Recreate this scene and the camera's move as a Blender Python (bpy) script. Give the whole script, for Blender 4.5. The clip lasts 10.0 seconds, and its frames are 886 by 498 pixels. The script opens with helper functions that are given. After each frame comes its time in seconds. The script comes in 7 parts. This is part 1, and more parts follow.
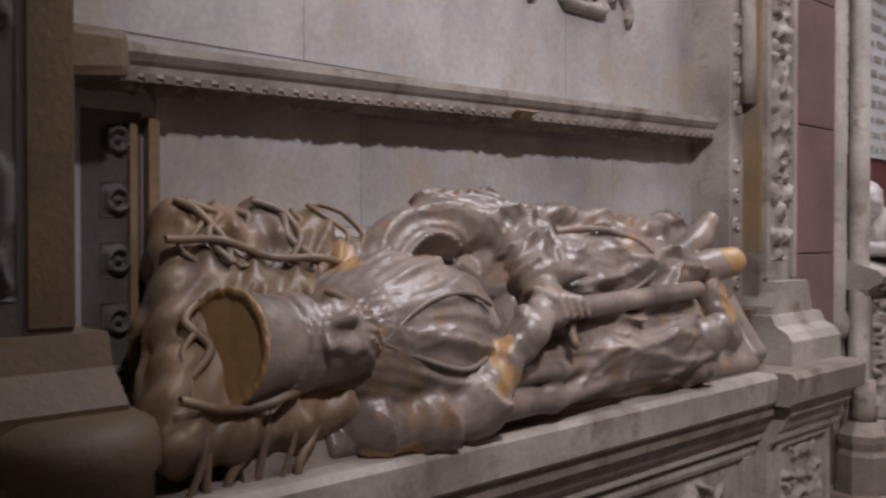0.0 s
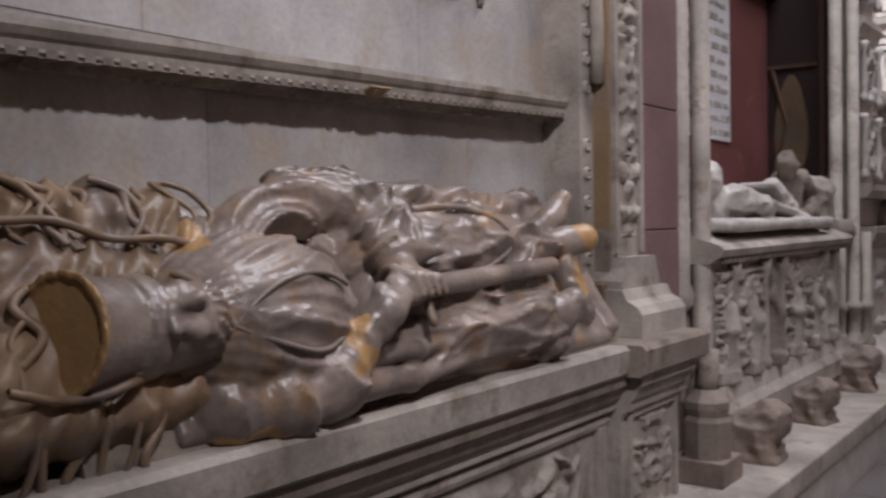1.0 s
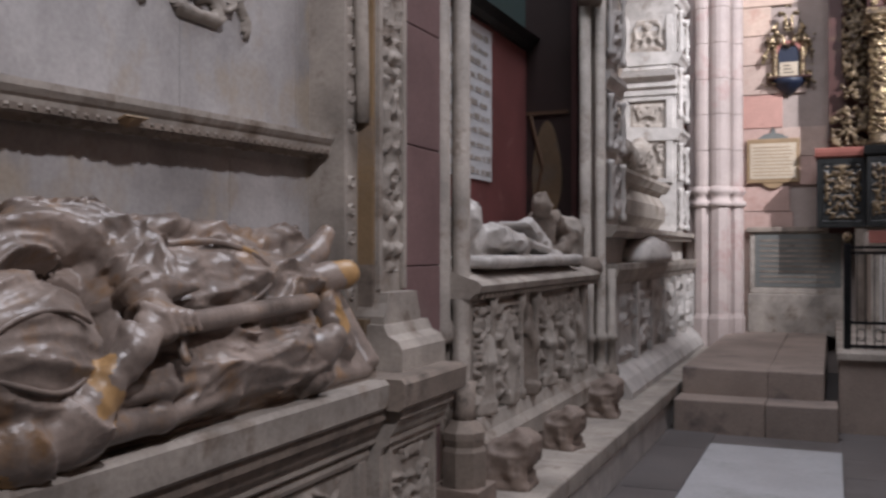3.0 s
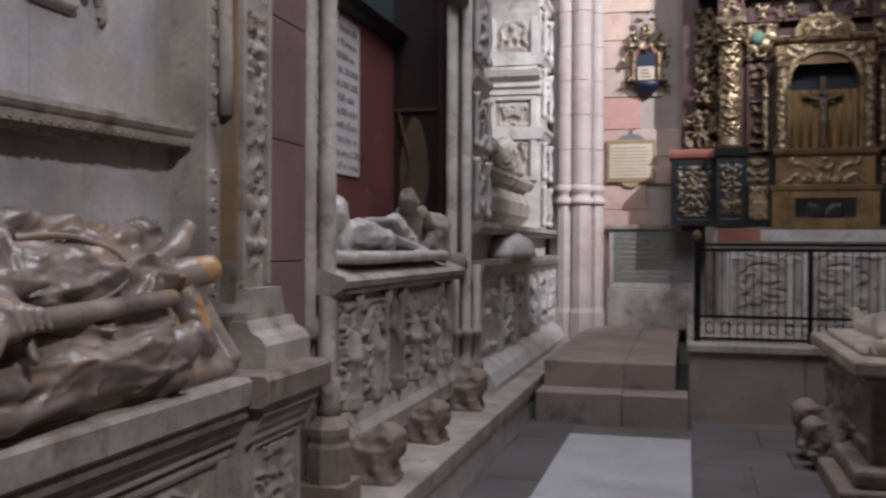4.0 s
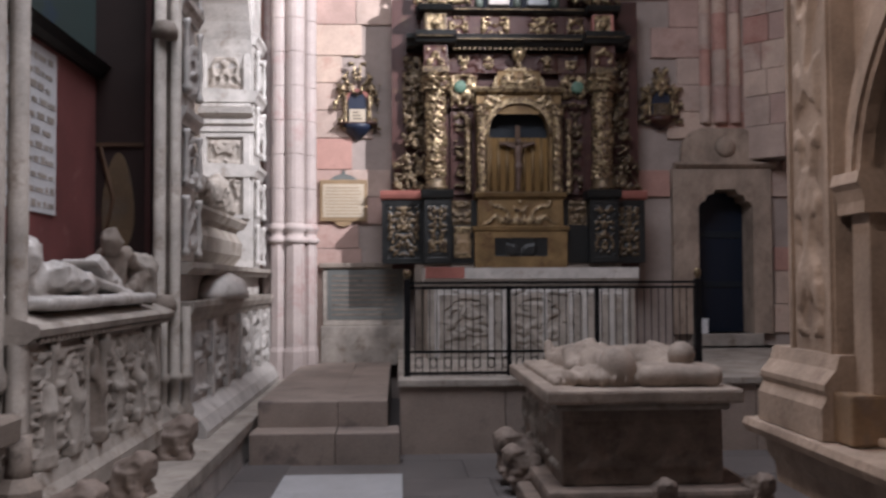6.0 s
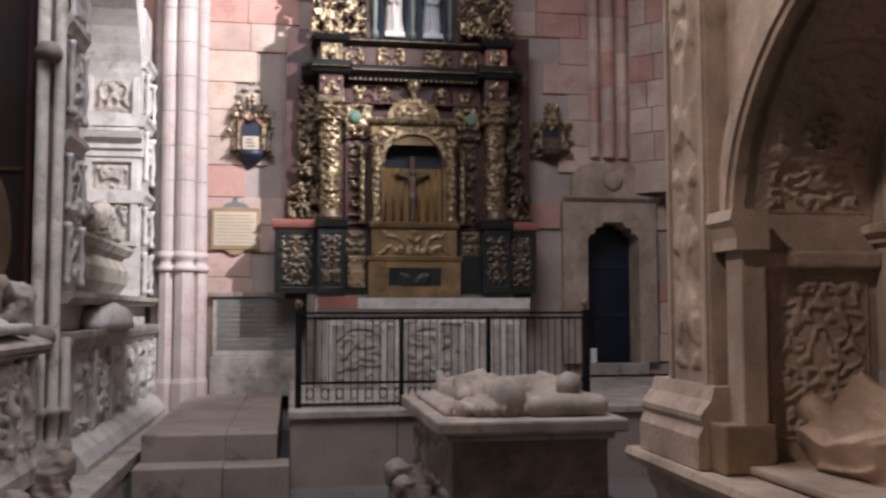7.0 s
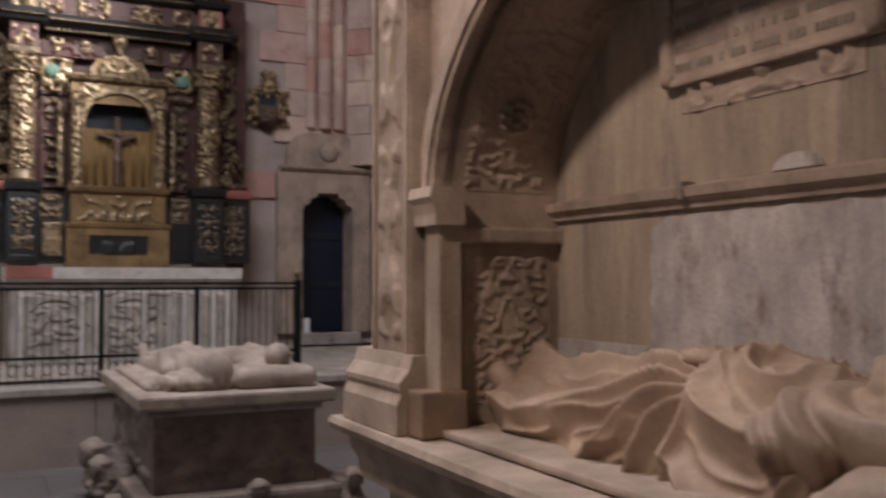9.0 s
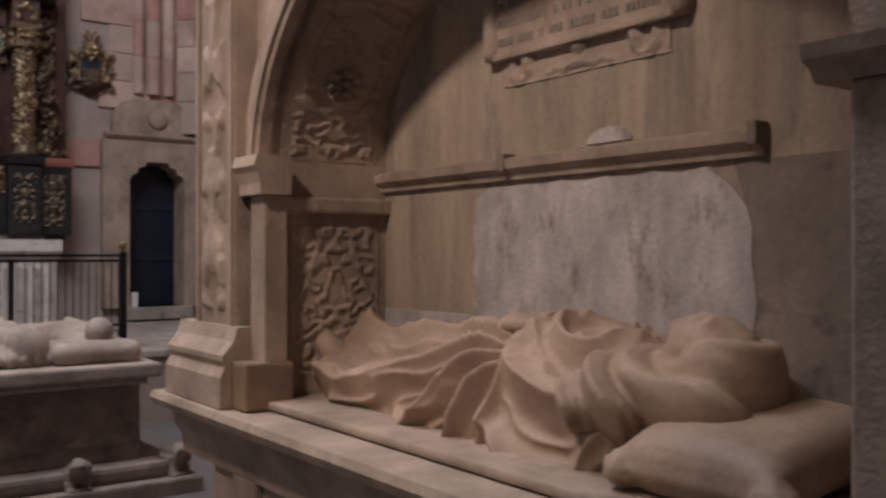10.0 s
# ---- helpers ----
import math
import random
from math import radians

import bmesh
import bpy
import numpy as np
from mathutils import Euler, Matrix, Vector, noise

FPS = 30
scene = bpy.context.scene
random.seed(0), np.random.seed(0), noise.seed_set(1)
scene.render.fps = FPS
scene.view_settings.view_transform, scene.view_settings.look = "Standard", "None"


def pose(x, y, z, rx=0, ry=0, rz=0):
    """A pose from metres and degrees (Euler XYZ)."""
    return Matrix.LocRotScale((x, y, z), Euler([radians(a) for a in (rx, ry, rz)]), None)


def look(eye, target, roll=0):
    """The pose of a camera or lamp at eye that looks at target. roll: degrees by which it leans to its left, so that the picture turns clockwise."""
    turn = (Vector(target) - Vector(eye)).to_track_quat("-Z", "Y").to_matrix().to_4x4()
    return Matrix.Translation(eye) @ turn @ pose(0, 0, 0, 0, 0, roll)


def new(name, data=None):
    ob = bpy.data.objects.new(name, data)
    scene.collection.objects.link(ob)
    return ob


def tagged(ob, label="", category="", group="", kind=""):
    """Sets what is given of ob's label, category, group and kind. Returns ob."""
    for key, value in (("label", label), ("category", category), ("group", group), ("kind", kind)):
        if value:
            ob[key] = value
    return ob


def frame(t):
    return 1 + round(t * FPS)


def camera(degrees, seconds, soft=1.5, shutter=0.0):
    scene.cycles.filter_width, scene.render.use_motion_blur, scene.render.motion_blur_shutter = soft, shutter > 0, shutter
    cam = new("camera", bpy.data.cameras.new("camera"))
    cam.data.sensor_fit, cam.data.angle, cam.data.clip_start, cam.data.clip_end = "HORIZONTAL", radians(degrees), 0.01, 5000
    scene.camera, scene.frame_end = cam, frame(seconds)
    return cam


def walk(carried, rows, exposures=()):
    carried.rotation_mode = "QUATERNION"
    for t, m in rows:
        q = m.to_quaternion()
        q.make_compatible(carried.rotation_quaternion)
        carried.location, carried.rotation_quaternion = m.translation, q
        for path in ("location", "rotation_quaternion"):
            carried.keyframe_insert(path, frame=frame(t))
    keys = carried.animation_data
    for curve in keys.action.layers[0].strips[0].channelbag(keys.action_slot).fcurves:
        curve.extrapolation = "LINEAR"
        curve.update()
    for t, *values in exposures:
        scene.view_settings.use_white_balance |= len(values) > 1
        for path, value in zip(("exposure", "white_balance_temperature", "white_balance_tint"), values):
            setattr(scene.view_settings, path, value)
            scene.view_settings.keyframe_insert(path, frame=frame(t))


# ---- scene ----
cam = camera(51.0, 10.0, soft=2.6, shutter=0.5)
PATH = [
    (0, (-0.003, -0.401, 1.411), (-1.423, 1.006, 1.382), 0.0),
    (0.5, (0.004, -0.384, 1.403), (-1.329, 1.106, 1.36), -0.9),
    (1, (-0.026, -0.362, 1.386), (-1.218, 1.243, 1.328), -1.0),
    (1.5, (-0.005, -0.361, 1.386), (-1.093, 1.317, 1.334), -0.6),
    (2, (0.007, -0.368, 1.39), (-0.981, 1.371, 1.357), -0.3),
    (3.3, (0.027, -0.361, 1.406), (-0.673, 1.512, 1.408), -0.0),
    (3.5, (0.029, -0.364, 1.406), (-0.618, 1.529, 1.403), -0.0),
    (4, (0.043, -0.374, 1.409), (-0.465, 1.561, 1.402), 0.3),
    (4.5, (0.058, -0.382, 1.415), (-0.299, 1.586, 1.411), -0.0),
    (5, (0.058, -0.381, 1.418), (-0.108, 1.613, 1.428), -1.0),
    (5.5, (0.048, -0.387, 1.427), (0.025, 1.612, 1.461), -0.7),
    (7, (0.075, -0.41, 1.452), (0.394, 1.56, 1.584), -0.1),
    (7.5, (0.08, -0.413, 1.458), (0.513, 1.534, 1.599), -0.3),
    (8, (0.09, -0.412, 1.468), (0.645, 1.505, 1.605), -0.7),
    (8.5, (0.094, -0.424, 1.466), (0.771, 1.454, 1.595), -0.3),
    (9, (0.12, -0.42, 1.462), (1.011, 1.369, 1.528), 0.0),
    (9.5, (0.14, -0.426, 1.454), (1.197, 1.272, 1.468), -0.2),
    (10, (0.162, -0.449, 1.45), (1.345, 1.163, 1.459), 0.0),
]
EXPOSURE = [(0, 0.11, 6380, 10), (1, 0.02, 6330, 10), (2, -0.20, 6230, 9), (3.5, -0.33, 6150, 9), (4.5, -0.40, 6050, 8), (5.5, -0.31, 6150, 9), (7, -0.06, 6300, 10), (8.5, 0.15, 6500, 10), (10, 0.20, 6500, 10)]
walk(cam, [(t, look(eye, target, roll)) for t, eye, target, roll in PATH], EXPOSURE)

# ---- light ----
world = bpy.data.worlds.new("world")
scene.world = world
world.use_nodes = True
world.node_tree.nodes["Background"].inputs["Color"].default_value = (0.75, 0.85, 1.0, 1)
world.node_tree.nodes["Background"].inputs["Strength"].default_value = 0.05


def lamp(name, kind, eye, target, power, color, size=0.3, cone=60, blend=0.4):
    data = bpy.data.lights.new(name, kind)
    data.energy, data.color = power, color
    if kind == "SPOT":
        data.spot_size, data.spot_blend, data.shadow_soft_size = radians(cone), blend, size
    else:
        data.size = size
    ob = new(name, data)
    ob.matrix_world = look(eye, target)
    return ob


# flood lamp high on the vault, aimed at the corner beside the altar
lamp("flood_lamp", "SPOT", (4.3, 6.0, 7.3), (-1.45, 10.3, 4.0), 6100, (1.0, 0.955, 0.985), 0.10, 47, 0.7)
# dim fill light added overhead, unseen, to brighten the whole chapel
lamp("nave_light", "AREA", (0.1, 4.9, 7.6), (0.3, 6.9, 0), 500, (0.95, 0.93, 1.0), 3.2)
# spotlights on the near tombs
lamp("tomb_lamp", "SPOT", (1.2, -0.1, 4.5), (-1.8, 2.4, 1.4), 605, (1.0, 0.94, 0.98), 0.10, 58, 0.95)
lamp("tomb_lamp_warm", "SPOT", (-0.9, 1.25, 4.3), (2.1, 2.3, 1.6), 345, (1.0, 0.80, 0.70), 0.15, 54, 0.95)


# ---- materials ----
def mat(name, base, dark=0.6, rough=0.8, scale=6.0, bump=0.25, metal=0.0, stain=None, stain_at=0.55, streak=0.0, per=0.0, grain=60.0, spec=0.4, tones=None):
    """A weathered surface: two tones at a large scale, fine grain, bump, stains."""
    m = bpy.data.materials.new(name)
    m.use_nodes = True
    nt = m.node_tree
    n, link = nt.nodes, nt.links.new
    b = n["Principled BSDF"]
    b.inputs["Metallic"].default_value = metal
    b.inputs["Specular IOR Level"].default_value = spec
    tc = n.new("ShaderNodeTexCoord")
    src = tc.outputs["Object"]
    if streak:
        mp = n.new("ShaderNodeMapping")
        mp.inputs["Scale"].default_value = (1, 1, 1 - streak)
        link(src, mp.inputs["Vector"])
        src = mp.outputs["Vector"]
    big = n.new("ShaderNodeTexNoise")
    big.inputs["Scale"].default_value, big.inputs["Detail"].default_value, big.inputs["Roughness"].default_value = scale * 0.35, 6, 0.62
    fine = n.new("ShaderNodeTexNoise")
    fine.inputs["Scale"].default_value, fine.inputs["Detail"].default_value = grain, 5
    link(src, big.inputs["Vector"])
    link(tc.outputs["Object"], fine.inputs["Vector"])
    ramp = n.new("ShaderNodeValToRGB")
    ramp.color_ramp.elements[0].position, ramp.color_ramp.elements[1].position = 0.32, 0.68
    ramp.color_ramp.elements[0].color = (*[c * dark for c in base], 1)
    ramp.color_ramp.elements[1].color = (*base, 1)
    link(big.outputs["Fac"], ramp.inputs["Fac"])
    col = ramp.outputs["Color"]
    if stain:
        st = n.new("ShaderNodeTexNoise")
        st.inputs["Scale"].default_value, st.inputs["Detail"].default_value, st.inputs["Roughness"].default_value = scale * 0.5, 4, 0.7
        off = n.new("ShaderNodeMapping")
        off.inputs["Location"].default_value = (7.3, 3.1, 1.7)
        link(src, off.inputs["Vector"])
        link(off.outputs["Vector"], st.inputs["Vector"])
        sr = n.new("ShaderNodeMapRange")
        sr.inputs["From Min"].default_value, sr.inputs["From Max"].default_value = stain_at, stain_at + 0.16
        link(st.outputs["Fac"], sr.inputs["Value"])
        mx = n.new("ShaderNodeMixRGB")
        mx.inputs["Color2"].default_value = (*stain, 1)
        link(sr.outputs["Result"], mx.inputs["Fac"])
        link(col, mx.inputs["Color1"])
        col = mx.outputs["Color"]
    g = n.new("ShaderNodeMixRGB")
    g.blend_type = "MULTIPLY"
    g.inputs["Fac"].default_value = 0.26
    link(col, g.inputs["Color1"])
    gr = n.new("ShaderNodeMapRange")
    gr.inputs["From Min"].default_value, gr.inputs["From Max"].default_value = 0.3, 0.65
    gr.inputs["To Min"].default_value = 0.45
    link(fine.outputs["Fac"], gr.inputs["Value"])
    link(gr.outputs["Result"], g.inputs["Color2"])
    col = g.outputs["Color"]
    if per:
        info = n.new("ShaderNodeObjectInfo")
        hs = n.new("ShaderNodeHueSaturation")
        pr = n.new("ShaderNodeMapRange")
        pr.inputs["To Min"].default_value, pr.inputs["To Max"].default_value = 1 - per, 1 + per
        link(info.outputs["Random"], pr.inputs["Value"])
        link(pr.outputs["Result"], hs.inputs["Value"])
        mu = n.new("ShaderNodeMath")
        mu.operation = "MULTIPLY_ADD"
        mu.inputs[1].default_value, mu.inputs[2].default_value = 1.4 * per, 1 - 0.6 * per
        link(info.outputs["Random"], mu.inputs[0])
        link(mu.outputs["Value"], hs.inputs["Saturation"])
        link(col, hs.inputs["Color"])
        col = hs.outputs["Color"]
    if tones:
        which = n.new("ShaderNodeObjectInfo")
        tr = n.new("ShaderNodeValToRGB")
        tr.color_ramp.interpolation = "CONSTANT"
        while len(tr.color_ramp.elements) < len(tones):
            tr.color_ramp.elements.new(0.5)
        for e, (at, tone) in zip(tr.color_ramp.elements, tones):
            e.position, e.color = at, (*tone, 1)
        tm = n.new("ShaderNodeMixRGB")
        tm.blend_type = "MULTIPLY"
        tm.inputs["Fac"].default_value = 1.0
        link(which.outputs["Random"], tr.inputs["Fac"])
        link(col, tm.inputs["Color1"])
        link(tr.outputs["Color"], tm.inputs["Color2"])
        col = tm.outputs["Color"]
    link(col, b.inputs["Base Color"])
    rr = n.new("ShaderNodeMapRange")
    rr.inputs["To Min"].default_value, rr.inputs["To Max"].default_value = max(0.05, rough - 0.15), min(1, rough + 0.12)
    link(big.outputs["Fac"], rr.inputs["Value"])
    link(rr.outputs["Result"], b.inputs["Roughness"])
    add = n.new("ShaderNodeMath")
    add.operation = "MULTIPLY_ADD"
    add.inputs[1].default_value = 0.35
    link(fine.outputs["Fac"], add.inputs[0])
    link(big.outputs["Fac"], add.inputs[2])
    bp = n.new("ShaderNodeBump")
    bp.inputs["Strength"].default_value, bp.inputs["Distance"].default_value = bump, 0.02
    link(add.outputs["Value"], bp.inputs["Height"])
    link(bp.outputs["Normal"], b.inputs["Normal"])
    return m


STONE = mat("grey_stone", (0.44, 0.39, 0.34), 0.5, 0.72, 10, stain=(0.17, 0.13, 0.10), stain_at=0.54)
# also carries the shade under the near slab and in the arched niche
STONE_DARK = mat("dark_and_shaded_stone", (0.28, 0.23, 0.19), 0.5, 0.7, 11, stain=(0.1, 0.08, 0.065), stain_at=0.54)
SLAB = mat("niche_slab", (0.48, 0.455, 0.445), 0.55, 0.62, 7.0, 0.12, stain=(0.36, 0.31, 0.255), stain_at=0.51, streak=0.3)
MARBLE = mat("white_marble", (0.60, 0.565, 0.53), 0.6, 0.5, 11, 0.2, stain=(0.29, 0.25, 0.215), stain_at=0.555)
ALABASTER = mat("brown_alabaster", (0.34, 0.272, 0.232), 0.34, 0.36, 14, 0.3, stain=(0.25, 0.15, 0.08), stain_at=0.535, spec=0.55)
HONEY = mat("yellowed_alabaster", (0.47, 0.285, 0.125), 0.62, 0.42, 10, 0.2, stain=(0.27, 0.17, 0.085), stain_at=0.54, spec=0.5)
BROWN_STONE = mat("brown_worn_stone", (0.29, 0.225, 0.185), 0.5, 0.72, 11, 0.3, stain=(0.13, 0.10, 0.08), stain_at=0.54)
EFFIGY_PALE = mat("dusty_beige_stone", (0.46, 0.375, 0.31), 0.55, 0.7, 11, 0.25, stain=(0.24, 0.185, 0.15), stain_at=0.55)
# dark stone that holds the shade at the near tomb's head end
GLOOM = mat("shaded_stone", (0.13, 0.11, 0.10), 0.55, 0.7, 6, 0.25)
# darker copy of the ochre; carries the shade of the head end
OCHRE_DARK = mat("dark_and_shaded_ochre", (0.17, 0.115, 0.065), 0.5, 0.65, 6, 0.25, stain=(0.10, 0.08, 0.06), stain_at=0.52)
CUSHION = mat("brown_cushion_stone", (0.31, 0.21, 0.13), 0.45, 0.45, 9, 0.2, stain=(0.17, 0.13, 0.11), stain_at=0.52)
OCHRE = mat("ochre_stone", (0.33, 0.225, 0.125), 0.62, 0.6, 6, 0.2, stain=(0.22, 0.17, 0.13), stain_at=0.58)
WARM = mat("warm_limestone", (0.43, 0.335, 0.265), 0.52, 0.8, 11, 0.45, stain=(0.22, 0.165, 0.13), stain_at=0.53, streak=0.35)
WARM_PALE = mat("pale_patch", (0.52, 0.475, 0.45), 0.55, 0.85, 20, 0.4, stain=(0.22, 0.18, 0.155), stain_at=0.53, streak=0.5)
WARM_WALL = mat("streaked_limestone", (0.42, 0.335, 0.255), 0.52, 0.8, 19, 0.25, stain=(0.21, 0.175, 0.15), stain_at=0.52, streak=0.84)
EFFIGY_WARM = mat("warm_effigy_stone", (0.47, 0.34, 0.25), 0.50, 0.62, 8, 0.2, stain=(0.27, 0.19, 0.14), stain_at=0.56)
RED = mat("red_sandstone", (0.235, 0.145, 0.14), 0.65, 0.8, 4, 0.2, stain=(0.2, 0.14, 0.13), stain_at=0.56, per=0.12)
PINK = mat("pink_ashlar", (0.53, 0.395, 0.35), 0.68, 0.85, 6, 0.35, stain=(0.37, 0.235, 0.205), stain_at=0.55, per=0.10, tones=((0.0, (1.0, 0.92, 0.89)), (0.34, (1.0, 1.03, 0.99)), (0.60, (0.92, 0.72, 0.68)), (0.82, (1.05, 1.10, 1.03))))
MORTAR = mat("mortar", (0.40, 0.33, 0.295), 0.7, 0.9)
SHAFT = mat("pink_shaft", (0.50, 0.42, 0.39), 0.72, 0.75, 4, 0.2, stain=(0.36, 0.24, 0.22), stain_at=0.55)
FLOOR = mat("floor_stone", (0.15, 0.135, 0.13), 0.6, 0.6, 4, 0.2, stain=(0.09, 0.08, 0.075), per=0.12)
GRAVE = mat("grave_slab", (0.47, 0.47, 0.48), 0.78, 0.5, 5, 0.1, stain=(0.33, 0.33, 0.33))
STEP = mat("step_stone", (0.33, 0.265, 0.225), 0.66, 0.75, 5, 0.25, stain=(0.15, 0.12, 0.11), per=0.1)
CEIL = mat("vault_plaster", (0.35, 0.31, 0.28), 0.75, 0.9)
GOLD = mat("gilded_wood", (0.50, 0.385, 0.225), 0.30, 0.34, 44, 0.5, metal=0.6, stain=(0.05, 0.026, 0.018), stain_at=0.45)
GOLD_WORN = mat("worn_gilding", (0.19, 0.135, 0.075), 0.33, 0.45, 44, 0.4, metal=0.4, stain=(0.035, 0.022, 0.018), stain_at=0.47)
GOLD_FLAT = mat("matt_gold", (0.26, 0.168, 0.075), 0.5, 0.5, 12, 0.25, metal=0.3, stain=(0.12, 0.065, 0.03), stain_at=0.52)
MAROON = mat("maroon_paint", (0.062, 0.020, 0.015), 0.6, 0.5, 8, 0.15, stain=(0.085, 0.05, 0.025))
GREENBLK = mat("dark_green_paint", (0.017, 0.018, 0.018), 0.55, 0.4, 8, 0.15)
IRON = mat("black_iron", (0.018, 0.018, 0.02), 0.6, 0.45, 20, 0.2, metal=0.6)
DARK = mat("dark_painting", (0.035, 0.022, 0.02), 0.5, 0.5, 3, 0.1, stain=(0.075, 0.03, 0.025))
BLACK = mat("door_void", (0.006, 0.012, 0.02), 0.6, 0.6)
CREAM = mat("cream_parchment", (0.50, 0.42, 0.32), 0.82, 0.7, 5, 0.05)
SLATE = mat("slate_tablet", (0.16, 0.165, 0.155), 0.7, 0.5, 5, 0.1)
INK = mat("worn_lettering", (0.16, 0.13, 0.10), 0.7, 0.8)
WHITE = mat("white_paint", (0.66, 0.66, 0.67), 0.8, 0.6)
BLUE = mat("blue_paint", (0.014, 0.021, 0.045), 0.6, 0.5)
ROSE = mat("rose_paint", (0.34, 0.13, 0.105), 0.7, 0.5)
BROWN = mat("brown_painting", (0.13, 0.075, 0.045), 0.5, 0.5, 4, 0.1)


# ---- mesh helpers ----
def link_mesh(name, me, material, parent=None, label="", smooth=False):
    me.materials.append(material)
    if smooth:
        me.polygons.foreach_set("use_smooth", [True] * len(me.polygons))
    ob = new(name, me)
    if parent:
        ob.parent = parent
    if label:
        ob["label"] = label
    return ob


def part(name, bm, material, parent=None, label="", smooth=False):
    me = bpy.data.meshes.new(name)
    bmesh.ops.recalc_face_normals(bm, faces=bm.faces)
    bm.to_mesh(me)
    bm.free()
    return link_mesh(name, me, material, parent, label, smooth)


def thing(name, at, label, category, group="", kind=""):
    ob = new(name)
    ob.empty_display_size = 0.1
    ob.location = at
    return tagged(ob, label, category, group, kind)


def nest(top, child, holder):
    """Hangs every part of that name under the nearest part named holder."""
    def mid(ob):
        return sum((Vector(k) for k in ob.bound_box), Vector()) / 8

    def named(n):
        return [ob for ob in top.children if ob.name.split(".")[0] == n]

    hosts = named(holder)
    for ob in named(child):
        ob.parent = min(hosts, key=lambda q: (mid(q) - mid(ob)).length)


def box(lo, hi, bm=None, bevel=0.0, jitter=0.0):
    bm = bm or bmesh.new()
    vs = [bm.verts.new((x, y, z)) for x in (lo[0], hi[0]) for y in (lo[1], hi[1]) for z in (lo[2], hi[2])]
    fs = [bm.faces.new([vs[i] for i in f]) for f in ((0, 1, 3, 2), (4, 6, 7, 5), (0, 4, 5, 1), (2, 3, 7, 6), (0, 2, 6, 4), (1, 5, 7, 3))]
    if jitter:
        for v in vs:
            v.co += Vector([random.uniform(-jitter, jitter) for _ in range(3)])
    if bevel:
        es = list({e for f in fs for e in f.edges})
        bmesh.ops.bevel(bm, geom=es, offset=bevel, segments=2, affect="EDGES", profile=0.6)
    return bm


def prism(profile, axis, a, b, bm=None):
    """Sweeps a closed outline along an axis from a to b. The outline's pairs are the two other axes in order."""
    bm = bm or bmesh.new()
    put = {"x": lambda s, p: (s, p[0], p[1]), "y": lambda s, p: (p[0], s, p[1]), "z": lambda s, p: (p[0], p[1], s)}[axis]
    r1 = [bm.verts.new(put(a, p)) for p in profile]
    r2 = [bm.verts.new(put(b, p)) for p in profile]
    n = len(profile)
    for i in range(n):
        bm.faces.new((r1[i], r1[(i + 1) % n], r2[(i + 1) % n], r2[i]))
    bm.faces.new(r1[::-1])
    bm.faces.new(r2)
    return bm


def lathe(profile, at=(0, 0, 0), n=20, bm=None, turn=None):
    """Turns (radius, height) pairs round the upright axis."""
    bm = bm or bmesh.new()
    rings = []
    for r, z in profile:
        ring = []
        for i in range(n):
            a = 2 * math.pi * i / n
            v = Vector((r * math.cos(a), r * math.sin(a), z))
            ring.append(bm.verts.new((turn @ v if turn else v) + Vector(at)))
        rings.append(ring)
    for p, q in zip(rings, rings[1:]):
        for i in range(n):
            bm.faces.new((p[i], p[(i + 1) % n], q[(i + 1) % n], q[i]))
    bm.faces.new(rings[0][::-1])
    bm.faces.new(rings[-1])
    return bm


def tube(points, radius, bm=None, n=8, taper=None):
    bm = bm or bmesh.new()
    pts = [Vector(p) for p in points]
    rings = []
    side = None
    for i, p in enumerate(pts):
        d = (pts[min(i + 1, len(pts) - 1)] - pts[max(i - 1, 0)]).normalized()
        if side is None:
            side = d.orthogonal().normalized()
        side = (side - d * side.dot(d)).normalized()
        up = d.cross(side)
        r = radius if taper is None else radius * taper(i / (len(pts) - 1))
        rings.append([bm.verts.new(p + (side * math.cos(2 * math.pi * k / n) + up * math.sin(2 * math.pi * k / n)) * r) for k in range(n)])
    for a, b in zip(rings, rings[1:]):
        for k in range(n):
            bm.faces.new((a[k], a[(k + 1) % n], b[(k + 1) % n], b[k]))
    bm.faces.new(rings[0][::-1])
    bm.faces.new(rings[-1])
    return bm


def vnoise(p, seed=0):
    """Smooth value noise on an array of points (..., 3), from 0 to 1."""
    p = np.asarray(p, float)
    i = np.floor(p).astype(np.int64)
    f = p - i
    f = f * f * (3 - 2 * f)

    def h(a, b, c):
        k = (a * 374761393 + b * 668265263 + c * 2147483647 + seed * 974634777) & 0xFFFFFFFF
        k = ((k ^ (k >> 13)) * 1274126177) & 0xFFFFFFFF
        return ((k ^ (k >> 16)) & 0xFFFF) / 65535.0

    x, y, z = i[..., 0], i[..., 1], i[..., 2]
    fx, fy, fz = f[..., 0], f[..., 1], f[..., 2]
    out = 0
    for dx in (0, 1):
        for dy in (0, 1):
            for dz in (0, 1):
                out = out + h(x + dx, y + dy, z + dz) * (fx if dx else 1 - fx) * (fy if dy else 1 - fy) * (fz if dz else 1 - fz)
    return out


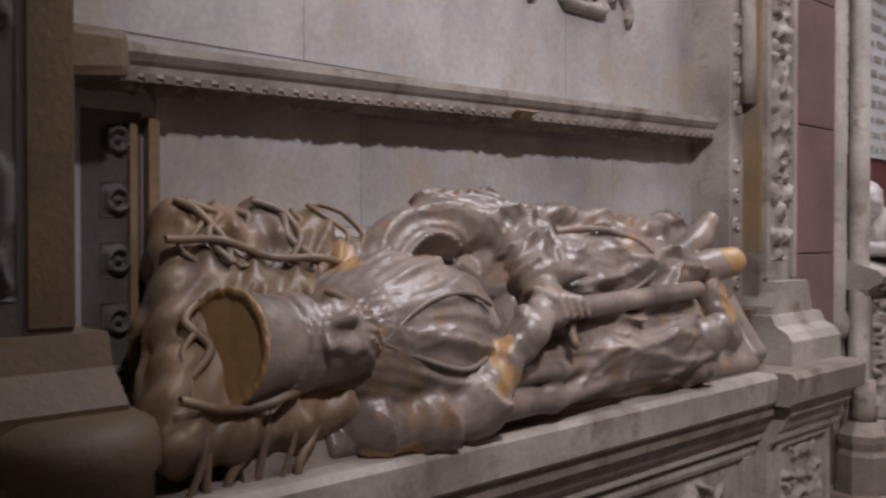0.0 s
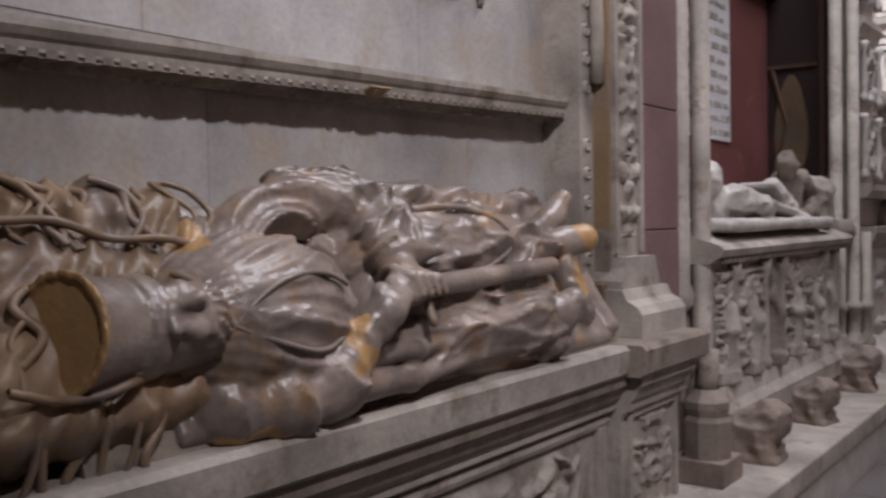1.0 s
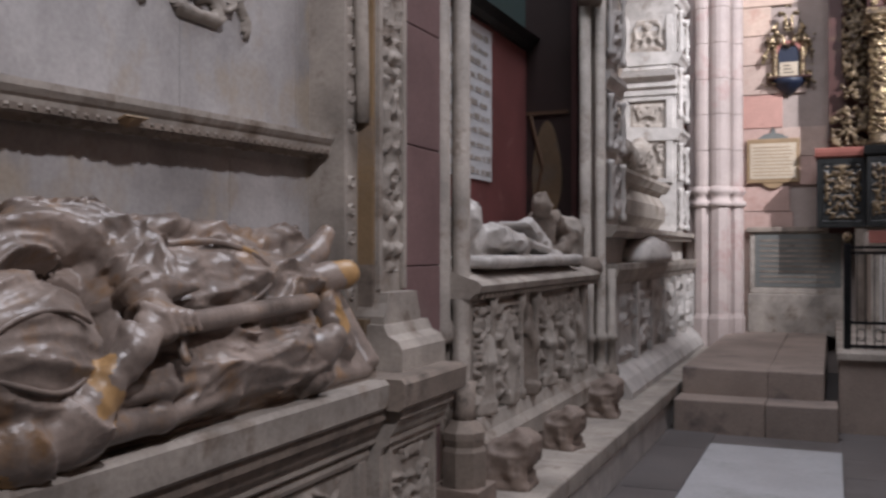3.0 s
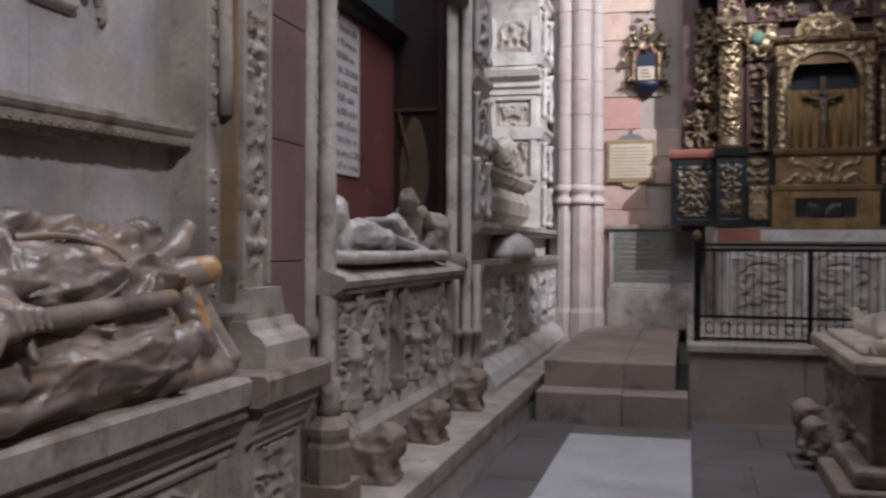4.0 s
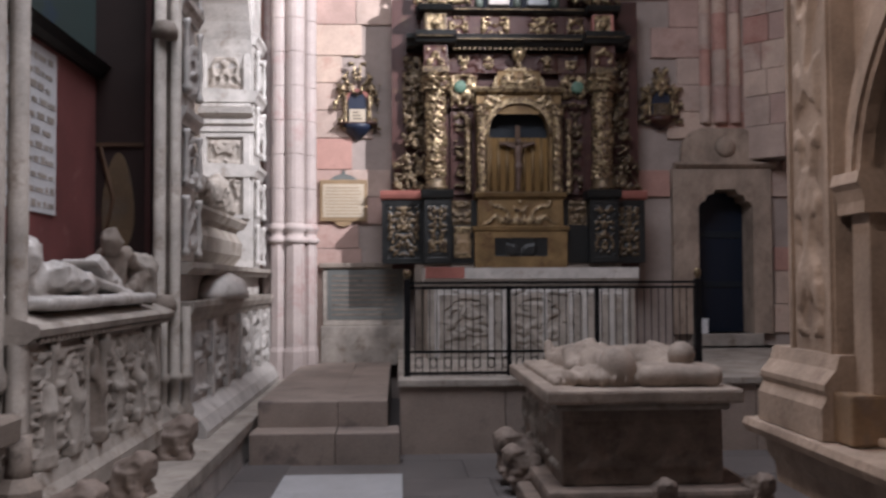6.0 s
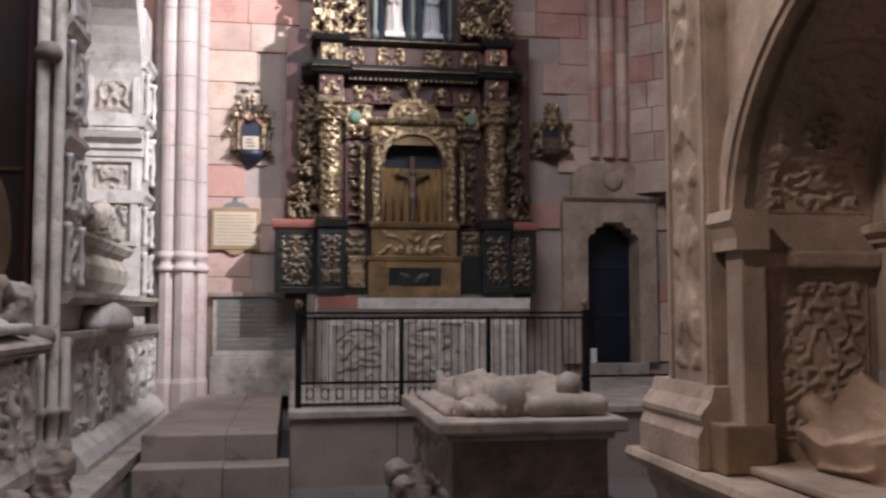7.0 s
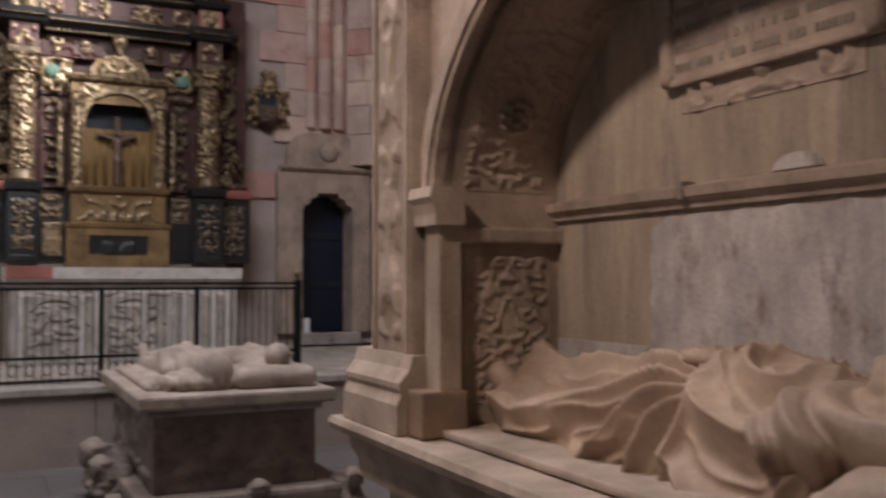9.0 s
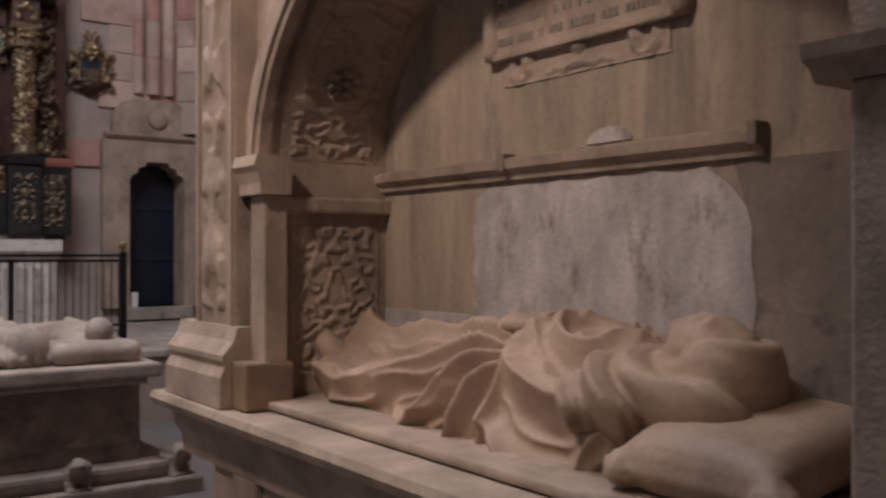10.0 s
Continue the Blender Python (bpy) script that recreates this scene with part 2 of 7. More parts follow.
def net(field, lo, hi, cell):
    """Points and faces round the zero surface of field(P), P an (n, 3) array (surface nets)."""
    lo, hi = np.array(lo, float), np.array(hi, float)
    n = np.maximum(2, np.ceil((hi - lo) / cell).astype(int) + 1)
    ax = [lo[k] + cell * np.arange(n[k]) for k in range(3)]
    P = np.stack(np.meshgrid(*ax, indexing="ij"), -1)
    D = field(P.reshape(-1, 3)).reshape(n)
    for k in range(3):
        sl = [slice(None)] * 3
        for e in (0, -1):
            sl[k] = e
            D[tuple(sl)] = np.maximum(D[tuple(sl)], 0.001)
    S = D < 0
    cs = n - 1
    acc, cnt = np.zeros((*cs, 3)), np.zeros(cs)
    corner = [(a, b, c) for a in (0, 1) for b in (0, 1) for c in (0, 1)]

    def view(A, o):
        return A[o[0]:o[0] + cs[0], o[1]:o[1] + cs[1], o[2]:o[2] + cs[2]]

    for o in corner:
        for k in range(3):
            if o[k]:
                continue
            q = list(o)
            q[k] = 1
            d0, d1 = view(D, o), view(D, q)
            hit = (d0 < 0) != (d1 < 0)
            t = np.where(hit, d0 / np.where(hit, d0 - d1, 1), 0)
            pos = np.zeros((*cs, 3)) + np.array(o, float)
            pos[..., k] = t
            acc += pos * hit[..., None]
            cnt += hit
    live = cnt > 0
    idx = -np.ones(cs, int)
    idx[live] = np.arange(live.sum())
    base = np.stack(np.meshgrid(*[np.arange(c) for c in cs], indexing="ij"), -1)
    verts = lo + cell * (base[live] + acc[live] / cnt[live][:, None])
    faces = []
    for k in range(3):
        a, b = (k + 1) % 3, (k + 2) % 3
        s0 = [slice(None)] * 3
        s1 = [slice(None)] * 3
        s0[k], s1[k] = slice(0, -1), slice(1, None)
        cross = S[tuple(s0)] != S[tuple(s1)]
        w = np.argwhere(cross)
        w = w[(w[:, a] > 0) & (w[:, b] > 0) & (w[:, a] < cs[a]) & (w[:, b] < cs[b])]
        if not len(w):
            continue
        inside = S[w[:, 0], w[:, 1], w[:, 2]]

        def cellidx(da, db):
            q = w.copy()
            q[:, a] -= da
            q[:, b] -= db
            return idx[q[:, 0], q[:, 1], q[:, 2]]

        f = np.stack([cellidx(1, 1), cellidx(0, 1), cellidx(0, 0), cellidx(1, 0)], 1)
        f[~inside] = f[~inside][:, ::-1]
        faces.append(f)
    return verts, np.concatenate(faces)


def loft(point, nu, nv):
    """Points and faces of a sheet; point(S, T) takes two grids from 0 to 1 and gives the places."""
    S, T = np.meshgrid(np.linspace(0, 1, nu), np.linspace(0, 1, nv), indexing="ij")
    k = np.arange(nu * nv).reshape(nu, nv)
    return point(S, T).reshape(-1, 3), np.stack([k[:-1, :-1], k[1:, :-1], k[1:, 1:], k[:-1, 1:]], -1).reshape(-1, 4)


def carve(name, pieces, material, m=None, parent=None, label=""):
    """One mesh out of several lots of points and faces."""
    verts, faces, n = [], [], 0
    for v, f in pieces:
        verts.append(v)
        faces.append(f + n)
        n += len(v)
    verts, faces = np.concatenate(verts), np.concatenate(faces)
    if m is not None:
        M4 = np.array(m)
        verts = verts @ M4[:3, :3].T + M4[:3, 3]
    me = bpy.data.meshes.new(name)
    me.from_pydata(verts.tolist(), [], faces.tolist())
    me.validate()
    return link_mesh(name, me, material, parent, label, True)


def sculpt(name, field, lo, hi, cell, material, m=None, parent=None, label=""):
    return carve(name, [net(field, lo, hi, cell)], material, m, parent, label)


def pipe(points, r, n=7):
    """Points and faces of a round cord."""
    p = np.array(points, float)
    d = np.gradient(p, axis=0)
    d /= np.linalg.norm(d, axis=1)[:, None]
    s = np.cross(d, (0.13, 0.31, 0.94))
    s /= np.linalg.norm(s, axis=1)[:, None]
    t = np.cross(d, s)
    a = np.linspace(0, 2 * np.pi, n, endpoint=False)
    v = p[:, None] + r * (np.cos(a)[None, :, None] * s[:, None] + np.sin(a)[None, :, None] * t[:, None])
    k = np.arange(len(p) * n).reshape(len(p), n)
    k2 = np.roll(k, -1, 1)
    return v.reshape(-1, 3), np.stack([k[:-1], k2[:-1], k2[1:], k[1:]], -1).reshape(-1, 4)


def capsule(P, a, b, ra, rb=None):
    rb = ra if rb is None else rb
    a, b = np.array(a, float), np.array(b, float)
    d = b - a
    t = np.clip(((P - a) @ d) / max(d @ d, 1e-9), 0, 1)
    return np.linalg.norm(P - a - t[:, None] * d, axis=1) - (ra + (rb - ra) * t)


def blob(P, c, r):
    q = (P - np.array(c, float)) / np.array(r, float)
    k = np.linalg.norm(q, axis=1)
    return (k - 1) * min(r)


def slabf(P, c, h, r=0.02):
    q = np.abs(P - np.array(c, float)) - (np.array(h, float) - r)
    return np.linalg.norm(np.maximum(q, 0), axis=1) + np.minimum(q.max(1), 0) - r


def melt(a, b, k=0.04):
    h = np.clip(0.5 + 0.5 * (b - a) / k, 0, 1)
    return b + (a - b) * h - k * h * (1 - h)


def relief(name, origin, u, v, w, nu, nv, height, material, parent=None, label="", ground=None, smooth=True):
    """A carved panel: a grid over origin + s u + t v (s, t from 0 to 1) raised along w by height(S, T), with closed edges."""
    o, u, v, w = (np.array(k, float) for k in (origin, u, v, w))
    S, T = np.meshgrid(np.linspace(0, 1, nu), np.linspace(0, 1, nv), indexing="ij")
    H = height(S, T)
    V = o + S[..., None] * u + T[..., None] * v + H[..., None] * w
    back = 0.004
    ring = [(i, 0) for i in range(nu)] + [(nu - 1, j) for j in range(1, nv)] + [(i, nv - 1) for i in range(nu - 2, -1, -1)] + [(0, j) for j in range(nv - 2, 0, -1)]
    verts = V.reshape(-1, 3).tolist()
    base = len(verts)
    for i, j in ring:
        verts.append((o + S[i, j] * u + T[i, j] * v - back * w).tolist())
    k = np.arange(nu * nv).reshape(nu, nv)
    q = np.stack([k[:-1, :-1], k[1:, :-1], k[1:, 1:], k[:-1, 1:]], -1).reshape(-1, 4)
    if np.dot(np.cross(u, v), w) < 0:
        q = q[:, ::-1]
    nr = len(ring)
    if ground == "pierced":
        f = (H[:-1, :-1] + H[1:, :-1] + H[1:, 1:] + H[:-1, 1:]) / 4
        keep = np.pad(f > 0.28 * H.max(), 1)
        flat = (o + S[..., None] * u + T[..., None] * v + 0.002 * w).reshape(-1, 3)
        verts = V.reshape(-1, 3).tolist() + flat.tolist()
        n = nu * nv
        faces = []
        for i, j in np.argwhere(keep[1:-1, 1:-1]):
            c = [int(k[i, j]), int(k[i + 1, j]), int(k[i + 1, j + 1]), int(k[i, j + 1])]
            faces += [c, [n + m for m in c[::-1]]]
            for e, (di, dj) in enumerate(((0, -1), (1, 0), (0, 1), (-1, 0))):
                if not keep[i + 1 + di, j + 1 + dj]:
                    p, r = c[e], c[(e + 1) % 4]
                    faces.append([p, n + p, n + r, r])
        me = bpy.data.meshes.new(name)
        me.from_pydata(verts, [], faces)
        bm = bmesh.new()
        bm.from_mesh(me)
        bmesh.ops.delete(bm, geom=[x for x in bm.verts if not x.link_faces], context="VERTS")
        bmesh.ops.recalc_face_normals(bm, faces=bm.faces)
        bm.to_mesh(me)
        bm.free()
        return link_mesh(name, me, material, parent, label, smooth)
    faces = q.tolist()
    for a in range(nr):
        b = (a + 1) % nr
        faces.append([int(k[ring[a]]), int(k[ring[b]]), base + b, base + a])
    me = bpy.data.meshes.new(name)
    me.from_pydata(verts, [], faces)
    ob = link_mesh(name, me, material, parent, label, smooth)
    if ground:
        me.materials.append(ground)
        f = (H[:-1, :-1] + H[1:, :-1] + H[1:, 1:] + H[:-1, 1:]) / 4
        low = (f.reshape(-1) < 0.3 * H.max()).astype(int)
        me.polygons.foreach_set("material_index", low.tolist() + [1] * nr)
    return ob


def curved(name, point, nu, nv, height, material, parent, label=""):
    """A carved band on a curved surface; point(s, t) gives the place and its outward normal."""
    S, T = np.meshgrid(np.linspace(0, 1, nu), np.linspace(0, 1, nv), indexing="ij")
    V, N = point(S, T)
    V = V + N * height(S, T)[..., None]
    k = np.arange(nu * nv).reshape(nu, nv)
    q = np.stack([k[:-1, :-1], k[1:, :-1], k[1:, 1:], k[:-1, 1:]], -1).reshape(-1, 4)
    me = bpy.data.meshes.new(name)
    me.from_pydata(V.reshape(-1, 3).tolist(), [], q.tolist())
    return link_mesh(name, me, material, parent, label, True)


def arabesque(su, sv, depth, seed=0, mirror=True, cut=0.5, edge=0.12, border=0.05):
    """Foliage scrolls: ridged, warped noise mirrored on the middle line; su, sv: the count of forms across and along."""
    def f(S, T):
        s = np.abs(S - 0.5) if mirror else S
        p = np.stack([s * su, T * sv, np.zeros_like(S) + seed * 3.7], -1)
        warp = vnoise(p * 0.9 + 5.1, seed) - 0.5
        q = p + np.stack([warp * 1.2, (vnoise(p * 0.9 + 11.3, seed + 1) - 0.5) * 1.2, 0 * warp], -1)
        a = np.clip(1 - 2.4 * np.abs(2 * vnoise(q, seed + 2) - 1), 0, 1)
        b = vnoise(q * 2.3, seed + 3)
        h = np.clip((a * 0.72 + b * 0.42 - cut) / edge, 0, 1)
        h = h * (0.65 + 0.5 * b)
        m = np.minimum(np.minimum(S, 1 - S), np.minimum(T, 1 - T) * max(1.0, sv / max(su, 0.1)))
        return depth * h * np.clip((m - border * 0.6) / (border + 1e-6), 0, 1)
    return f


# ---- structure ----
FRONT_L = -1.85      # back of the near niche in the side wall
BACK = 11.25         # wall behind the altar
TOP = 7.9


def wall(name, lo, hi, material, label):
    return tagged(part(name, box(lo, hi), material), label, "wall", kind="structure")


ground = tagged(part("floor", box((-2.8, -4.2, -0.3), (5.6, 11.8, -0.012)), FLOOR), "dark worn stone floor of the chapel", "floor", kind="structure")
wall("wall_left", (-2.5, -4.2, -0.2), (FRONT_L, 3.75, TOP), SLAB, "pale stone wall behind the near tomb")
wall("wall_left_far", (-2.8, 6.41, -0.2), (-2.28, 11.0, TOP), STONE, "grey stone side wall behind the arched tomb")
wall("wall_left_end", (-2.8, 11.0, -0.2), (-1.52, 11.8, TOP), PINK, "pale stone wall beside the corner column")
wall("wall_recess", (-2.6, 3.75, -0.2), (-2.18, 6.41, TOP), DARK, "dark painted wall of the tomb recess")
wall("wall_behind", (-2.5, -4.4, -0.2), (5.6, -4.2, TOP), STONE, "plain stone wall")
wall("wall_right_far", (5.3, 3.2, -0.2), (5.6, 11.8, TOP), PINK, "pinkish ashlar wall")
tagged(part("ceiling", box((-2.8, -4.4, TOP), (5.6, 11.8, TOP + 0.3)), CEIL), "plain dim stone vault", "ceiling", kind="structure")

# wall behind the altar, with its door opening
DX0, DX1, DZ0, DZ1 = 3.86, 4.56, 0.77, 2.60
back = thing("wall_back", (0, BACK, 0), "pink and buff ashlar wall behind the altar", "wall", kind="structure")
back.matrix_world = Matrix.Identity(4)
bm = box((-2.6, BACK + 0.03, -0.2), (DX0 - 0.02, BACK + 0.5, TOP))
box((DX1 + 0.02, BACK + 0.03, -0.2), (5.7, BACK + 0.5, TOP), bm)
box((DX0 - 0.02, BACK + 0.03, DZ1 + 0.1), (DX1 + 0.02, BACK + 0.5, TOP), bm)
box((DX0 - 0.02, BACK + 0.03, -0.2), (DX1 + 0.02, BACK + 0.5, DZ0), bm)
part("core", bm, MORTAR, back)
# board behind the doorway; an unlit room's darkness is in its colour
part("dark_room", box((DX0 - 0.3, BACK + 0.5, 0.2), (DX1 + 0.3, BACK + 0.6, 3.2)), BLACK, back, "near-black board standing in for the unlit room behind the door")

# bench, steps, altar platform
bench = thing("stone_bench", (0, 0, 0), "long low stone bench along the side wall under the tombs", "bench", kind="structure")
for k, (a, b) in enumerate(((2.75, 4.35), (4.35, 6.05), (6.05, 7.9), (7.9, 9.4), (9.4, 11.27))):
    part("top_stone", box((FRONT_L, a + 0.003, 0.2), (-1.16, b - 0.003, 0.3), bevel=0.012), STONE, bench)
part("front_wall", box((FRONT_L, 2.75, -0.05), (-1.185, 11.27, 0.2)), MARBLE, bench, "pale plastered bench front")

steps = thing("altar_steps", (0, 0, 0), "two worn stone steps beside the altar platform", "steps", kind="structure")
for a, b in ((-1.13, -0.45), (-0.448, 0.06)):
    part("step", box((a, 7.06, -0.05), (b, 7.45, 0.243), bevel=0.014, jitter=0.004), STEP, steps)
    part("step", box((a + 0.02 if a < -1 else a, 7.37, -0.05), (b if b < 0 else -0.04, 11.27, 0.455), bevel=0.014, jitter=0.004), STEP, steps)
plat = thing("altar_platform", (0, 0, 0), "raised stone platform under the altar and railing", "platform", kind="structure")
for a, b in ((0.065, 0.95), (0.953, 2.0), (2.003, 3.1), (3.103, 4.2), (4.203, 5.3)):
    part("block", box((a, 7.42, -0.05), (b, 7.8, 0.60), bevel=0.012), STEP, plat)
part("edge_slab", box((0.05, 7.39, 0.56), (5.32, 11.27, 0.62), bevel=0.01), STONE, plat)

# grave slab and paving
grave = tagged(part("grave_slab", box((-0.80, 4.1, -0.03), (0.08, 6.62, 0.006), bevel=0.004), GRAVE), "pale marble grave slab set in the floor", "grave slab")


# ---- near tomb on the side wall ----
def strip(name, y0, y1, z0, z1, x, seed, material=STONE, parent=None, count=3.0, raised=0.022):
    """An upright ornament strip on a plane that faces the room."""
    nv = int(min(260, (z1 - z0) / 0.012))
    nu = max(10, int((y1 - y0) / 0.010))
    return relief(name, (x, y0, z0), (0, y1 - y0, 0), (0, 0, z1 - z0), (1, 0, 0), nu, nv, arabesque(4.4, count * (z1 - z0) / (y1 - y0) * 1.15, raised, seed, cut=0.42, border=0.04), material, parent)


tomb = thing("near_wall_tomb", (0, 0, 0), "carved grey stone wall tomb with cornice, pilasters and panelled base", "tomb")
# base with mouldings and slab
base_profile = [(FRONT_L, 0.0), (-1.50, 0.0), (-1.50, 0.12), (-1.54, 0.16), (-1.54, 0.66), (-1.53, 0.69), (-1.50, 0.71), (-1.50, 0.735), (-1.485, 0.75), (-1.465, 0.80), (-1.455, 0.80), (-1.455, 0.835), (FRONT_L, 0.835)]
part("base", prism(base_profile, "y", -1.2, 2.86), STONE, tomb)
part("slab", prism([(FRONT_L, 0.835), (-1.45, 0.835), (-1.43, 0.85), (-1.425, 0.93), (-1.44, 0.945), (FRONT_L, 0.945)], "y", -1.2, 2.86), STONE, tomb, "dark dusty stone slab")
corner_profile = [(x + 0.055 if x > FRONT_L else x, z) for x, z in base_profile]
part("corner_base", prism(corner_profile, "y", 2.64, 3.14), STONE, tomb)
part("corner_slab", prism([(FRONT_L, 0.8352), (-1.39, 0.8352), (-1.37, 0.85), (-1.365, 0.93), (-1.38, 0.947), (FRONT_L, 0.947)], "y", 2.60, 3.20), STONE_DARK, tomb)
def wreath_panel(S, T):
    """Foliage on either side of a ring and an urn."""
    y, z = (S - 0.5) * 2.32, (T - 0.5) * 0.44
    d = np.hypot(y - 0.30, z + 0.02)
    ring = 0.035 * np.clip(1 - np.abs(d - 0.15) / 0.035, 0, 1)
    urn = 0.04 * np.clip(1.3 - np.hypot((y - 0.62) / 0.07, (z - 0.04) / 0.13), 0, 1)
    leaf = arabesque(24, 6, 0.034, 5, False, 0.44)(S, T) * np.clip((d - 0.19) / 0.03, 0, 1)
    return np.maximum(np.maximum(ring, urn), leaf)


relief("base_panel", (-1.537, 0.2, 0.2), (0, 2.32, 0), (0, 0, 0.44), (1, 0, 0), 260, 60, wreath_panel, STONE, tomb, "panel of carved foliage and figures")
part("panel_frame", prism([(-1.545, 0.655), (-1.52, 0.655), (-1.515, 0.67), (-1.52, 0.69), (-1.545, 0.69)], "y", 0.1, 2.62), STONE, tomb)
relief("corner_panel", (-1.483, 2.71, 0.2), (0, 0.36, 0), (0, 0, 0.48), (1, 0, 0), 40, 54, arabesque(8, 11, 0.024, 9, cut=0.44), STONE, tomb)
bm = box((-1.487, 2.675, 0.16), (-1.462, 2.70, 0.70))
box((-1.487, 3.08, 0.16), (-1.462, 3.105, 0.70), bm)
box((-1.487, 2.70, 0.675), (-1.462, 3.08, 0.70), bm)
part("corner_frame", bm, STONE, tomb)
# hollow under the slab, its shade put into a darker stone
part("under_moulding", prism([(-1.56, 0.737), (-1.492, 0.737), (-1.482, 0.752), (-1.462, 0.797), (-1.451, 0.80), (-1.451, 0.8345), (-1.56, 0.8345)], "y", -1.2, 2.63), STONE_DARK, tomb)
part("panel_stile", box((-1.545, 2.54, 0.18), (-1.515, 2.60, 0.655), bevel=0.006), STONE, tomb)
# far pilaster with plinth
part("pilaster", box((FRONT_L, 2.87, 1.2), (-1.62, 3.13, 4.6), bevel=0.006), STONE, tomb)
part("plinth", prism([(2.83, 0.947), (3.20, 0.947), (3.20, 1.04), (3.18, 1.075), (3.165, 1.08), (3.165, 1.15), (3.14, 1.2), (3.13, 1.24), (2.87, 1.24), (2.86, 1.2), (2.83, 1.15), (2.83, 1.08), (2.83, 1.04)], "x", FRONT_L, -1.56), STONE, tomb)
part("plinth_foot", prism([(FRONT_L, 0.947), (-1.47, 0.947), (-1.47, 1.03), (-1.49, 1.06), (-1.53, 1.08), (-1.55, 1.12), (FRONT_L, 1.12)], "y", 2.80, 3.22), STONE, tomb)
strip("ornament", 2.925, 3.075, 1.32, 4.5, -1.618, 3, parent=tomb, count=2.2, raised=0.028)
for a, b in ((2.875, 2.905), (3.095, 3.125)):
    part("edge_fillet", box((-1.622, a, 1.25), (-1.602, b, 4.55), bevel=0.004), STONE, tomb)
# ochre edge on the side of the pilaster and its foot
part("jamb_edge", box((-1.690, 2.852, 1.35), (-1.622, 2.872, 4.6)), OCHRE, tomb, "ochre stained edge")
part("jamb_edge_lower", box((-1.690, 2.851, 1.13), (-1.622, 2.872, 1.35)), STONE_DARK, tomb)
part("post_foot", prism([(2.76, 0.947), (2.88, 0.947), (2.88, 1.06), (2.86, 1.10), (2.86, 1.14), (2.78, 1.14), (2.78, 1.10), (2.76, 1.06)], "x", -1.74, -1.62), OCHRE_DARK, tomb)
# near pilaster at the head end, its shade put into the stone colour
part("near_pilaster", box((FRONT_L, -0.25, 1.2), (-1.62, 0.29, 4.6), bevel=0.008), GLOOM, tomb, "dark pilaster, its shade put into the stone colour")
# ochre edge and plinths: the shade here is put into their colour
part("ochre_edge", box((-1.624, 0.205, 1.25), (-1.614, 0.288, 4.6), bevel=0.003), OCHRE_DARK, tomb, "ochre stained edge, darkened for its shade")
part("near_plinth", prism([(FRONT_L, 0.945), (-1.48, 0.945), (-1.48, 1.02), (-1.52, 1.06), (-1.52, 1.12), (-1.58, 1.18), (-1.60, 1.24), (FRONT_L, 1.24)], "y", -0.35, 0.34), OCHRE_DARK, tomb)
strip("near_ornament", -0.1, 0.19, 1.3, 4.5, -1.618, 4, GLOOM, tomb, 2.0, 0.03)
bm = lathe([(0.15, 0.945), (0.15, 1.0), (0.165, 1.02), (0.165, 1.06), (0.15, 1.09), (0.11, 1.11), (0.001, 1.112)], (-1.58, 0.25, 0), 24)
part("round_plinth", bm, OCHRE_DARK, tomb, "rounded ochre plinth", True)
# cornice across the niche, rising a little towards the far pilaster
cor = [(FRONT_L, 1.735), (-1.83, 1.735), (-1.825, 1.742), (-1.76, 1.747), (-1.75, 1.757), (-1.752, 1.764), (-1.75, 1.778), (-1.742, 1.786), (-1.732, 1.802), (-1.732, 1.820), (FRONT_L, 1.828)]
rise = [part("cornice", prism(cor, "y", 0.30, 2.86), STONE, tomb, "cornice with a carved leaf band")]
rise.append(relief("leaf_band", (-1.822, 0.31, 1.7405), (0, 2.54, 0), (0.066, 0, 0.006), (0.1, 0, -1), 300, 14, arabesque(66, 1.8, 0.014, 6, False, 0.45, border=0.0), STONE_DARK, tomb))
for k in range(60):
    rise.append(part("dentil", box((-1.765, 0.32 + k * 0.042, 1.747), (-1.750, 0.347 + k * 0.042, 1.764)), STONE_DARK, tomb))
rise.append(relief("boss", (-1.775, 1.60, 1.747), (0, 0.09, 0), (0.055, 0, 0.02), (0.3, 0, -1), 16, 16, lambda S, T: 0.014 * np.clip(1 - ((S - .5) ** 2 + (T - .5) ** 2) * 4, 0, 1) * (0.7 + 0.6 * vnoise(np.stack([S * 6, T * 6, S * 0], -1), 3)), OCHRE, tomb))
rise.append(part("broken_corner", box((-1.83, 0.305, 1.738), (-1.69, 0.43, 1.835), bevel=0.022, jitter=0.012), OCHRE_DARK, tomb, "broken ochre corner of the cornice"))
for ob in rise:
    for v in ob.data.vertices:
        v.co.z += 0.0235 * (v.co.y - 1.66)
for kind in ("leaf_band", "dentil", "boss"):
    nest(tomb, kind, "cornice")
# moulded frame with rosettes round the niche
for y, s in ((0.545, -1),):
    bm = box((FRONT_L - 0.01, y - 0.012, 0.95), (FRONT_L + 0.03, y + 0.012, 1.66))
    box((FRONT_L - 0.01, y + s * 0.04 - 0.008, 0.95), (FRONT_L + 0.018, y + s * 0.04 + 0.008, 1.645), bm)
    part("niche_frame", bm, OCHRE if y < 1 else STONE_DARK, tomb)
# strip and near rosettes: shade is painted in as darker stone
part("rosette_strip", box((FRONT_L - 0.01, 0.40, 0.95), (FRONT_L + 0.0015, 0.49 + 0.04, 1.67)), GLOOM, tomb, "strip behind the rosettes, darkened for its shade")


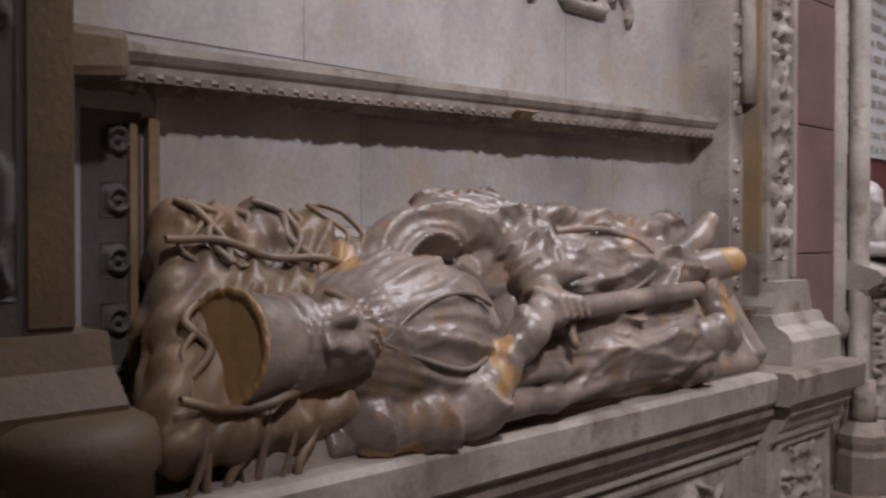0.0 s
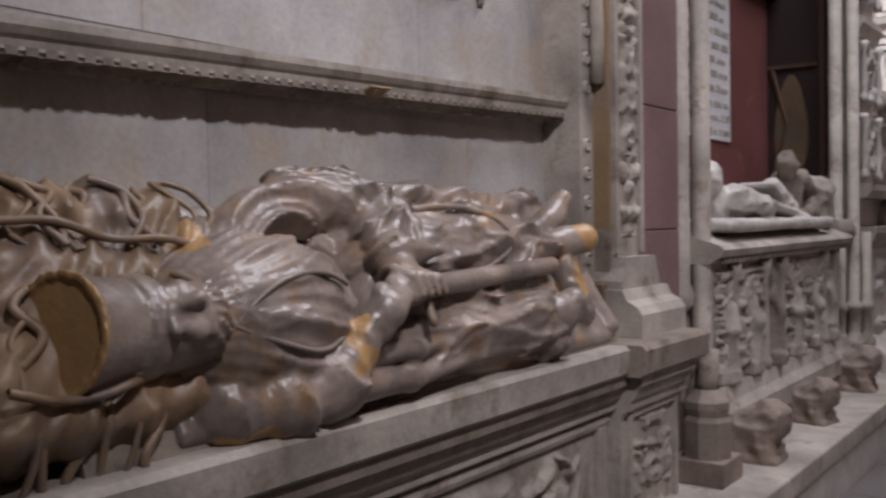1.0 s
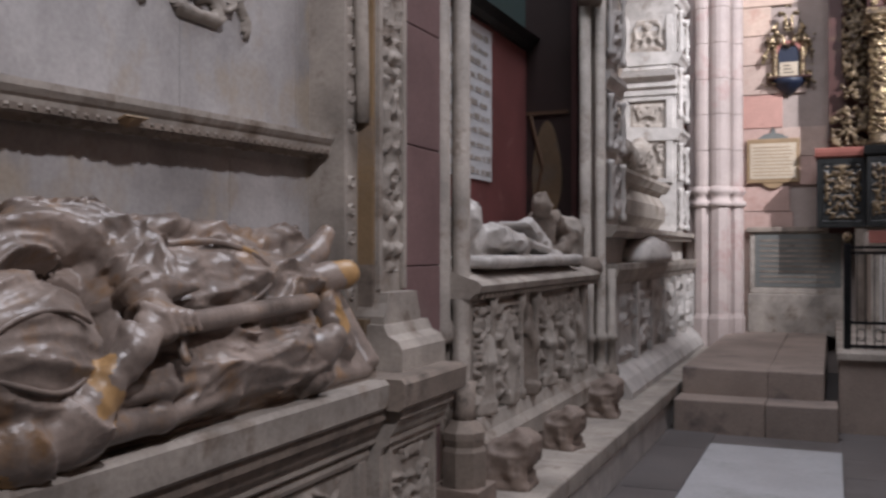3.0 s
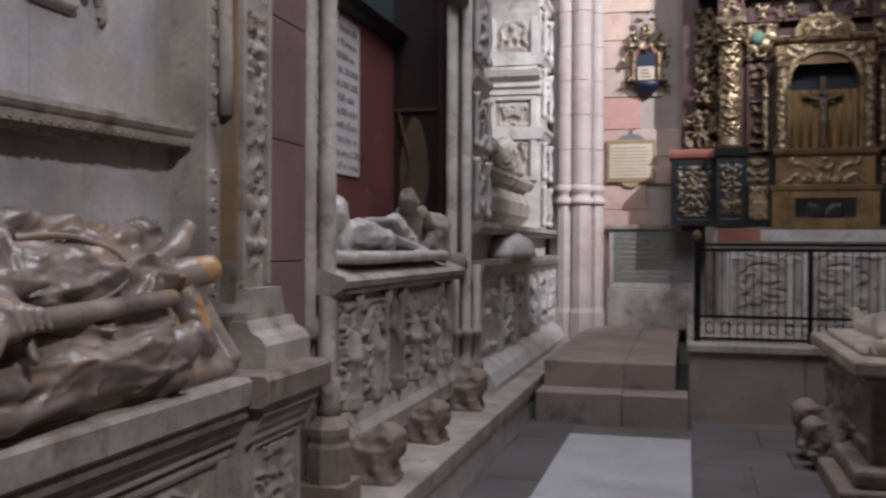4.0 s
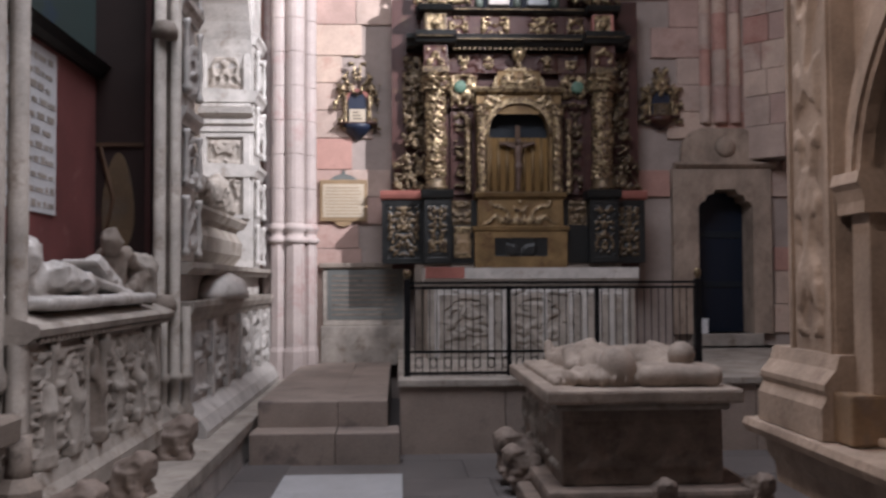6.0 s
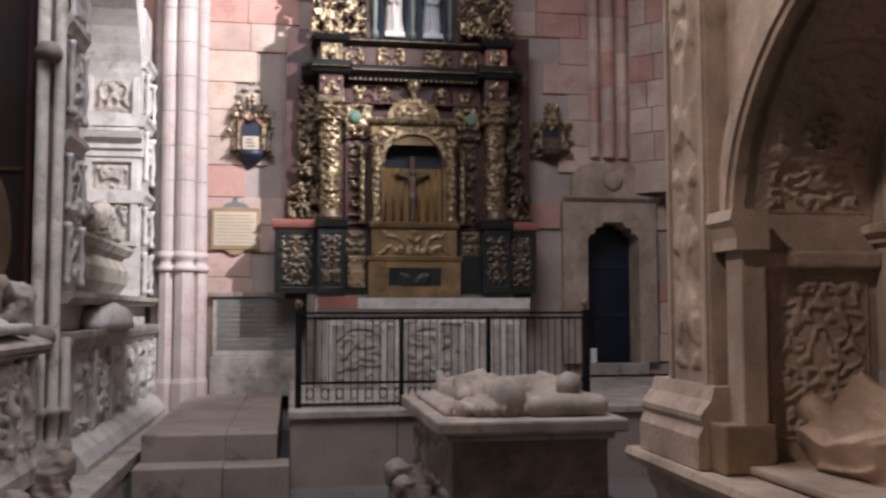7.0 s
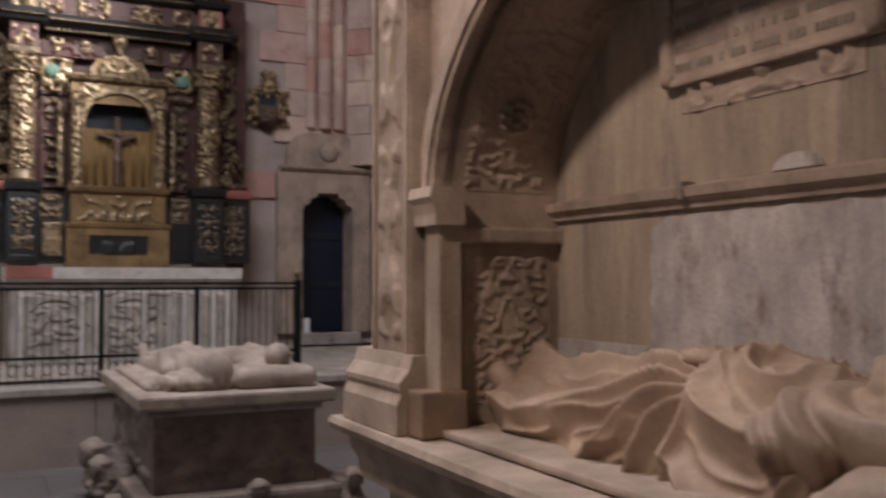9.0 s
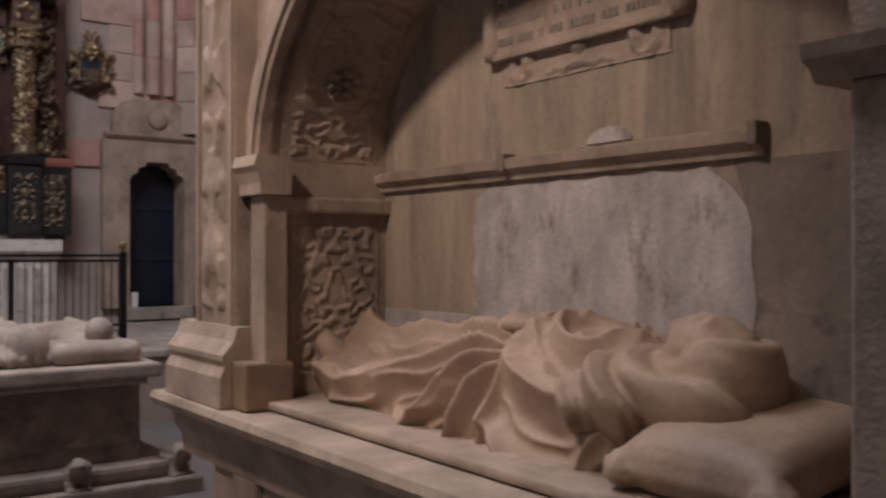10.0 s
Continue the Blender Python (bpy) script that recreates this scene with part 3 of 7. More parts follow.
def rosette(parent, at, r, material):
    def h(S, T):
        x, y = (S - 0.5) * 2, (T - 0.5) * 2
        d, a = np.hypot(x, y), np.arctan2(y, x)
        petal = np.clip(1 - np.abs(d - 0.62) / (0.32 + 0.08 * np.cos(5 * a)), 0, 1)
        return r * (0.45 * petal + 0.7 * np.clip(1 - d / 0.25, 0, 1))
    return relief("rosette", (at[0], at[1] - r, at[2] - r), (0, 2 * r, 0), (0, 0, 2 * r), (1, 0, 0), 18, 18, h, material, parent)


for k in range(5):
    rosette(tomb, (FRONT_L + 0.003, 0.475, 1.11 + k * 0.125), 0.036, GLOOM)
part("frame_strip", box((FRONT_L, 2.752, 0.947), (-1.688, 2.864, 4.6), bevel=0.004), STONE, tomb)
for k in range(20):
    z = 1.02 + k * 0.108
    if not 1.70 < z < 1.86:
        rosette(tomb, (-1.687, 2.795, z), 0.030, STONE)
# arch curve above the cornice at the far side, and arms relief
pts = [(-1.66, 2.84 - 0.30 * (1 - math.cos(a)), 1.9 + 1.6 * math.sin(a)) for a in np.linspace(0, 1.3, 14)]
part("arch_rib", tube(pts, 0.03, n=8), STONE, tomb, smooth=True)
relief("arms_relief", (FRONT_L + 0.004, 1.75, 2.10), (0, 0.62, 0), (0, 0, 0.7), (1, 0, 0), 70, 70, arabesque(9, 10, 0.035, 12, True, 0.5), STONE, tomb, ground="pierced")
# large slabs of the niche back
for edges, z0, z1 in (((0.30, 0.95, 1.98, 2.66, 3.0), 1.836, 3.3), ((0.56, 1.13, 2.24, 2.90), 0.95, 1.719), ((0.30, 1.3, 2.3, 3.0), 3.304, 5.0)):
    for y0, y1 in zip(edges, edges[1:]):
        part("wall_slab", box((FRONT_L - 0.02, y0 + 0.0015, z0), (FRONT_L + 0.003 + 0.001 * random.random(), y1 - 0.0015, z1), bevel=0.0015), SLAB, tomb)

# red strip and moulded shafts between the tombs
pier = thing("red_pier", (0, 0, 0), "red sandstone pier with grey moulded shafts", "pier", kind="structure")
for k in range(9):
    part("stone", box((FRONT_L, 3.135, 0.3 + k * 0.52), (-1.645, 3.58, 0.815 + k * 0.52), bevel=0.004), RED, pier)
part("shaft", lathe([(0.05, 0.97), (0.065, 1.0), (0.065, 1.05), (0.05, 1.09), (0.048, 5.2)], (-1.67, 3.635, 0), 18), STONE, pier, smooth=True)
part("shaft", lathe([(0.05, 0.55), (0.07, 0.6), (0.045, 0.66), (0.042, 5.2)], (-1.60, 3.725, 0), 14), STONE, pier, smooth=True)
part("shaft_backing", box((-2.2, 3.57, 0.3), (-1.68, 3.75, 5.2), bevel=0.01), STONE, pier)
part("shaft_foot", lathe([(0.10, 0.3), (0.10, 0.55), (0.085, 0.57), (0.095, 0.60), (0.095, 0.63), (0.06, 0.68)], (-1.44, 3.36, 0), 8), STONE_DARK, pier)
part("foot_base", box((-1.56, 3.24, 0.3), (-1.33, 3.47, 0.40), bevel=0.006), BROWN_STONE, pier)
part("foot_shaft", lathe([(0.055, 0.68), (0.05, 0.72), (0.05, 0.84)], (-1.44, 3.36, 0), 12), STONE_DARK, pier, smooth=True)


def deepen(ob, k, eye):
    """Sets a whole group back from the room about a point."""
    ob.matrix_world = Matrix.Translation(eye) @ Matrix.Scale(k, 4) @ Matrix.Translation(-Vector(eye))


AXIS = (0.03, -0.36, 1.41)


# ---- recess with the red painted wall ----
recess = thing("recess_lining", (0, 0, 0), "red plastered recess with a dark cornice", "recess", kind="structure")
deepen(recess, 1.069, AXIS)
part("red_plaster", box((-2.02, 3.42, 1.2), (-1.985, 5.955, 2.83)), mat("red_plaster", (0.20, 0.066, 0.062), 0.62, 0.7, 5, 0.2, stain=(0.26, 0.13, 0.12), stain_at=0.6), recess)
part("cornice", prism([(-2.0, 2.82), (-1.95, 2.82), (-1.93, 2.86), (-1.88, 2.90), (-2.0, 2.92)], "y", 3.42, 5.955), GREENBLK, recess)
part("upper_painting", box((-2.02, 3.42, 2.92), (-1.99, 5.955, 5.0)), mat("green_painting", (0.05, 0.075, 0.07), 0.5, 0.5, 3, 0.1, stain=(0.03, 0.05, 0.10)), recess)
# far jamb of the recess, painted dark, with a wooden cross and a figure panel
part("dark_jamb", box((-2.02, 5.95, 0.3), (-1.555, 6.05, 5.2)), DARK, recess)
part("jamb_strip", box((-1.65, 5.925, 0.3), (-1.61, 5.952, 5.2), bevel=0.004), mat("dark_red_strip", (0.09, 0.04, 0.038), 0.6, 0.5), recess)
part("painted_bar", box((-1.98, 5.935, 2.36), (-1.67, 5.952, 2.385)), BROWN, recess)
bm = bmesh.new()
ring = [(-1.83 + 0.105 * math.cos(a) * (1 - 0.25 * math.sin(a)), 1.98 + 0.34 * math.sin(a)) for a in np.linspace(0, 2 * math.pi, 25)[:-1]]
part("painted_shape", prism(ring, "y", 5.938, 5.952), OCHRE_DARK, recess)
part("painted_beam", tube([(-1.97, 5.94, 1.55), (-1.86, 5.94, 2.0), (-1.95, 5.94, 2.36)], 0.014, n=6), BROWN, recess)
text = tagged(part("wall_inscription", box((-1.99, 4.2, 1.84), (-1.975, 5.20, 2.79)), WHITE), "white painted inscription panel on red wall", "inscription")
deepen(text, 1.069, AXIS)
rnd = random.Random(8)
for k in range(11):
    y = 4.24
    while y < 5.12:
        w = min(rnd.uniform(0.03, 0.12), 5.17 - y)
        part("lettering_bar", box((-1.978, y, 1.872 + k * 0.083), (-1.9715, y + w, 1.872 + k * 0.083 + rnd.uniform(0.022, 0.04))), STONE, text)
        y += w + rnd.uniform(0.015, 0.05)

# ---- second tomb: sarcophagus on lions ----
sarc = thing("carved_sarcophagus", (0, 0, 0), "grey stone sarcophagus with figure reliefs on lion feet", "sarcophagus")
deepen(sarc, 1.069, AXIS)
sx = -1.42
part("plinth", prism([(-2.0, 0.47), (sx + 0.05, 0.47), (sx + 0.05, 0.56), (sx + 0.02, 0.60), (sx, 0.66), (-2.0, 0.66)], "y", 3.44, 5.62), STONE, sarc)
part("body", box((-2.0, 3.47, 0.66), (sx - 0.035, 5.60, 1.19)), STONE, sarc)
part("lid", prism([(-2.0, 1.19), (sx - 0.02, 1.19), (sx + 0.01, 1.215), (sx + 0.03, 1.22), (sx + 0.04, 1.25), (sx + 0.02, 1.27), (-1.6, 1.335), (-2.0, 1.335)], "y", 3.42, 5.66), STONE, sarc)
for k, (a, b) in enumerate(((3.50, 3.68), (3.76, 4.12), (4.42, 4.80), (4.84, 5.16))):
    relief("relief_panel", (sx - 0.034, a, 0.69), (0, b - a, 0), (0, 0, 0.48), (1, 0, 0), int((b - a) / 0.009), 60, arabesque(6.5, 10, 0.036, 20 + k, k % 2 == 1, 0.40), STONE, sarc, "deeply carved relief")
for y in (3.70, 4.13, 4.40, 5.18, 5.42):
    bm = lathe([(0.035, 0.66), (0.035, 0.70), (0.022, 0.72), (0.02, 1.1), (0.035, 1.13), (0.035, 1.19)], (sx - 0.02, y, 0), 8)
    part("colonnette", bm, STONE, sarc, smooth=True)
for k in range(36):
    part("bead", box((sx + 0.005, 3.47 + k * 0.06, 1.192), (sx + 0.022, 3.505 + k * 0.06, 1.215)), STONE_DARK, sarc)


# ---- stone figures ----
def ridge(P, sx, sy, sz, seed, warp=0.6):
    """Fold ridges from 0 to 1; the scales give folds per metre along each axis."""
    q = P * np.array((sx, sy, sz), float)
    q = q + warp * (vnoise(P * 5.0, seed + 7)[:, None] - 0.5) * np.array((1.5, 1.5, 1.5))
    n = vnoise(q, seed)
    return (1 - np.abs(2 * n - 1)) ** 2


def curve(x, xs, ys):
    """A smooth line through a few heights."""
    i = np.clip(np.searchsorted(xs, x) - 1, 0, len(xs) - 2)
    xs, ys = np.array(xs, float), np.array(ys, float)
    t = np.clip((x - xs[i]) / (xs[i + 1] - xs[i]), 0, 1)
    t = t * t * (3 - 2 * t)
    return ys[i] + (ys[i + 1] - ys[i]) * t


def fold(c, soft=1.3):
    return 1 - np.abs(np.sin(c)) ** soft


def ease(x, a, b):
    t = np.clip((x - a) / (b - a), 0, 1)
    return t * t * (3 - 2 * t)


TORSO = ((1.03, 0.235, -0.02), (0.30, 0.205, 0.215))


def on_robe(u, v, lift=0.012):
    """A point on the breast."""
    (cu, cv, cw), (ru, rv, rw) = TORSO
    return (u, v, cw + rw * math.sqrt(max(0.0, 1 - ((u - cu) / ru) ** 2 - ((v - cv) / rv) ** 2)) + lift)


def chain(P, points, radii, k=0.03):
    """A limb through several points."""
    d = capsule(P, points[0], points[1], radii[0], radii[1])
    for a, b, ra, rb in zip(points[1:], points[2:], radii[1:], radii[2:]):
        d = melt(d, capsule(P, a, b, ra, rb), k)
    return d


def smooth_way(points, n=8):
    """More points on a soft line through a few (Catmull-Rom)."""
    p = np.array([points[0], *points, points[-1]], float)
    out = []
    for i in range(1, len(p) - 2):
        for t in np.linspace(0, 1, n, endpoint=False):
            out.append(0.5 * (2 * p[i] + (p[i + 1] - p[i - 1]) * t + (2 * p[i - 1] - 5 * p[i] + 4 * p[i + 1] - p[i + 2]) * t ** 2 + (3 * p[i] - p[i - 1] - 3 * p[i + 1] + p[i + 2]) * t ** 3))
    return out + [p[-2]]


def knight_body(P):
    """Pleated breast, wide sleeves, hands, sword, long gown and feet."""
    u, v, w = P.T
    n1, n2 = vnoise(P * np.array((5, 7, 5)), 3), vnoise(P * np.array((14, 16, 12)), 8)
    # breast with fine pleats that run out from the neck
    phi = np.arctan2(v - 0.20, u - 0.62)
    chest = blob(P, *TORSO)
    chest = chest - 0.018 * fold(phi * 15 + 3 * n1, 0.8) * ease(u, 0.84, 1.0) * (0.4 + n1) - 0.008 * fold(phi * 42 + 5 * n1 + 2 * n2, 0.8) - 0.004 * fold(u * 40 + v * 26 + 9 * n1, 1.0) * (v < 0.24)
    chest = melt(chest, capsule(P, (0.80, 0.21, 0.02), (0.90, 0.22, 0.03), 0.10, 0.15), 0.05)
    # far sleeve: a wide arch from the shoulder to the wrist
    far = chain(P, ((0.95, 0.405, 0.02), (1.14, 0.487, 0.04), (1.30, 0.535, 0.05), (1.45, 0.53, 0.06), (1.53, 0.45, 0.08), (1.49, 0.36, 0.11), (1.44, 0.285, 0.145)), (0.060, 0.058, 0.062, 0.066, 0.066, 0.058, 0.045))
    sweep = np.arctan2(v - 0.26, u - 1.20)
    rad = np.hypot(v - 0.26, u - 1.20)
    far = far - (0.026 * fold(rad * 38 + 1.6 * n1 + 0.8 * sweep, 0.8) + 0.009 * fold(rad * 90 + 3 * n1 + 2 * sweep, 0.8)) * ease(sweep, 0.3, 0.9) - (0.028 * fold(sweep * 9 + rad * 14 + 2 * n1, 0.8) + 0.010 * fold(sweep * 23 - rad * 20 + 3 * n1, 0.8)) * (1 - ease(sweep, 0.5, 1.1))
    lapel = chain(P, ((1.34, 0.565, 0.05), (1.46, 0.585, 0.07), (1.56, 0.54, 0.10), (1.61, 0.46, 0.125), (1.605, 0.39, 0.14), (1.58, 0.34, 0.15)), (0.018, 0.026, 0.026, 0.024, 0.02, 0.012), 0.02)
    cuff = capsule(P, (1.45, 0.30, 0.15), (1.585, 0.276, 0.19), 0.058, 0.006) - 0.006 * fold(v * 60 + 3 * n1, 1.0)
    # near sleeve and the sheet that trails from it
    near = chain(P, ((0.86, 0.055, -0.01), (0.98, 0.03, 0.015), (1.12, 0.03, 0.035), (1.17, 0.06, 0.09), (1.225, 0.105, 0.16)), (0.06, 0.066, 0.066, 0.052, 0.036))
    near = near - 0.024 * fold(np.hypot(u - 1.2, v - 0.12) * 36 + u * 8 + 4 * n1, 0.8) - 0.006 * fold(u * 55 + 6 * n1, 1.0)
    trail = melt(chain(P, ((1.13, 0.02, 0.04), (1.40, 0.01, 0.045), (1.84, 0.035, 0.045)), (0.045, 0.032, 0.010)), chain(P, ((1.19, 0.075, 0.085), (1.42, 0.06, 0.085), (1.74, 0.085, 0.085)), (0.034, 0.022, 0.012)), 0.012)
    trail = melt(trail, chain(P, ((1.24, 0.10, 0.06), (1.52, 0.12, 0.10), (1.82, 0.165, 0.085)), (0.03, 0.024, 0.012)), 0.012)
    # gown over two legs
    leg = chain(P, ((1.52, 0.335, 0.0), (1.66, 0.355, 0.045), (1.93, 0.375, 0.06), (2.16, 0.36, 0.055), (2.36, 0.35, 0.06)), (0.09, 0.10, 0.085, 0.062, 0.042), 0.04)
    low = chain(P, ((1.44, 0.15, -0.01), (1.70, 0.12, 0.02), (2.06, 0.105, 0.045)), (0.09, 0.078, 0.055), 0.04)
    gown = melt(melt(leg, low, 0.06), slabf(P, (1.82, 0.24, -0.01), (0.42, 0.20, 0.105), 0.08), 0.08)
    gown = gown - 0.026 * fold(v * 22 - u * 4 + 5 * n1, 0.8) * (0.4 + n1) - 0.014 * fold(v * 46 + u * 6 + 6 * n1, 0.8) * (0.3 + n2) - 0.006 * fold(v * 80 - u * 9 + 6 * n2, 0.9) - 0.006 * fold(u * 15 + v * 9 + 7 * n1, 1.2)
    mantle = slabf(P, (1.98, 0.50, -0.02), (0.64, 0.11, 0.045), 0.03)
    for a, b, r in (((1.56, 0.60, 0.03), (2.12, 0.575, 0.02), 0.022), ((1.62, 0.53, 0.06), (1.92, 0.59, 0.03), 0.020), ((1.70, 0.47, 0.05), (2.02, 0.52, 0.03), 0.022), ((2.02, 0.52, 0.03), (2.10, 0.585, 0.03), 0.020), ((2.12, 0.50, 0.02), (2.52, 0.58, 0.02), 0.024), ((2.15, 0.44, 0.03), (2.50, 0.48, 0.01), 0.024)):
        mantle = melt(mantle, capsule(P, a, b, r, r * 0.8), 0.014)
    mantle = mantle - 0.024 * fold(v * 26 + u * 9 + 7 * n1, 0.8) - 0.010 * fold(v * 60 - u * 16 + 8 * n1, 0.8)
    # hands on the hilt, sheathed sword
    hand = blob(P, (1.375, 0.18, 0.185), (0.07, 0.05, 0.036))
    for k in range(4):
        hand = melt(hand, chain(P, ((1.345 + 0.030 * k, 0.232 - 0.006 * k, 0.20), (1.365 + 0.030 * k, 0.19 - 0.004 * k, 0.224), (1.385 + 0.030 * k, 0.145, 0.21)), (0.012, 0.0135, 0.011), 0.004), 0.003)
    hand = melt(hand, chain(P, ((1.215, 0.10, 0.15), (1.265, 0.13, 0.185), (1.32, 0.15, 0.195)), (0.036, 0.042, 0.03)), 0.01)
    hand = melt(hand, blob(P, (1.255, 0.165, 0.205), (0.030, 0.026, 0.022)), 0.006)
    hand = melt(hand, capsule(P, (1.46, 0.29, 0.15), (1.40, 0.22, 0.18), 0.036, 0.034), 0.02)
    sword = np.minimum(capsule(P, (1.40, 0.178, 0.178), (2.17, 0.228, 0.145), 0.030, 0.027), capsule(P, (1.44, 0.09, 0.16), (1.45, 0.24, 0.185), 0.013))
    # feet, foot rest and bed
    feet = chain(P, ((2.36, 0.35, 0.06), (2.46, 0.345, 0.09), (2.53, 0.335, 0.125)), (0.045, 0.05, 0.052))
    feet = np.minimum(feet, chain(P, ((2.40, 0.42, 0.03), (2.54, 0.47, 0.06), (2.60, 0.52, 0.11)), (0.05, 0.045, 0.034)))
    feet = np.minimum(feet, chain(P, ((2.06, 0.105, 0.05), (2.16, 0.085, 0.075), (2.20, 0.10, 0.13)), (0.06, 0.06, 0.045)))
    rest = np.minimum(slabf(P, (2.155, 0.03, 0.01), (0.07, 0.045, 0.06), 0.025), capsule(P, (2.44, 0.28, 0.05), (2.46, 0.12, 0.0), 0.045, 0.05)) - 0.008 * fold(u * 60 + v * 20 + 5 * n2, 1.0)
    board = slabf(P, (2.62, 0.26, -0.04), (0.05, 0.24, 0.05), 0.03) - 0.008 * n1
    bed = slabf(P, (1.6, 0.29, -0.07), (1.02, 0.29, 0.065), 0.03)
    b = np.minimum(melt(chest, near, 0.012), np.minimum(far, lapel))
    b = np.minimum(b, np.minimum(cuff, hand))
    b = np.minimum(b, np.minimum(melt(gown, trail, 0.01), mantle))
    b = np.minimum(b, np.minimum(sword, feet))
    return np.minimum(np.minimum(b, rest), np.minimum(board, bed))


def knight_head(P):
    """Face, beard, hood and tall flared cap."""
    u, v, w = P.T
    head = melt(blob(P, (0.755, 0.198, 0.085), (0.105, 0.084, 0.106)), capsule(P, (0.80, 0.205, 0.03), (0.88, 0.21, 0.03), 0.06, 0.09), 0.04)
    head = melt(head, capsule(P, (0.705, 0.195, 0.178), (0.748, 0.195, 0.205), 0.010, 0.017), 0.012)
    head = melt(head, capsule(P, (0.700, 0.15, 0.170), (0.700, 0.24, 0.170), 0.012), 0.012)
    for s in (-1, 1):
        head = np.maximum(head, -blob(P, (0.722, 0.195 + s * 0.036, 0.192), (0.014, 0.024, 0.020)))
        head = melt(head, blob(P, (0.722, 0.195 + s * 0.036, 0.170), (0.011, 0.018, 0.012)), 0.004)
        head = melt(head, blob(P, (0.752, 0.195 + s * 0.045, 0.165), (0.022, 0.022, 0.018)), 0.012)
        head = melt(head, capsule(P, (0.770, 0.195, 0.190), (0.782, 0.195 + s * 0.05, 0.165), 0.010), 0.008)
    head = melt(head, capsule(P, (0.786, 0.18, 0.178), (0.786, 0.21, 0.178), 0.008), 0.006)
    beard = blob(P, (0.80, 0.198, 0.105), (0.062, 0.08, 0.08))
    fan = np.arctan2(v - 0.195, np.maximum(u - 0.70, 0.01))
    beard = beard - 0.009 * fold(fan * 17, 0.9) * ease(u, 0.78, 0.81)
    head = melt(head, beard, 0.012)
    u = u - 0.22 * (w - 0.075) * (u < 0.70)
    r = np.hypot(v - 0.215, w - 0.075)
    hood = np.maximum(r - 0.097 + 0.25 * np.maximum(u - 0.70, 0), np.abs(u - 0.68) - 0.026) - 0.008
    t = np.clip((u - 0.53) / 0.13, 0, 1)
    rad = 0.117 - 0.023 * t + 0.006 * np.exp(-(t / 0.06) ** 2) + 0.004 * np.exp(-((t - 0.93) / 0.05) ** 2)
    cap = np.maximum(r - rad, np.abs(u - 0.605) - 0.075)
    cap = np.maximum(cap, -np.maximum(r - 0.105, np.abs(u - 0.53) - 0.007))
    return np.minimum(head, np.minimum(hood, cap))


LEAN = Matrix(((0, -0.575, 0.819, -1.475), (1, 0, 0, 0), (0, 0.819, 0.575, 0.975), (0, 0, 0, 1)))
cords = []
for way, r in ((((0.80, 0.31), (0.815, 0.26), (0.83, 0.205), (0.855, 0.155)), 0.009), (((0.79, 0.09), (0.82, 0.12), (0.855, 0.155)), 0.007), (((0.855, 0.155), (0.90, 0.185), (0.96, 0.212), (1.04, 0.228), (1.12, 0.228), (1.19, 0.212)), 0.0065), (((0.855, 0.155), (0.90, 0.125), (0.96, 0.10), (1.03, 0.082), (1.09, 0.082), (1.14, 0.10)), 0.0065)):
    cords.append(pipe([on_robe(*p, lift=0.017) for p in smooth_way(way)], r))
cords.append(pipe(smooth_way(((1.66, 0.46, 0.125), (1.84, 0.45, 0.15), (1.98, 0.40, 0.16), (2.06, 0.35, 0.14))), 0.010))
cords.append(pipe(smooth_way(((2.06, 0.35, 0.14), (1.98, 0.29, 0.145), (1.86, 0.25, 0.13), (1.74, 0.24, 0.13))), 0.008))
knight = carve("reclining_effigy", [net(knight_body, (0.76, -0.10, -0.16), (2.68, 0.70, 0.32), 0.0082), net(knight_head, (0.50, 0.04, -0.08), (0.90, 0.37, 0.25), 0.006)] + cords, ALABASTER, LEAN)
tagged(knight, "polished brown alabaster effigy in a tall flared cap holding a sword", "statue")


def yellowed(ob, material, frame_m, spots, edge=0.35, scale=16):
    """Yellowed patches of the stone with ragged edges; each spot is a middle and three radii."""
    me = ob.data
    me.materials.append(material)
    c = np.empty(len(me.polygons) * 3)
    me.polygons.foreach_get("center", c)
    M4 = np.array(frame_m.inverted())
    c = c.reshape(-1, 3) @ M4[:3, :3].T + M4[:3, 3]
    n = vnoise(c * scale, 21)
    mark = np.zeros(len(c), bool)
    for mid, size in spots[1:]:
        mark |= np.sqrt((((c - np.array(mid)) / np.array(size)) ** 2).sum(1)) < 1 - edge + 2 * edge * (n - 0.2)
    mid, rim = spots[0]
    mark |= (c[:, 0] - 0.22 * (c[:, 2] - 0.075) < 0.542) & (np.hypot(c[:, 1] - mid[1], c[:, 2] - mid[2]) < rim[1])
    me.polygons.foreach_set("material_index", mark.astype(np.int32))


yellowed(knight, HONEY, LEAN, (((0.535, 0.215, 0.075), (0.075, 0.17, 0.17)), ((0.90, 0.40, 0.06), (0.06, 0.09, 0.10)), ((1.18, 0.07, 0.10), (0.07, 0.09, 0.10)), ((0.93, -0.03, -0.02), (0.16, 0.045, 0.06)), ((2.52, 0.335, 0.12), (0.085, 0.08, 0.1)), ((2.45, 0.2, 0.03), (0.06, 0.10, 0.08)), ((2.0, 0.41, 0.15), (0.07, 0.035, 0.04))))


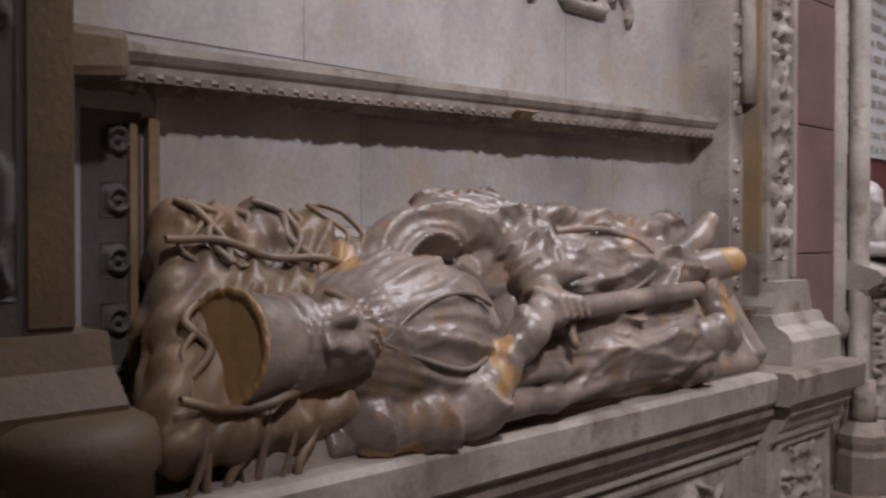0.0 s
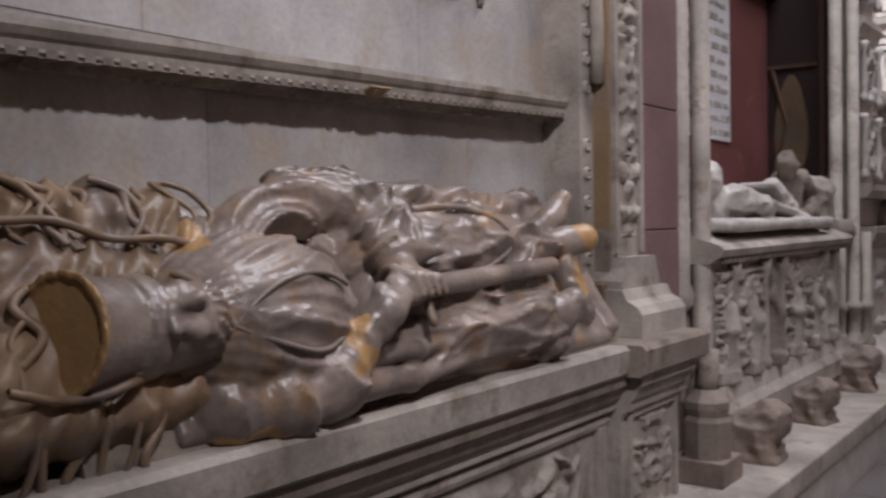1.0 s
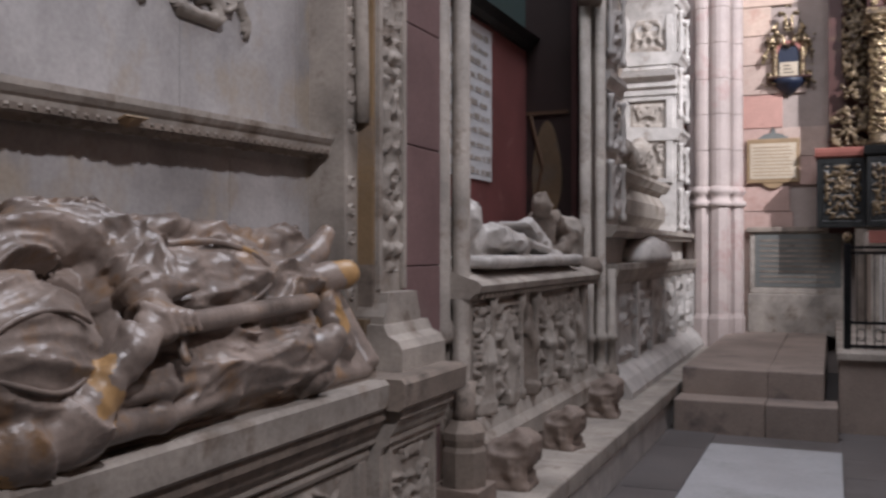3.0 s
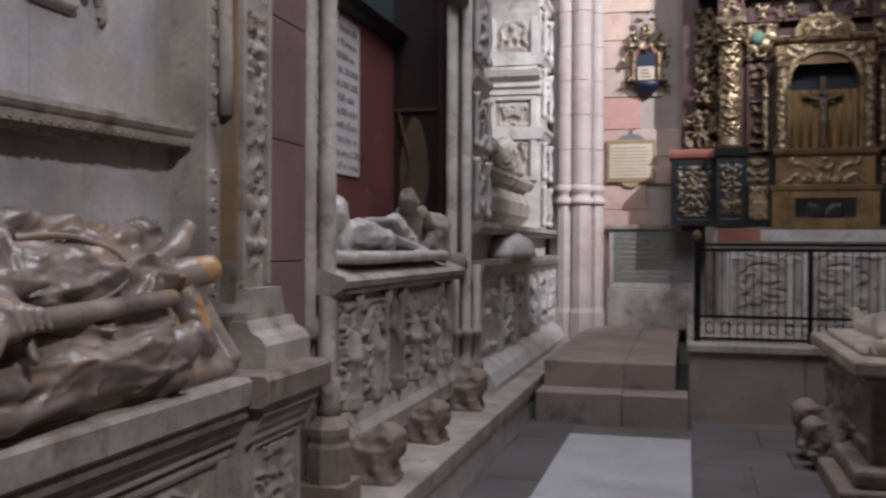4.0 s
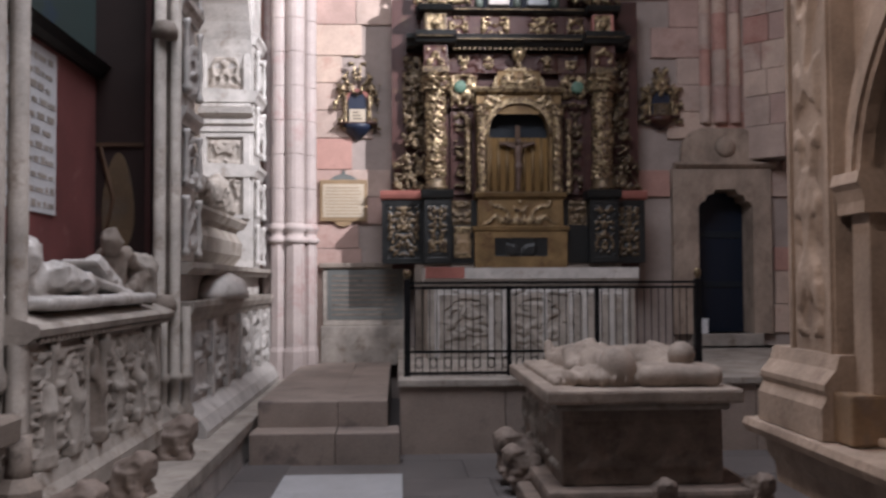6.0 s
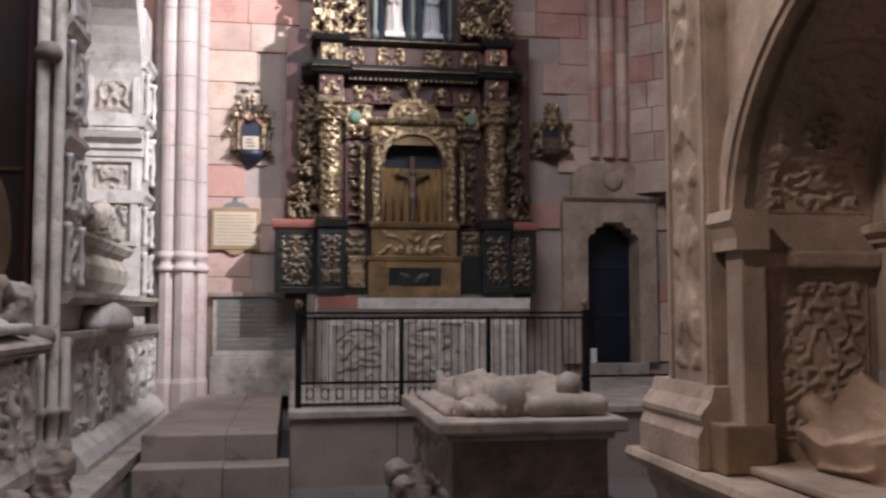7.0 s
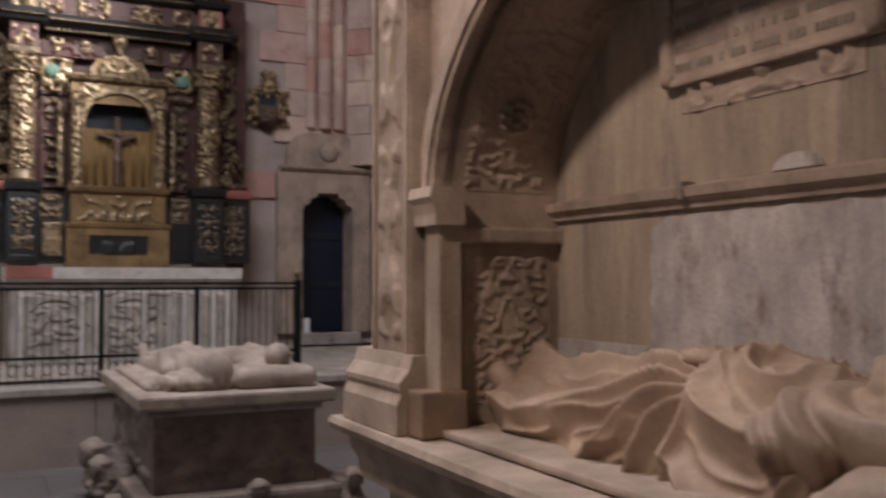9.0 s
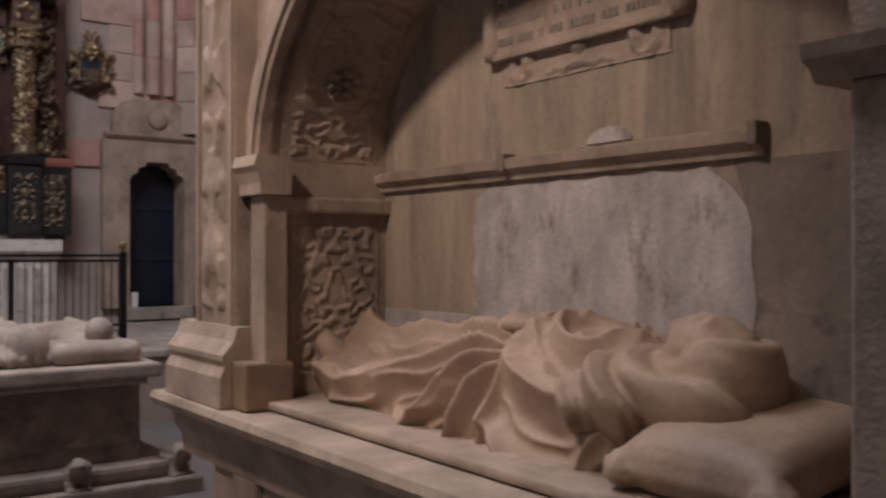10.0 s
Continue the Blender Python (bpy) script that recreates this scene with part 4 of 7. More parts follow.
def cushion_field(P):
    P = P - np.stack([0.30 * (P[:, 1] - 0.3), 0 * P[:, 0], 0 * P[:, 0]], 1)
    u, v, w = P.T
    wob = 3 * vnoise(P * 7, 6)
    c = slabf(P, (0.69, 0.325, -0.04), (0.22, 0.275, 0.08), 0.075)
    c = c - 0.022 * fold(u * 26 + v * 9 + wob, 1.0) - 0.012 * fold(u * 50 - v * 16 + 2 * wob, 1.0) - 0.015 * fold(v * 22 + wob, 1.2)
    for k in range(7):
        c = melt(c, blob(P, (0.48, 0.07 + k * 0.085, 0.0), (0.035, 0.035, 0.05)), 0.03)
    return c


def cushion_rope(way, lift, r):
    return pipe([(u, v, lift - 0.022 + 0.010 * math.sin(31 * u + 17 * v) - 0.9 * max(0.0, 0.06 - v) - 0.5 * max(0.0, v - 0.55)) for u, v in smooth_way(way)], r)


ropes = [cushion_rope(((0.50, 0.475), (0.60, 0.46), (0.74, 0.425), (0.92, 0.40)), 0.102, 0.009), cushion_rope(((0.41, 0.12), (0.50, 0.10), (0.58, 0.09), (0.66, 0.11)), 0.10, 0.009)]
rnd = random.Random(5)
for k in range(13):
    u = 0.56 + 0.031 * k
    ropes.append(cushion_rope(((u, 0.585), (u + rnd.uniform(-0.04, 0.07), 0.55), (u + rnd.uniform(0.0, 0.09), 0.48), (u + rnd.uniform(0.0, 0.08), 0.41)), 0.075 + rnd.uniform(-0.01, 0.015), rnd.uniform(0.006, 0.010)))
for k in range(8):
    v = 0.06 + 0.06 * k
    ropes.append(cushion_rope(((0.415 + 0.3 * v, v), (0.45 + 0.3 * v + rnd.uniform(-0.03, 0.03), v + 0.05), (0.43 + 0.3 * v, v + 0.11), (0.47 + 0.3 * v, v + 0.15)), 0.06 + rnd.uniform(-0.015, 0.02), rnd.uniform(0.006, 0.010)))
for k in range(6):
    u = 0.44 + 0.05 * k
    ropes.append(cushion_rope(((u + 0.02, 0.10), (u + rnd.uniform(-0.02, 0.03), 0.05), (u + rnd.uniform(-0.02, 0.03), 0.0), (u - 0.01, -0.03)), 0.06 + rnd.uniform(-0.02, 0.01), rnd.uniform(0.006, 0.010)))
cus = thing("tasselled_cushion", (0, 0, 0), "brown stained stone cushion with cords and fringe", "cushion")
carve("pad", [net(cushion_field, (0.30, -0.12, -0.17), (1.10, 0.68, 0.16), 0.0095)], CUSHION, LEAN, cus)
for rope in ropes:
    carve("cord", [rope], CUSHION, LEAN, cus)
# sloping bier under the figure
tagged(part("stone_bier", prism([(-1.50, 0.942), (FRONT_L + 0.005, 0.942), (FRONT_L + 0.005, 1.40), (-1.80, 1.40), (-1.52, 1.0)], "y", 0.56, 2.66), STONE_DARK), "sloping stone bier under the effigy", "bier")


def lion_field(P):
    x, y, z = P.T
    b = capsule(P, (-0.05, 0, 0.11), (0.05, 0, 0.12), 0.075, 0.085)
    b = melt(b, blob(P, (0.10, 0, 0.17), (0.065, 0.07, 0.07)), 0.03)
    for s in (-1, 1):
        b = melt(b, capsule(P, (0.06, s * 0.05, 0.10), (0.10, s * 0.06, 0.02), 0.03, 0.025), 0.02)
        b = melt(b, capsule(P, (-0.06, s * 0.06, 0.09), (-0.03, s * 0.07, 0.02), 0.04, 0.028), 0.02)
    b = b - 0.012 * ridge(P, 22, 22, 22, 3)
    b = b - 0.02 * ridge(P, 11, 11, 11, 13)
    return melt(b, slabf(P, (0.02, 0, 0.0), (0.13, 0.10, 0.022), 0.01), 0.02)


first = sculpt("stone_lion", lion_field, (-0.18, -0.14, -0.02), (0.22, 0.14, 0.28), 0.011, STONE)
tagged(first, "worn crouching stone lion carrying the sarcophagus", "lion", "lions under the sarcophagus")
LIONS = ((-1.42, 3.80, 1.05, 0.05, OCHRE), (-1.41, 4.72, 0.92, -0.2, STONE), (-1.45, 5.78, 1.08, 0.1, OCHRE))
for k, (x, y, sc, a, m) in enumerate(LIONS):
    mm = Matrix.Translation((x, y, 0.30)) @ Matrix.Rotation(a, 4, "Z") @ Matrix.Scale(sc, 4)
    if k:
        ob = first.copy()
        scene.collection.objects.link(ob)
    else:
        ob = first
    ob.matrix_world = mm
    if m is OCHRE:
        ob.data = ob.data.copy()
        ob.data.materials[0] = BROWN_STONE


def sleeper(P):
    """Reclining figure on the sarcophagus, y from head to feet, x across, z up."""
    x, y, z = P.T
    b = capsule(P, (-1.62, 3.86, 1.45), (-1.60, 4.30, 1.41), 0.085, 0.085)
    b = melt(b, blob(P, (-1.60, 3.78, 1.56), (0.07, 0.08, 0.08)), 0.025)
    b = melt(b, capsule(P, (-1.60, 4.3, 1.40), (-1.55, 4.58, 1.52), 0.07, 0.05), 0.04)
    b = melt(b, capsule(P, (-1.55, 4.58, 1.52), (-1.52, 4.92, 1.39), 0.05, 0.036), 0.03)
    b = melt(b, capsule(P, (-1.68, 4.3, 1.41), (-1.64, 5.0, 1.385), 0.065, 0.045), 0.04)
    b = melt(b, capsule(P, (-1.50, 3.92, 1.48), (-1.46, 4.22, 1.43), 0.05, 0.042), 0.03)
    b = b - 0.022 * ridge(P, 21, 15, 21, 2)
    page = slabf((P - np.array((-1.50, 4.30, 1.51))) @ np.array(Matrix.Rotation(-0.35, 3, "X")), (0, 0, 0), (0.085, 0.11, 0.014), 0.008)
    b = np.minimum(b, page)
    for k in range(4):
        b = melt(b, capsule(P, (-1.58 + 0.03 * k, 4.32 + 0.03 * k, 1.45), (-1.53 + 0.03 * k, 4.86, 1.38), 0.022), 0.012)
    return melt(b, slabf(P, (-1.62, 4.45, 1.35), (0.21, 0.85, 0.024), 0.02) - 0.010 * ridge(P, 14, 16, 6, 5), 0.015)


sl = sculpt("reading_effigy", sleeper, (-1.9, 3.55, 1.30), (-1.32, 5.35, 1.74), 0.012, MARBLE)
deepen(tagged(sl, "pale marble effigy reclining with an open book on the sarcophagus", "statue"), 1.069, AXIS)


def mourner(P):
    b = capsule(P, (-1.62, 5.0, 1.42), (-1.60, 5.03, 1.58), 0.095, 0.075)
    b = melt(b, blob(P, (-1.56, 4.93, 1.675), (0.048, 0.05, 0.058)), 0.022)
    b = melt(b, capsule(P, (-1.55, 5.1, 1.60), (-1.50, 5.28, 1.48), 0.045, 0.038), 0.02)
    b = melt(b, capsule(P, (-1.50, 5.28, 1.48), (-1.48, 5.08, 1.40), 0.038, 0.034), 0.02)
    b = melt(b, blob(P, (-1.62, 5.2, 1.36), (0.13, 0.18, 0.06)), 0.03)
    return b - 0.022 * ridge(P, 18, 20, 14, 9)


ob = sculpt("kneeling_page", mourner, (-1.84, 4.78, 1.31), (-1.36, 5.45, 1.82), 0.010, STONE_DARK)
deepen(tagged(ob, "small dark stone page kneeling at the effigy's feet", "statue"), 1.069, AXIS)
ob = sculpt("foot_helmet", lambda P: melt(blob(P, (-1.56, 5.46, 1.52), (0.11, 0.085, 0.10)), blob(P, (-1.56, 5.48, 1.38), (0.10, 0.09, 0.10)), 0.05) - 0.015 * ridge(P, 16, 16, 16, 6), (-1.72, 5.34, 1.30), (-1.40, 5.62, 1.66), 0.011, STONE)
deepen(tagged(ob, "carved stone helmet on the sarcophagus lid", "helmet"), 1.069, AXIS)

# ---- clustered colonnettes between the tombs ----
clus = thing("shaft_cluster", (0, 0, 0), "slender grey clustered shafts with ringed bases", "pillar", kind="structure")
deepen(clus, 1.069, AXIS)
for x, y, r, top in ((-1.52, 5.80, 0.040, 5.4), (-1.43, 5.86, 0.036, 5.4), (-1.37, 5.93, 0.03, 1.28), (-1.475, 5.74, 0.028, 1.28)):
    prof = [(r * 1.9, 0.372), (r * 1.9, 0.52), (r * 1.5, 0.545), (r * 1.8, 0.57), (r * 1.8, 0.60), (r * 1.05, 0.64), (r, 0.66), (r, 0.78), (r * 1.5, 0.795), (r * 1.5, 0.83), (r, 0.845), (r, top)]
    part("shaft", lathe(prof, (x, y, 0), 12), STONE, clus, smooth=True)
for z in (1.24, 3.05):
    part("ring", lathe([(0.06, z), (0.085, z + 0.02), (0.09, z + 0.06), (0.07, z + 0.10), (0.06, z + 0.12)], (-1.49, 5.80, 0), 14), STONE_DARK, clus, smooth=True)
part("backing", box((-1.57, 5.90, 0.372), (-1.44, 6.06, 5.4), bevel=0.01), STONE, clus)

# ---- arched tomb in the far corner ----
AX3 = (0.05, -0.39, 1.427)
arch3 = thing("arched_wall_tomb", (0, 0, 0), "pale carved arched wall tomb with niche pilasters and sarcophagus", "tomb")
deepen(arch3, 1.071, AX3)
x0 = -1.35
part("base_body", box((-2.12, 6.1, 0.36), (x0 - 0.06, 10.2, 1.16)), MARBLE, arch3)
part("base_foot", prism([(-2.12, 0.36), (x0 + 0.10, 0.36), (x0 + 0.10, 0.42), (x0 + 0.05, 0.50), (x0 - 0.04, 0.58), (-2.12, 0.58)], "y", 6.05, 10.25), MARBLE, arch3)
part("slab", prism([(-2.12, 1.16), (x0 - 0.04, 1.16), (x0 - 0.02, 1.20), (x0, 1.22), (x0 + 0.02, 1.27), (x0 + 0.02, 1.31), (-2.12, 1.31)], "y", 6.0, 10.35), STONE, arch3)
for k in range(6):
    a = 6.35 + k * 0.62
    relief("base_panel", (x0 - 0.059, a, 0.62), (0, 0.46, 0), (0, 0, 0.50), (1, 0, 0), 26, 30, arabesque(4, 5, 0.05, 40 + k, True, 0.54), MARBLE, arch3)
    part("base_pilaster", box((x0 - 0.06, a + 0.49, 0.58), (x0 - 0.015, a + 0.59, 1.16), bevel=0.006), MARBLE, arch3)
part("ledge", prism([(-2.12, 1.50), (x0 - 0.05, 1.50), (x0 - 0.03, 1.53), (x0 - 0.01, 1.545), (x0 - 0.01, 1.585), (-2.12, 1.59)], "y", 6.08, 10.2), STONE, arch3)
part("ledge_backing", box((-2.12, 6.1, 1.31), (x0 - 0.16, 10.15, 1.50)), MARBLE, arch3)
bm = lathe([(0.001, 0)] + [(0.62 * math.cos(a), 0.24 * math.sin(a) * (1 - 0.08 * math.cos(6 * a))) for a in np.linspace(0, 1.45, 7)], (0, 0, 0), 28)
for v in bm.verts:
    v.co.x *= 0.36
sh = part("shell_mound", bm, MARBLE, arch3, "white rounded shell mound", True)
sh.location = (x0 - 0.10, 7.55, 1.31)
# upper storey: side pilasters with figures, niche and arch
for y0, y1, zt in ((6.14, 6.62, 4.6), (9.45, 9.95, 4.6)):
    part("pilaster", box((-2.12, y0, 1.59), (x0 - 0.12, y1, zt)), MARBLE, arch3)
    for z0, z1 in ((1.62, 2.05), (2.12, 2.52), (2.78, 3.3), (3.45, 3.9)):
        relief("niche_figure", (x0 - 0.119, y0 + 0.06, z0), (0, y1 - y0 - 0.12, 0), (0, 0, z1 - z0), (1, 0, 0), 26, 34, arabesque(3.2, 4.6, 0.05, int(y0 * 10 + z0 * 7), True, 0.48), MARBLE, arch3)
        for yy in (y0 + 0.03, y1 - 0.03):
            part("baluster", lathe([(0.03, z0), (0.03, z0 + 0.04), (0.015, z0 + 0.08), (0.03, (z0 + z1) / 2 - 0.05), (0.014, z1 - 0.08), (0.03, z1 - 0.03), (0.03, z1)], (x0 - 0.08, yy, 0), 8), MARBLE, arch3, smooth=True)
    for z in (2.55, 3.34, 3.95):
        part("capital", prism([(-2.12, z), (x0 - 0.10, z), (x0 - 0.085, z + 0.05), (x0 - 0.06, z + 0.08), (x0 - 0.06, z + 0.12), (-2.12, z + 0.16)], "y", y0 - 0.05, y1 + 0.05), MARBLE, arch3)
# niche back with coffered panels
# the shade deep in the niche is given by this darker stone
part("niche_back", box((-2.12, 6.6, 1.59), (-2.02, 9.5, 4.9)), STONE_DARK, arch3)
# niche side reveal and arch ring
bm = bmesh.new()
cy, cz, rr = 8.05, 3.45, 1.42
outer, inner = [], []
for a in np.linspace(0, math.pi, 25):
    inner.append((cy + rr * math.cos(a), cz + rr * math.sin(a)))
    outer.append((cy + (rr + 0.16) * math.cos(a), cz + (rr + 0.16) * math.sin(a)))
part("arch_ring", prism(outer + inner[::-1], "x", -2.12, x0 - 0.13), MARBLE, arch3)
bm = bmesh.new()
for i in range(24):
    poly = [outer[i], outer[i + 1], (outer[i + 1][0], 5.3), (outer[i][0], 5.3)]
    prism(poly, "x", -2.12, x0 - 0.16, bm)
part("spandrel", bm, MARBLE, arch3)
part("near_cornice", prism([(-2.12, 3.9), (x0 - 0.10, 3.9), (x0 - 0.02, 4.0), (x0 + 0.05, 4.08), (x0 + 0.05, 4.16), (-2.12, 4.2)], "y", 6.05, 6.7), MARBLE, arch3)
# little reclining figure on its chest
part("chest_slab", prism([(-2.04, 1.96), (-1.50, 1.96), (-1.46, 2.02), (-1.46, 2.05), (-2.04, 2.05)], "y", 6.75, 9.0), STONE, arch3)
part("chest", prism([(-2.04, 1.59), (-1.58, 1.59), (-1.50, 1.70), (-1.49, 1.82), (-1.55, 1.92), (-1.52, 1.96), (-2.04, 1.96)], "y", 6.85, 8.9), STONE, arch3)


def small_effigy(P):
    b = capsule(P, (-1.58, 7.0, 2.22), (-1.58, 8.2, 2.12), 0.10, 0.08)
    b = melt(b, blob(P, (-1.60, 7.0, 2.28), (0.06, 0.085, 0.06)), 0.03)
    b = melt(b, slabf(P, (-1.62, 6.98, 2.14), (0.09, 0.16, 0.08), 0.04), 0.02)
    b = melt(b, capsule(P, (-1.58, 7.6, 2.18), (-1.54, 7.9, 2.32), 0.08, 0.06), 0.05)
    b = melt(b, capsule(P, (-1.54, 7.9, 2.32), (-1.55, 8.4, 2.12), 0.06, 0.06), 0.05)
    return b - 0.03 * ridge(P, 17, 13, 17, 3)


ob = sculpt("small_effigy", small_effigy, (-1.74, 6.8, 2.02), (-1.40, 8.55, 2.48), 0.013, STONE)
deepen(tagged(ob, "small pale stone figure reclining in the arched niche", "statue"), 1.071, AX3)

# ---- clustered column in the corner ----
col = thing("corner_column", (0, 0, 0), "pale pink clustered stone column with ring mouldings", "column", kind="structure")
CL = ((-1.37, 10.78, 0.10), (-1.18, 10.76, 0.115), (-1.02, 10.92, 0.085), (-1.50, 10.92, 0.08))
for x, y, r in CL:
    for k in range(14):
        z0 = 2.15 + k * 0.41
        part("drum", lathe([(r - 0.006, z0), (r, z0 + 0.006), (r, z0 + 0.402), (r - 0.006, z0 + 0.408)], (x, y, 0), 14), SHAFT, col, smooth=False)
    part("ring", lathe([(r + 0.0, 1.90), (r + 0.035, 1.92), (r + 0.035, 1.96), (r, 1.99), (r, 2.04), (r + 0.03, 2.07), (r + 0.03, 2.10), (r, 2.15)], (x, y, 0), 14), SHAFT, col, smooth=True)
    part("foot", lathe([(r * 1.3, 0.3), (r * 1.3, 0.62), (r * 1.1, 0.68), (r * 1.05, 1.9)], (x, y, 0), 8), SHAFT, col)
part("core", box((-1.5, 10.85, 0.3), (-0.98, 11.27, TOP)), MORTAR, col)


# ---- altar wall ----
def facing(name, x0, x1, z0, z1, y, height, material, parent, label="", res=0.014, ground=None):
    """A carved panel on a plane that faces down the chapel."""
    return relief(name, (x0, y, z0), (x1 - x0, 0, 0), (0, 0, z1 - z0), (0, -1, 0), max(8, int((x1 - x0) / res)), max(8, int((z1 - z0) / res)), height, material, parent, label, ground)


def cornice(y0, z, steps, x0, x1):
    """A cornice along x; steps are (out, up) from the plane y0 and height z."""
    pts = [(y0 + 0.3, z)] + [(y0 - a, z + b) for a, b in steps] + [(y0 + 0.3, z + steps[-1][1])]
    return prism(pts, "x", x0, x1)


def vine_column(name, parent, x, y, z0, z1, r, seed, twist=3.0, material=None):
    """A column wrapped in gilded vines: a turned shaft, raised by scrolls that wind round it."""
    n, m = 44, max(20, int((z1 - z0) / 0.012))
    A, Z = np.meshgrid(np.linspace(0, 2 * np.pi, n, endpoint=False), np.linspace(0, 1, m), indexing="ij")
    turn = A + Z * twist * 2 * np.pi
    p = np.stack([np.cos(turn) * 1.4, np.sin(turn) * 1.4, Z * (z1 - z0) * 11 + seed], -1)
    h = np.clip((1 - np.abs(2 * vnoise(p * 3.2, seed) - 1)) * 0.8 + vnoise(p * 4.3, seed + 2) * 0.5 - 0.50, 0, 0.6)
    rad = r * (0.74 + 0.06 * np.cos(turn * 2) + 0.8 * h)
    V = np.stack([x + rad * np.cos(A), y + rad * np.sin(A), z0 + Z * (z1 - z0)], -1).reshape(-1, 3)
    k = np.arange(n * m).reshape(n, m)
    k2 = np.roll(k, -1, 0)
    q = np.stack([k[:, :-1], k2[:, :-1], k2[:, 1:], k[:, 1:]], -1).reshape(-1, 4)
    me = bpy.data.meshes.new(name)
    me.from_pydata(V.tolist(), [], q.tolist() + [k[::-1, 0].tolist(), k[:, -1].tolist()])
    ob = link_mesh(name, me, material or GOLD, parent, "", True)
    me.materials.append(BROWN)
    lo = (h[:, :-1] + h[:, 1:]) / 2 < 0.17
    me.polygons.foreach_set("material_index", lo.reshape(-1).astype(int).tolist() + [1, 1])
    return ob


RY = 10.6
ret = thing("altar_retable", (0, 0, 0), "gilded and painted carved baroque altar retable with twisted columns", "retable")
part("backboard", box((-0.02, RY + 0.30, 1.6), (3.02, BACK, 4.9)), MAROON, ret)
part("upper_backboard", box((0.30, RY + 0.32, 4.9), (2.72, BACK, 7.2)), MAROON, ret)
# predella
part("predella_foot", box((0.25, RY + 0.12, 0.62), (2.75, RY + 0.32, 1.66)), STONE_DARK, ret)
part("predella", box((-0.14, RY + 0.10, 1.66), (3.04, RY + 0.32, 2.42)), GREENBLK, ret, "dark green painted predella")
for x0, x1, s in ((-0.12, 0.36, 1), (2.66, 3.02, 2), (0.36, 0.68, 3), (2.34, 2.68, 4)):
    fy = RY + 0.09 if s < 3 else RY - 0.06
    if s > 2:
        part("pedestal", box((x0, fy + 0.005, 1.66), (x1, RY + 0.12, 2.42), bevel=0.008), GREENBLK, ret)
    facing("predella_panel", x0 + 0.04, x1 - 0.04, 1.72, 2.36, fy, arabesque(12, 17, 0.032, 60 + s, cut=0.42), GOLD_WORN, ret, "gilded scrollwork panel", ground=GREENBLK)
for x0, x1, y in ((-0.16, 0.37, RY + 0.10), (0.33, 0.71, RY - 0.06), (2.31, 2.71, RY - 0.06), (2.67, 3.06, RY + 0.10)):
    part("predella_cornice", cornice(y, 2.42, ((0.0, 0), (0.03, 0.02), (0.05, 0.06), (0.06, 0.10), (0.04, 0.11)), x0, x1), ROSE if y > RY else GREENBLK, ret)
# columns with capitals
for k, x in enumerate((0.505, 2.52)):
    part("column_base", lathe([(0.15, 2.53), (0.15, 2.57), (0.12, 2.60), (0.13, 2.64), (0.10, 2.67)], (x, RY + 0.06, 0), 20), GOLD_WORN, ret, smooth=True)
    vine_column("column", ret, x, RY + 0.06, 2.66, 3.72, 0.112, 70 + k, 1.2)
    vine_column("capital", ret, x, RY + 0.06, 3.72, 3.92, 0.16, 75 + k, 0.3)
    part("impost", box((x - 0.16, RY - 0.08, 3.92), (x + 0.16, RY + 0.3, 4.0), bevel=0.015), GOLD_WORN, ret)
    part("entablature_block", box((x - 0.14, RY - 0.06, 4.0), (x + 0.14, RY + 0.3, 4.26), bevel=0.01), MAROON, ret)
    facing("block_ornament", x - 0.12, x + 0.12, 4.02, 4.24, RY - 0.062, arabesque(2, 2.4, 0.04, 80 + k), GOLD, ret, ground=MAROON)
for k, (x0, x1, z1) in enumerate(((-0.10, 0.38, 3.22), (2.66, 3.08, 3.2))):
    facing("side_wing", x0, x1, 2.54, z1 + 0.5, RY + 0.20, lambda S, T: arabesque(11, 24, 0.06, 85 + k, False, 0.33, border=0.0)(S, T) * ((1 - S if k else S) > 0.75 * T ** 0.7 + 0.08 * np.sin(T * 19)), GOLD_WORN, ret, "worn gilded side scroll", ground="pierced")
for k, (x0, x1) in enumerate(((0.10, 0.38), (2.66, 2.90))):
    facing("upper_wing", x0, x1, 3.25, 4.2, RY + 0.25, arabesque(6, 20, 0.05, 88 + k, False, 0.36), GOLD_WORN, ret, ground="pierced")
# panels between columns and niche
for k, (x0, x1) in enumerate(((0.70, 1.0), (2.06, 2.34))):
    facing("side_panel", x0, x1, 2.5, 3.7, RY + 0.26, arabesque(1.5, 4, 0.012, 92 + k, True, 0.62), MAROON, ret)
    facing("upper_panel", x0 - 0.04, x1 + 0.03, 3.55, 3.98, RY + 0.22, arabesque(4, 5, 0.06, 95 + k, True, 0.38), GOLD, ret, ground=MAROON)
    part("medallion", lathe([(0.075, -0.02), (0.075, 0.01), (0.05, 0.025), (0.001, 0.03)], ((x0 + x1) / 2 - 0.04 + 0.08 * k, RY + 0.15, 3.80), 16, turn=Matrix.Rotation(radians(90), 3, "X")), mat("green_medallion", (0.10, 0.18, 0.13), 0.7, 0.5), ret)
facing("frieze", 0.66, 2.36, 3.98, 4.22, RY + 0.20, arabesque(16, 2, 0.02, 99, False, 0.6), MAROON, ret)
part("cornice", cornice(RY + 0.12, 4.26, ((0, 0), (0.05, 0.02), (0.08, 0.06), (0.14, 0.09), (0.15, 0.14), (0.12, 0.15)), 0.16, 2.86), GREENBLK, ret, "dark green moulded cornice")
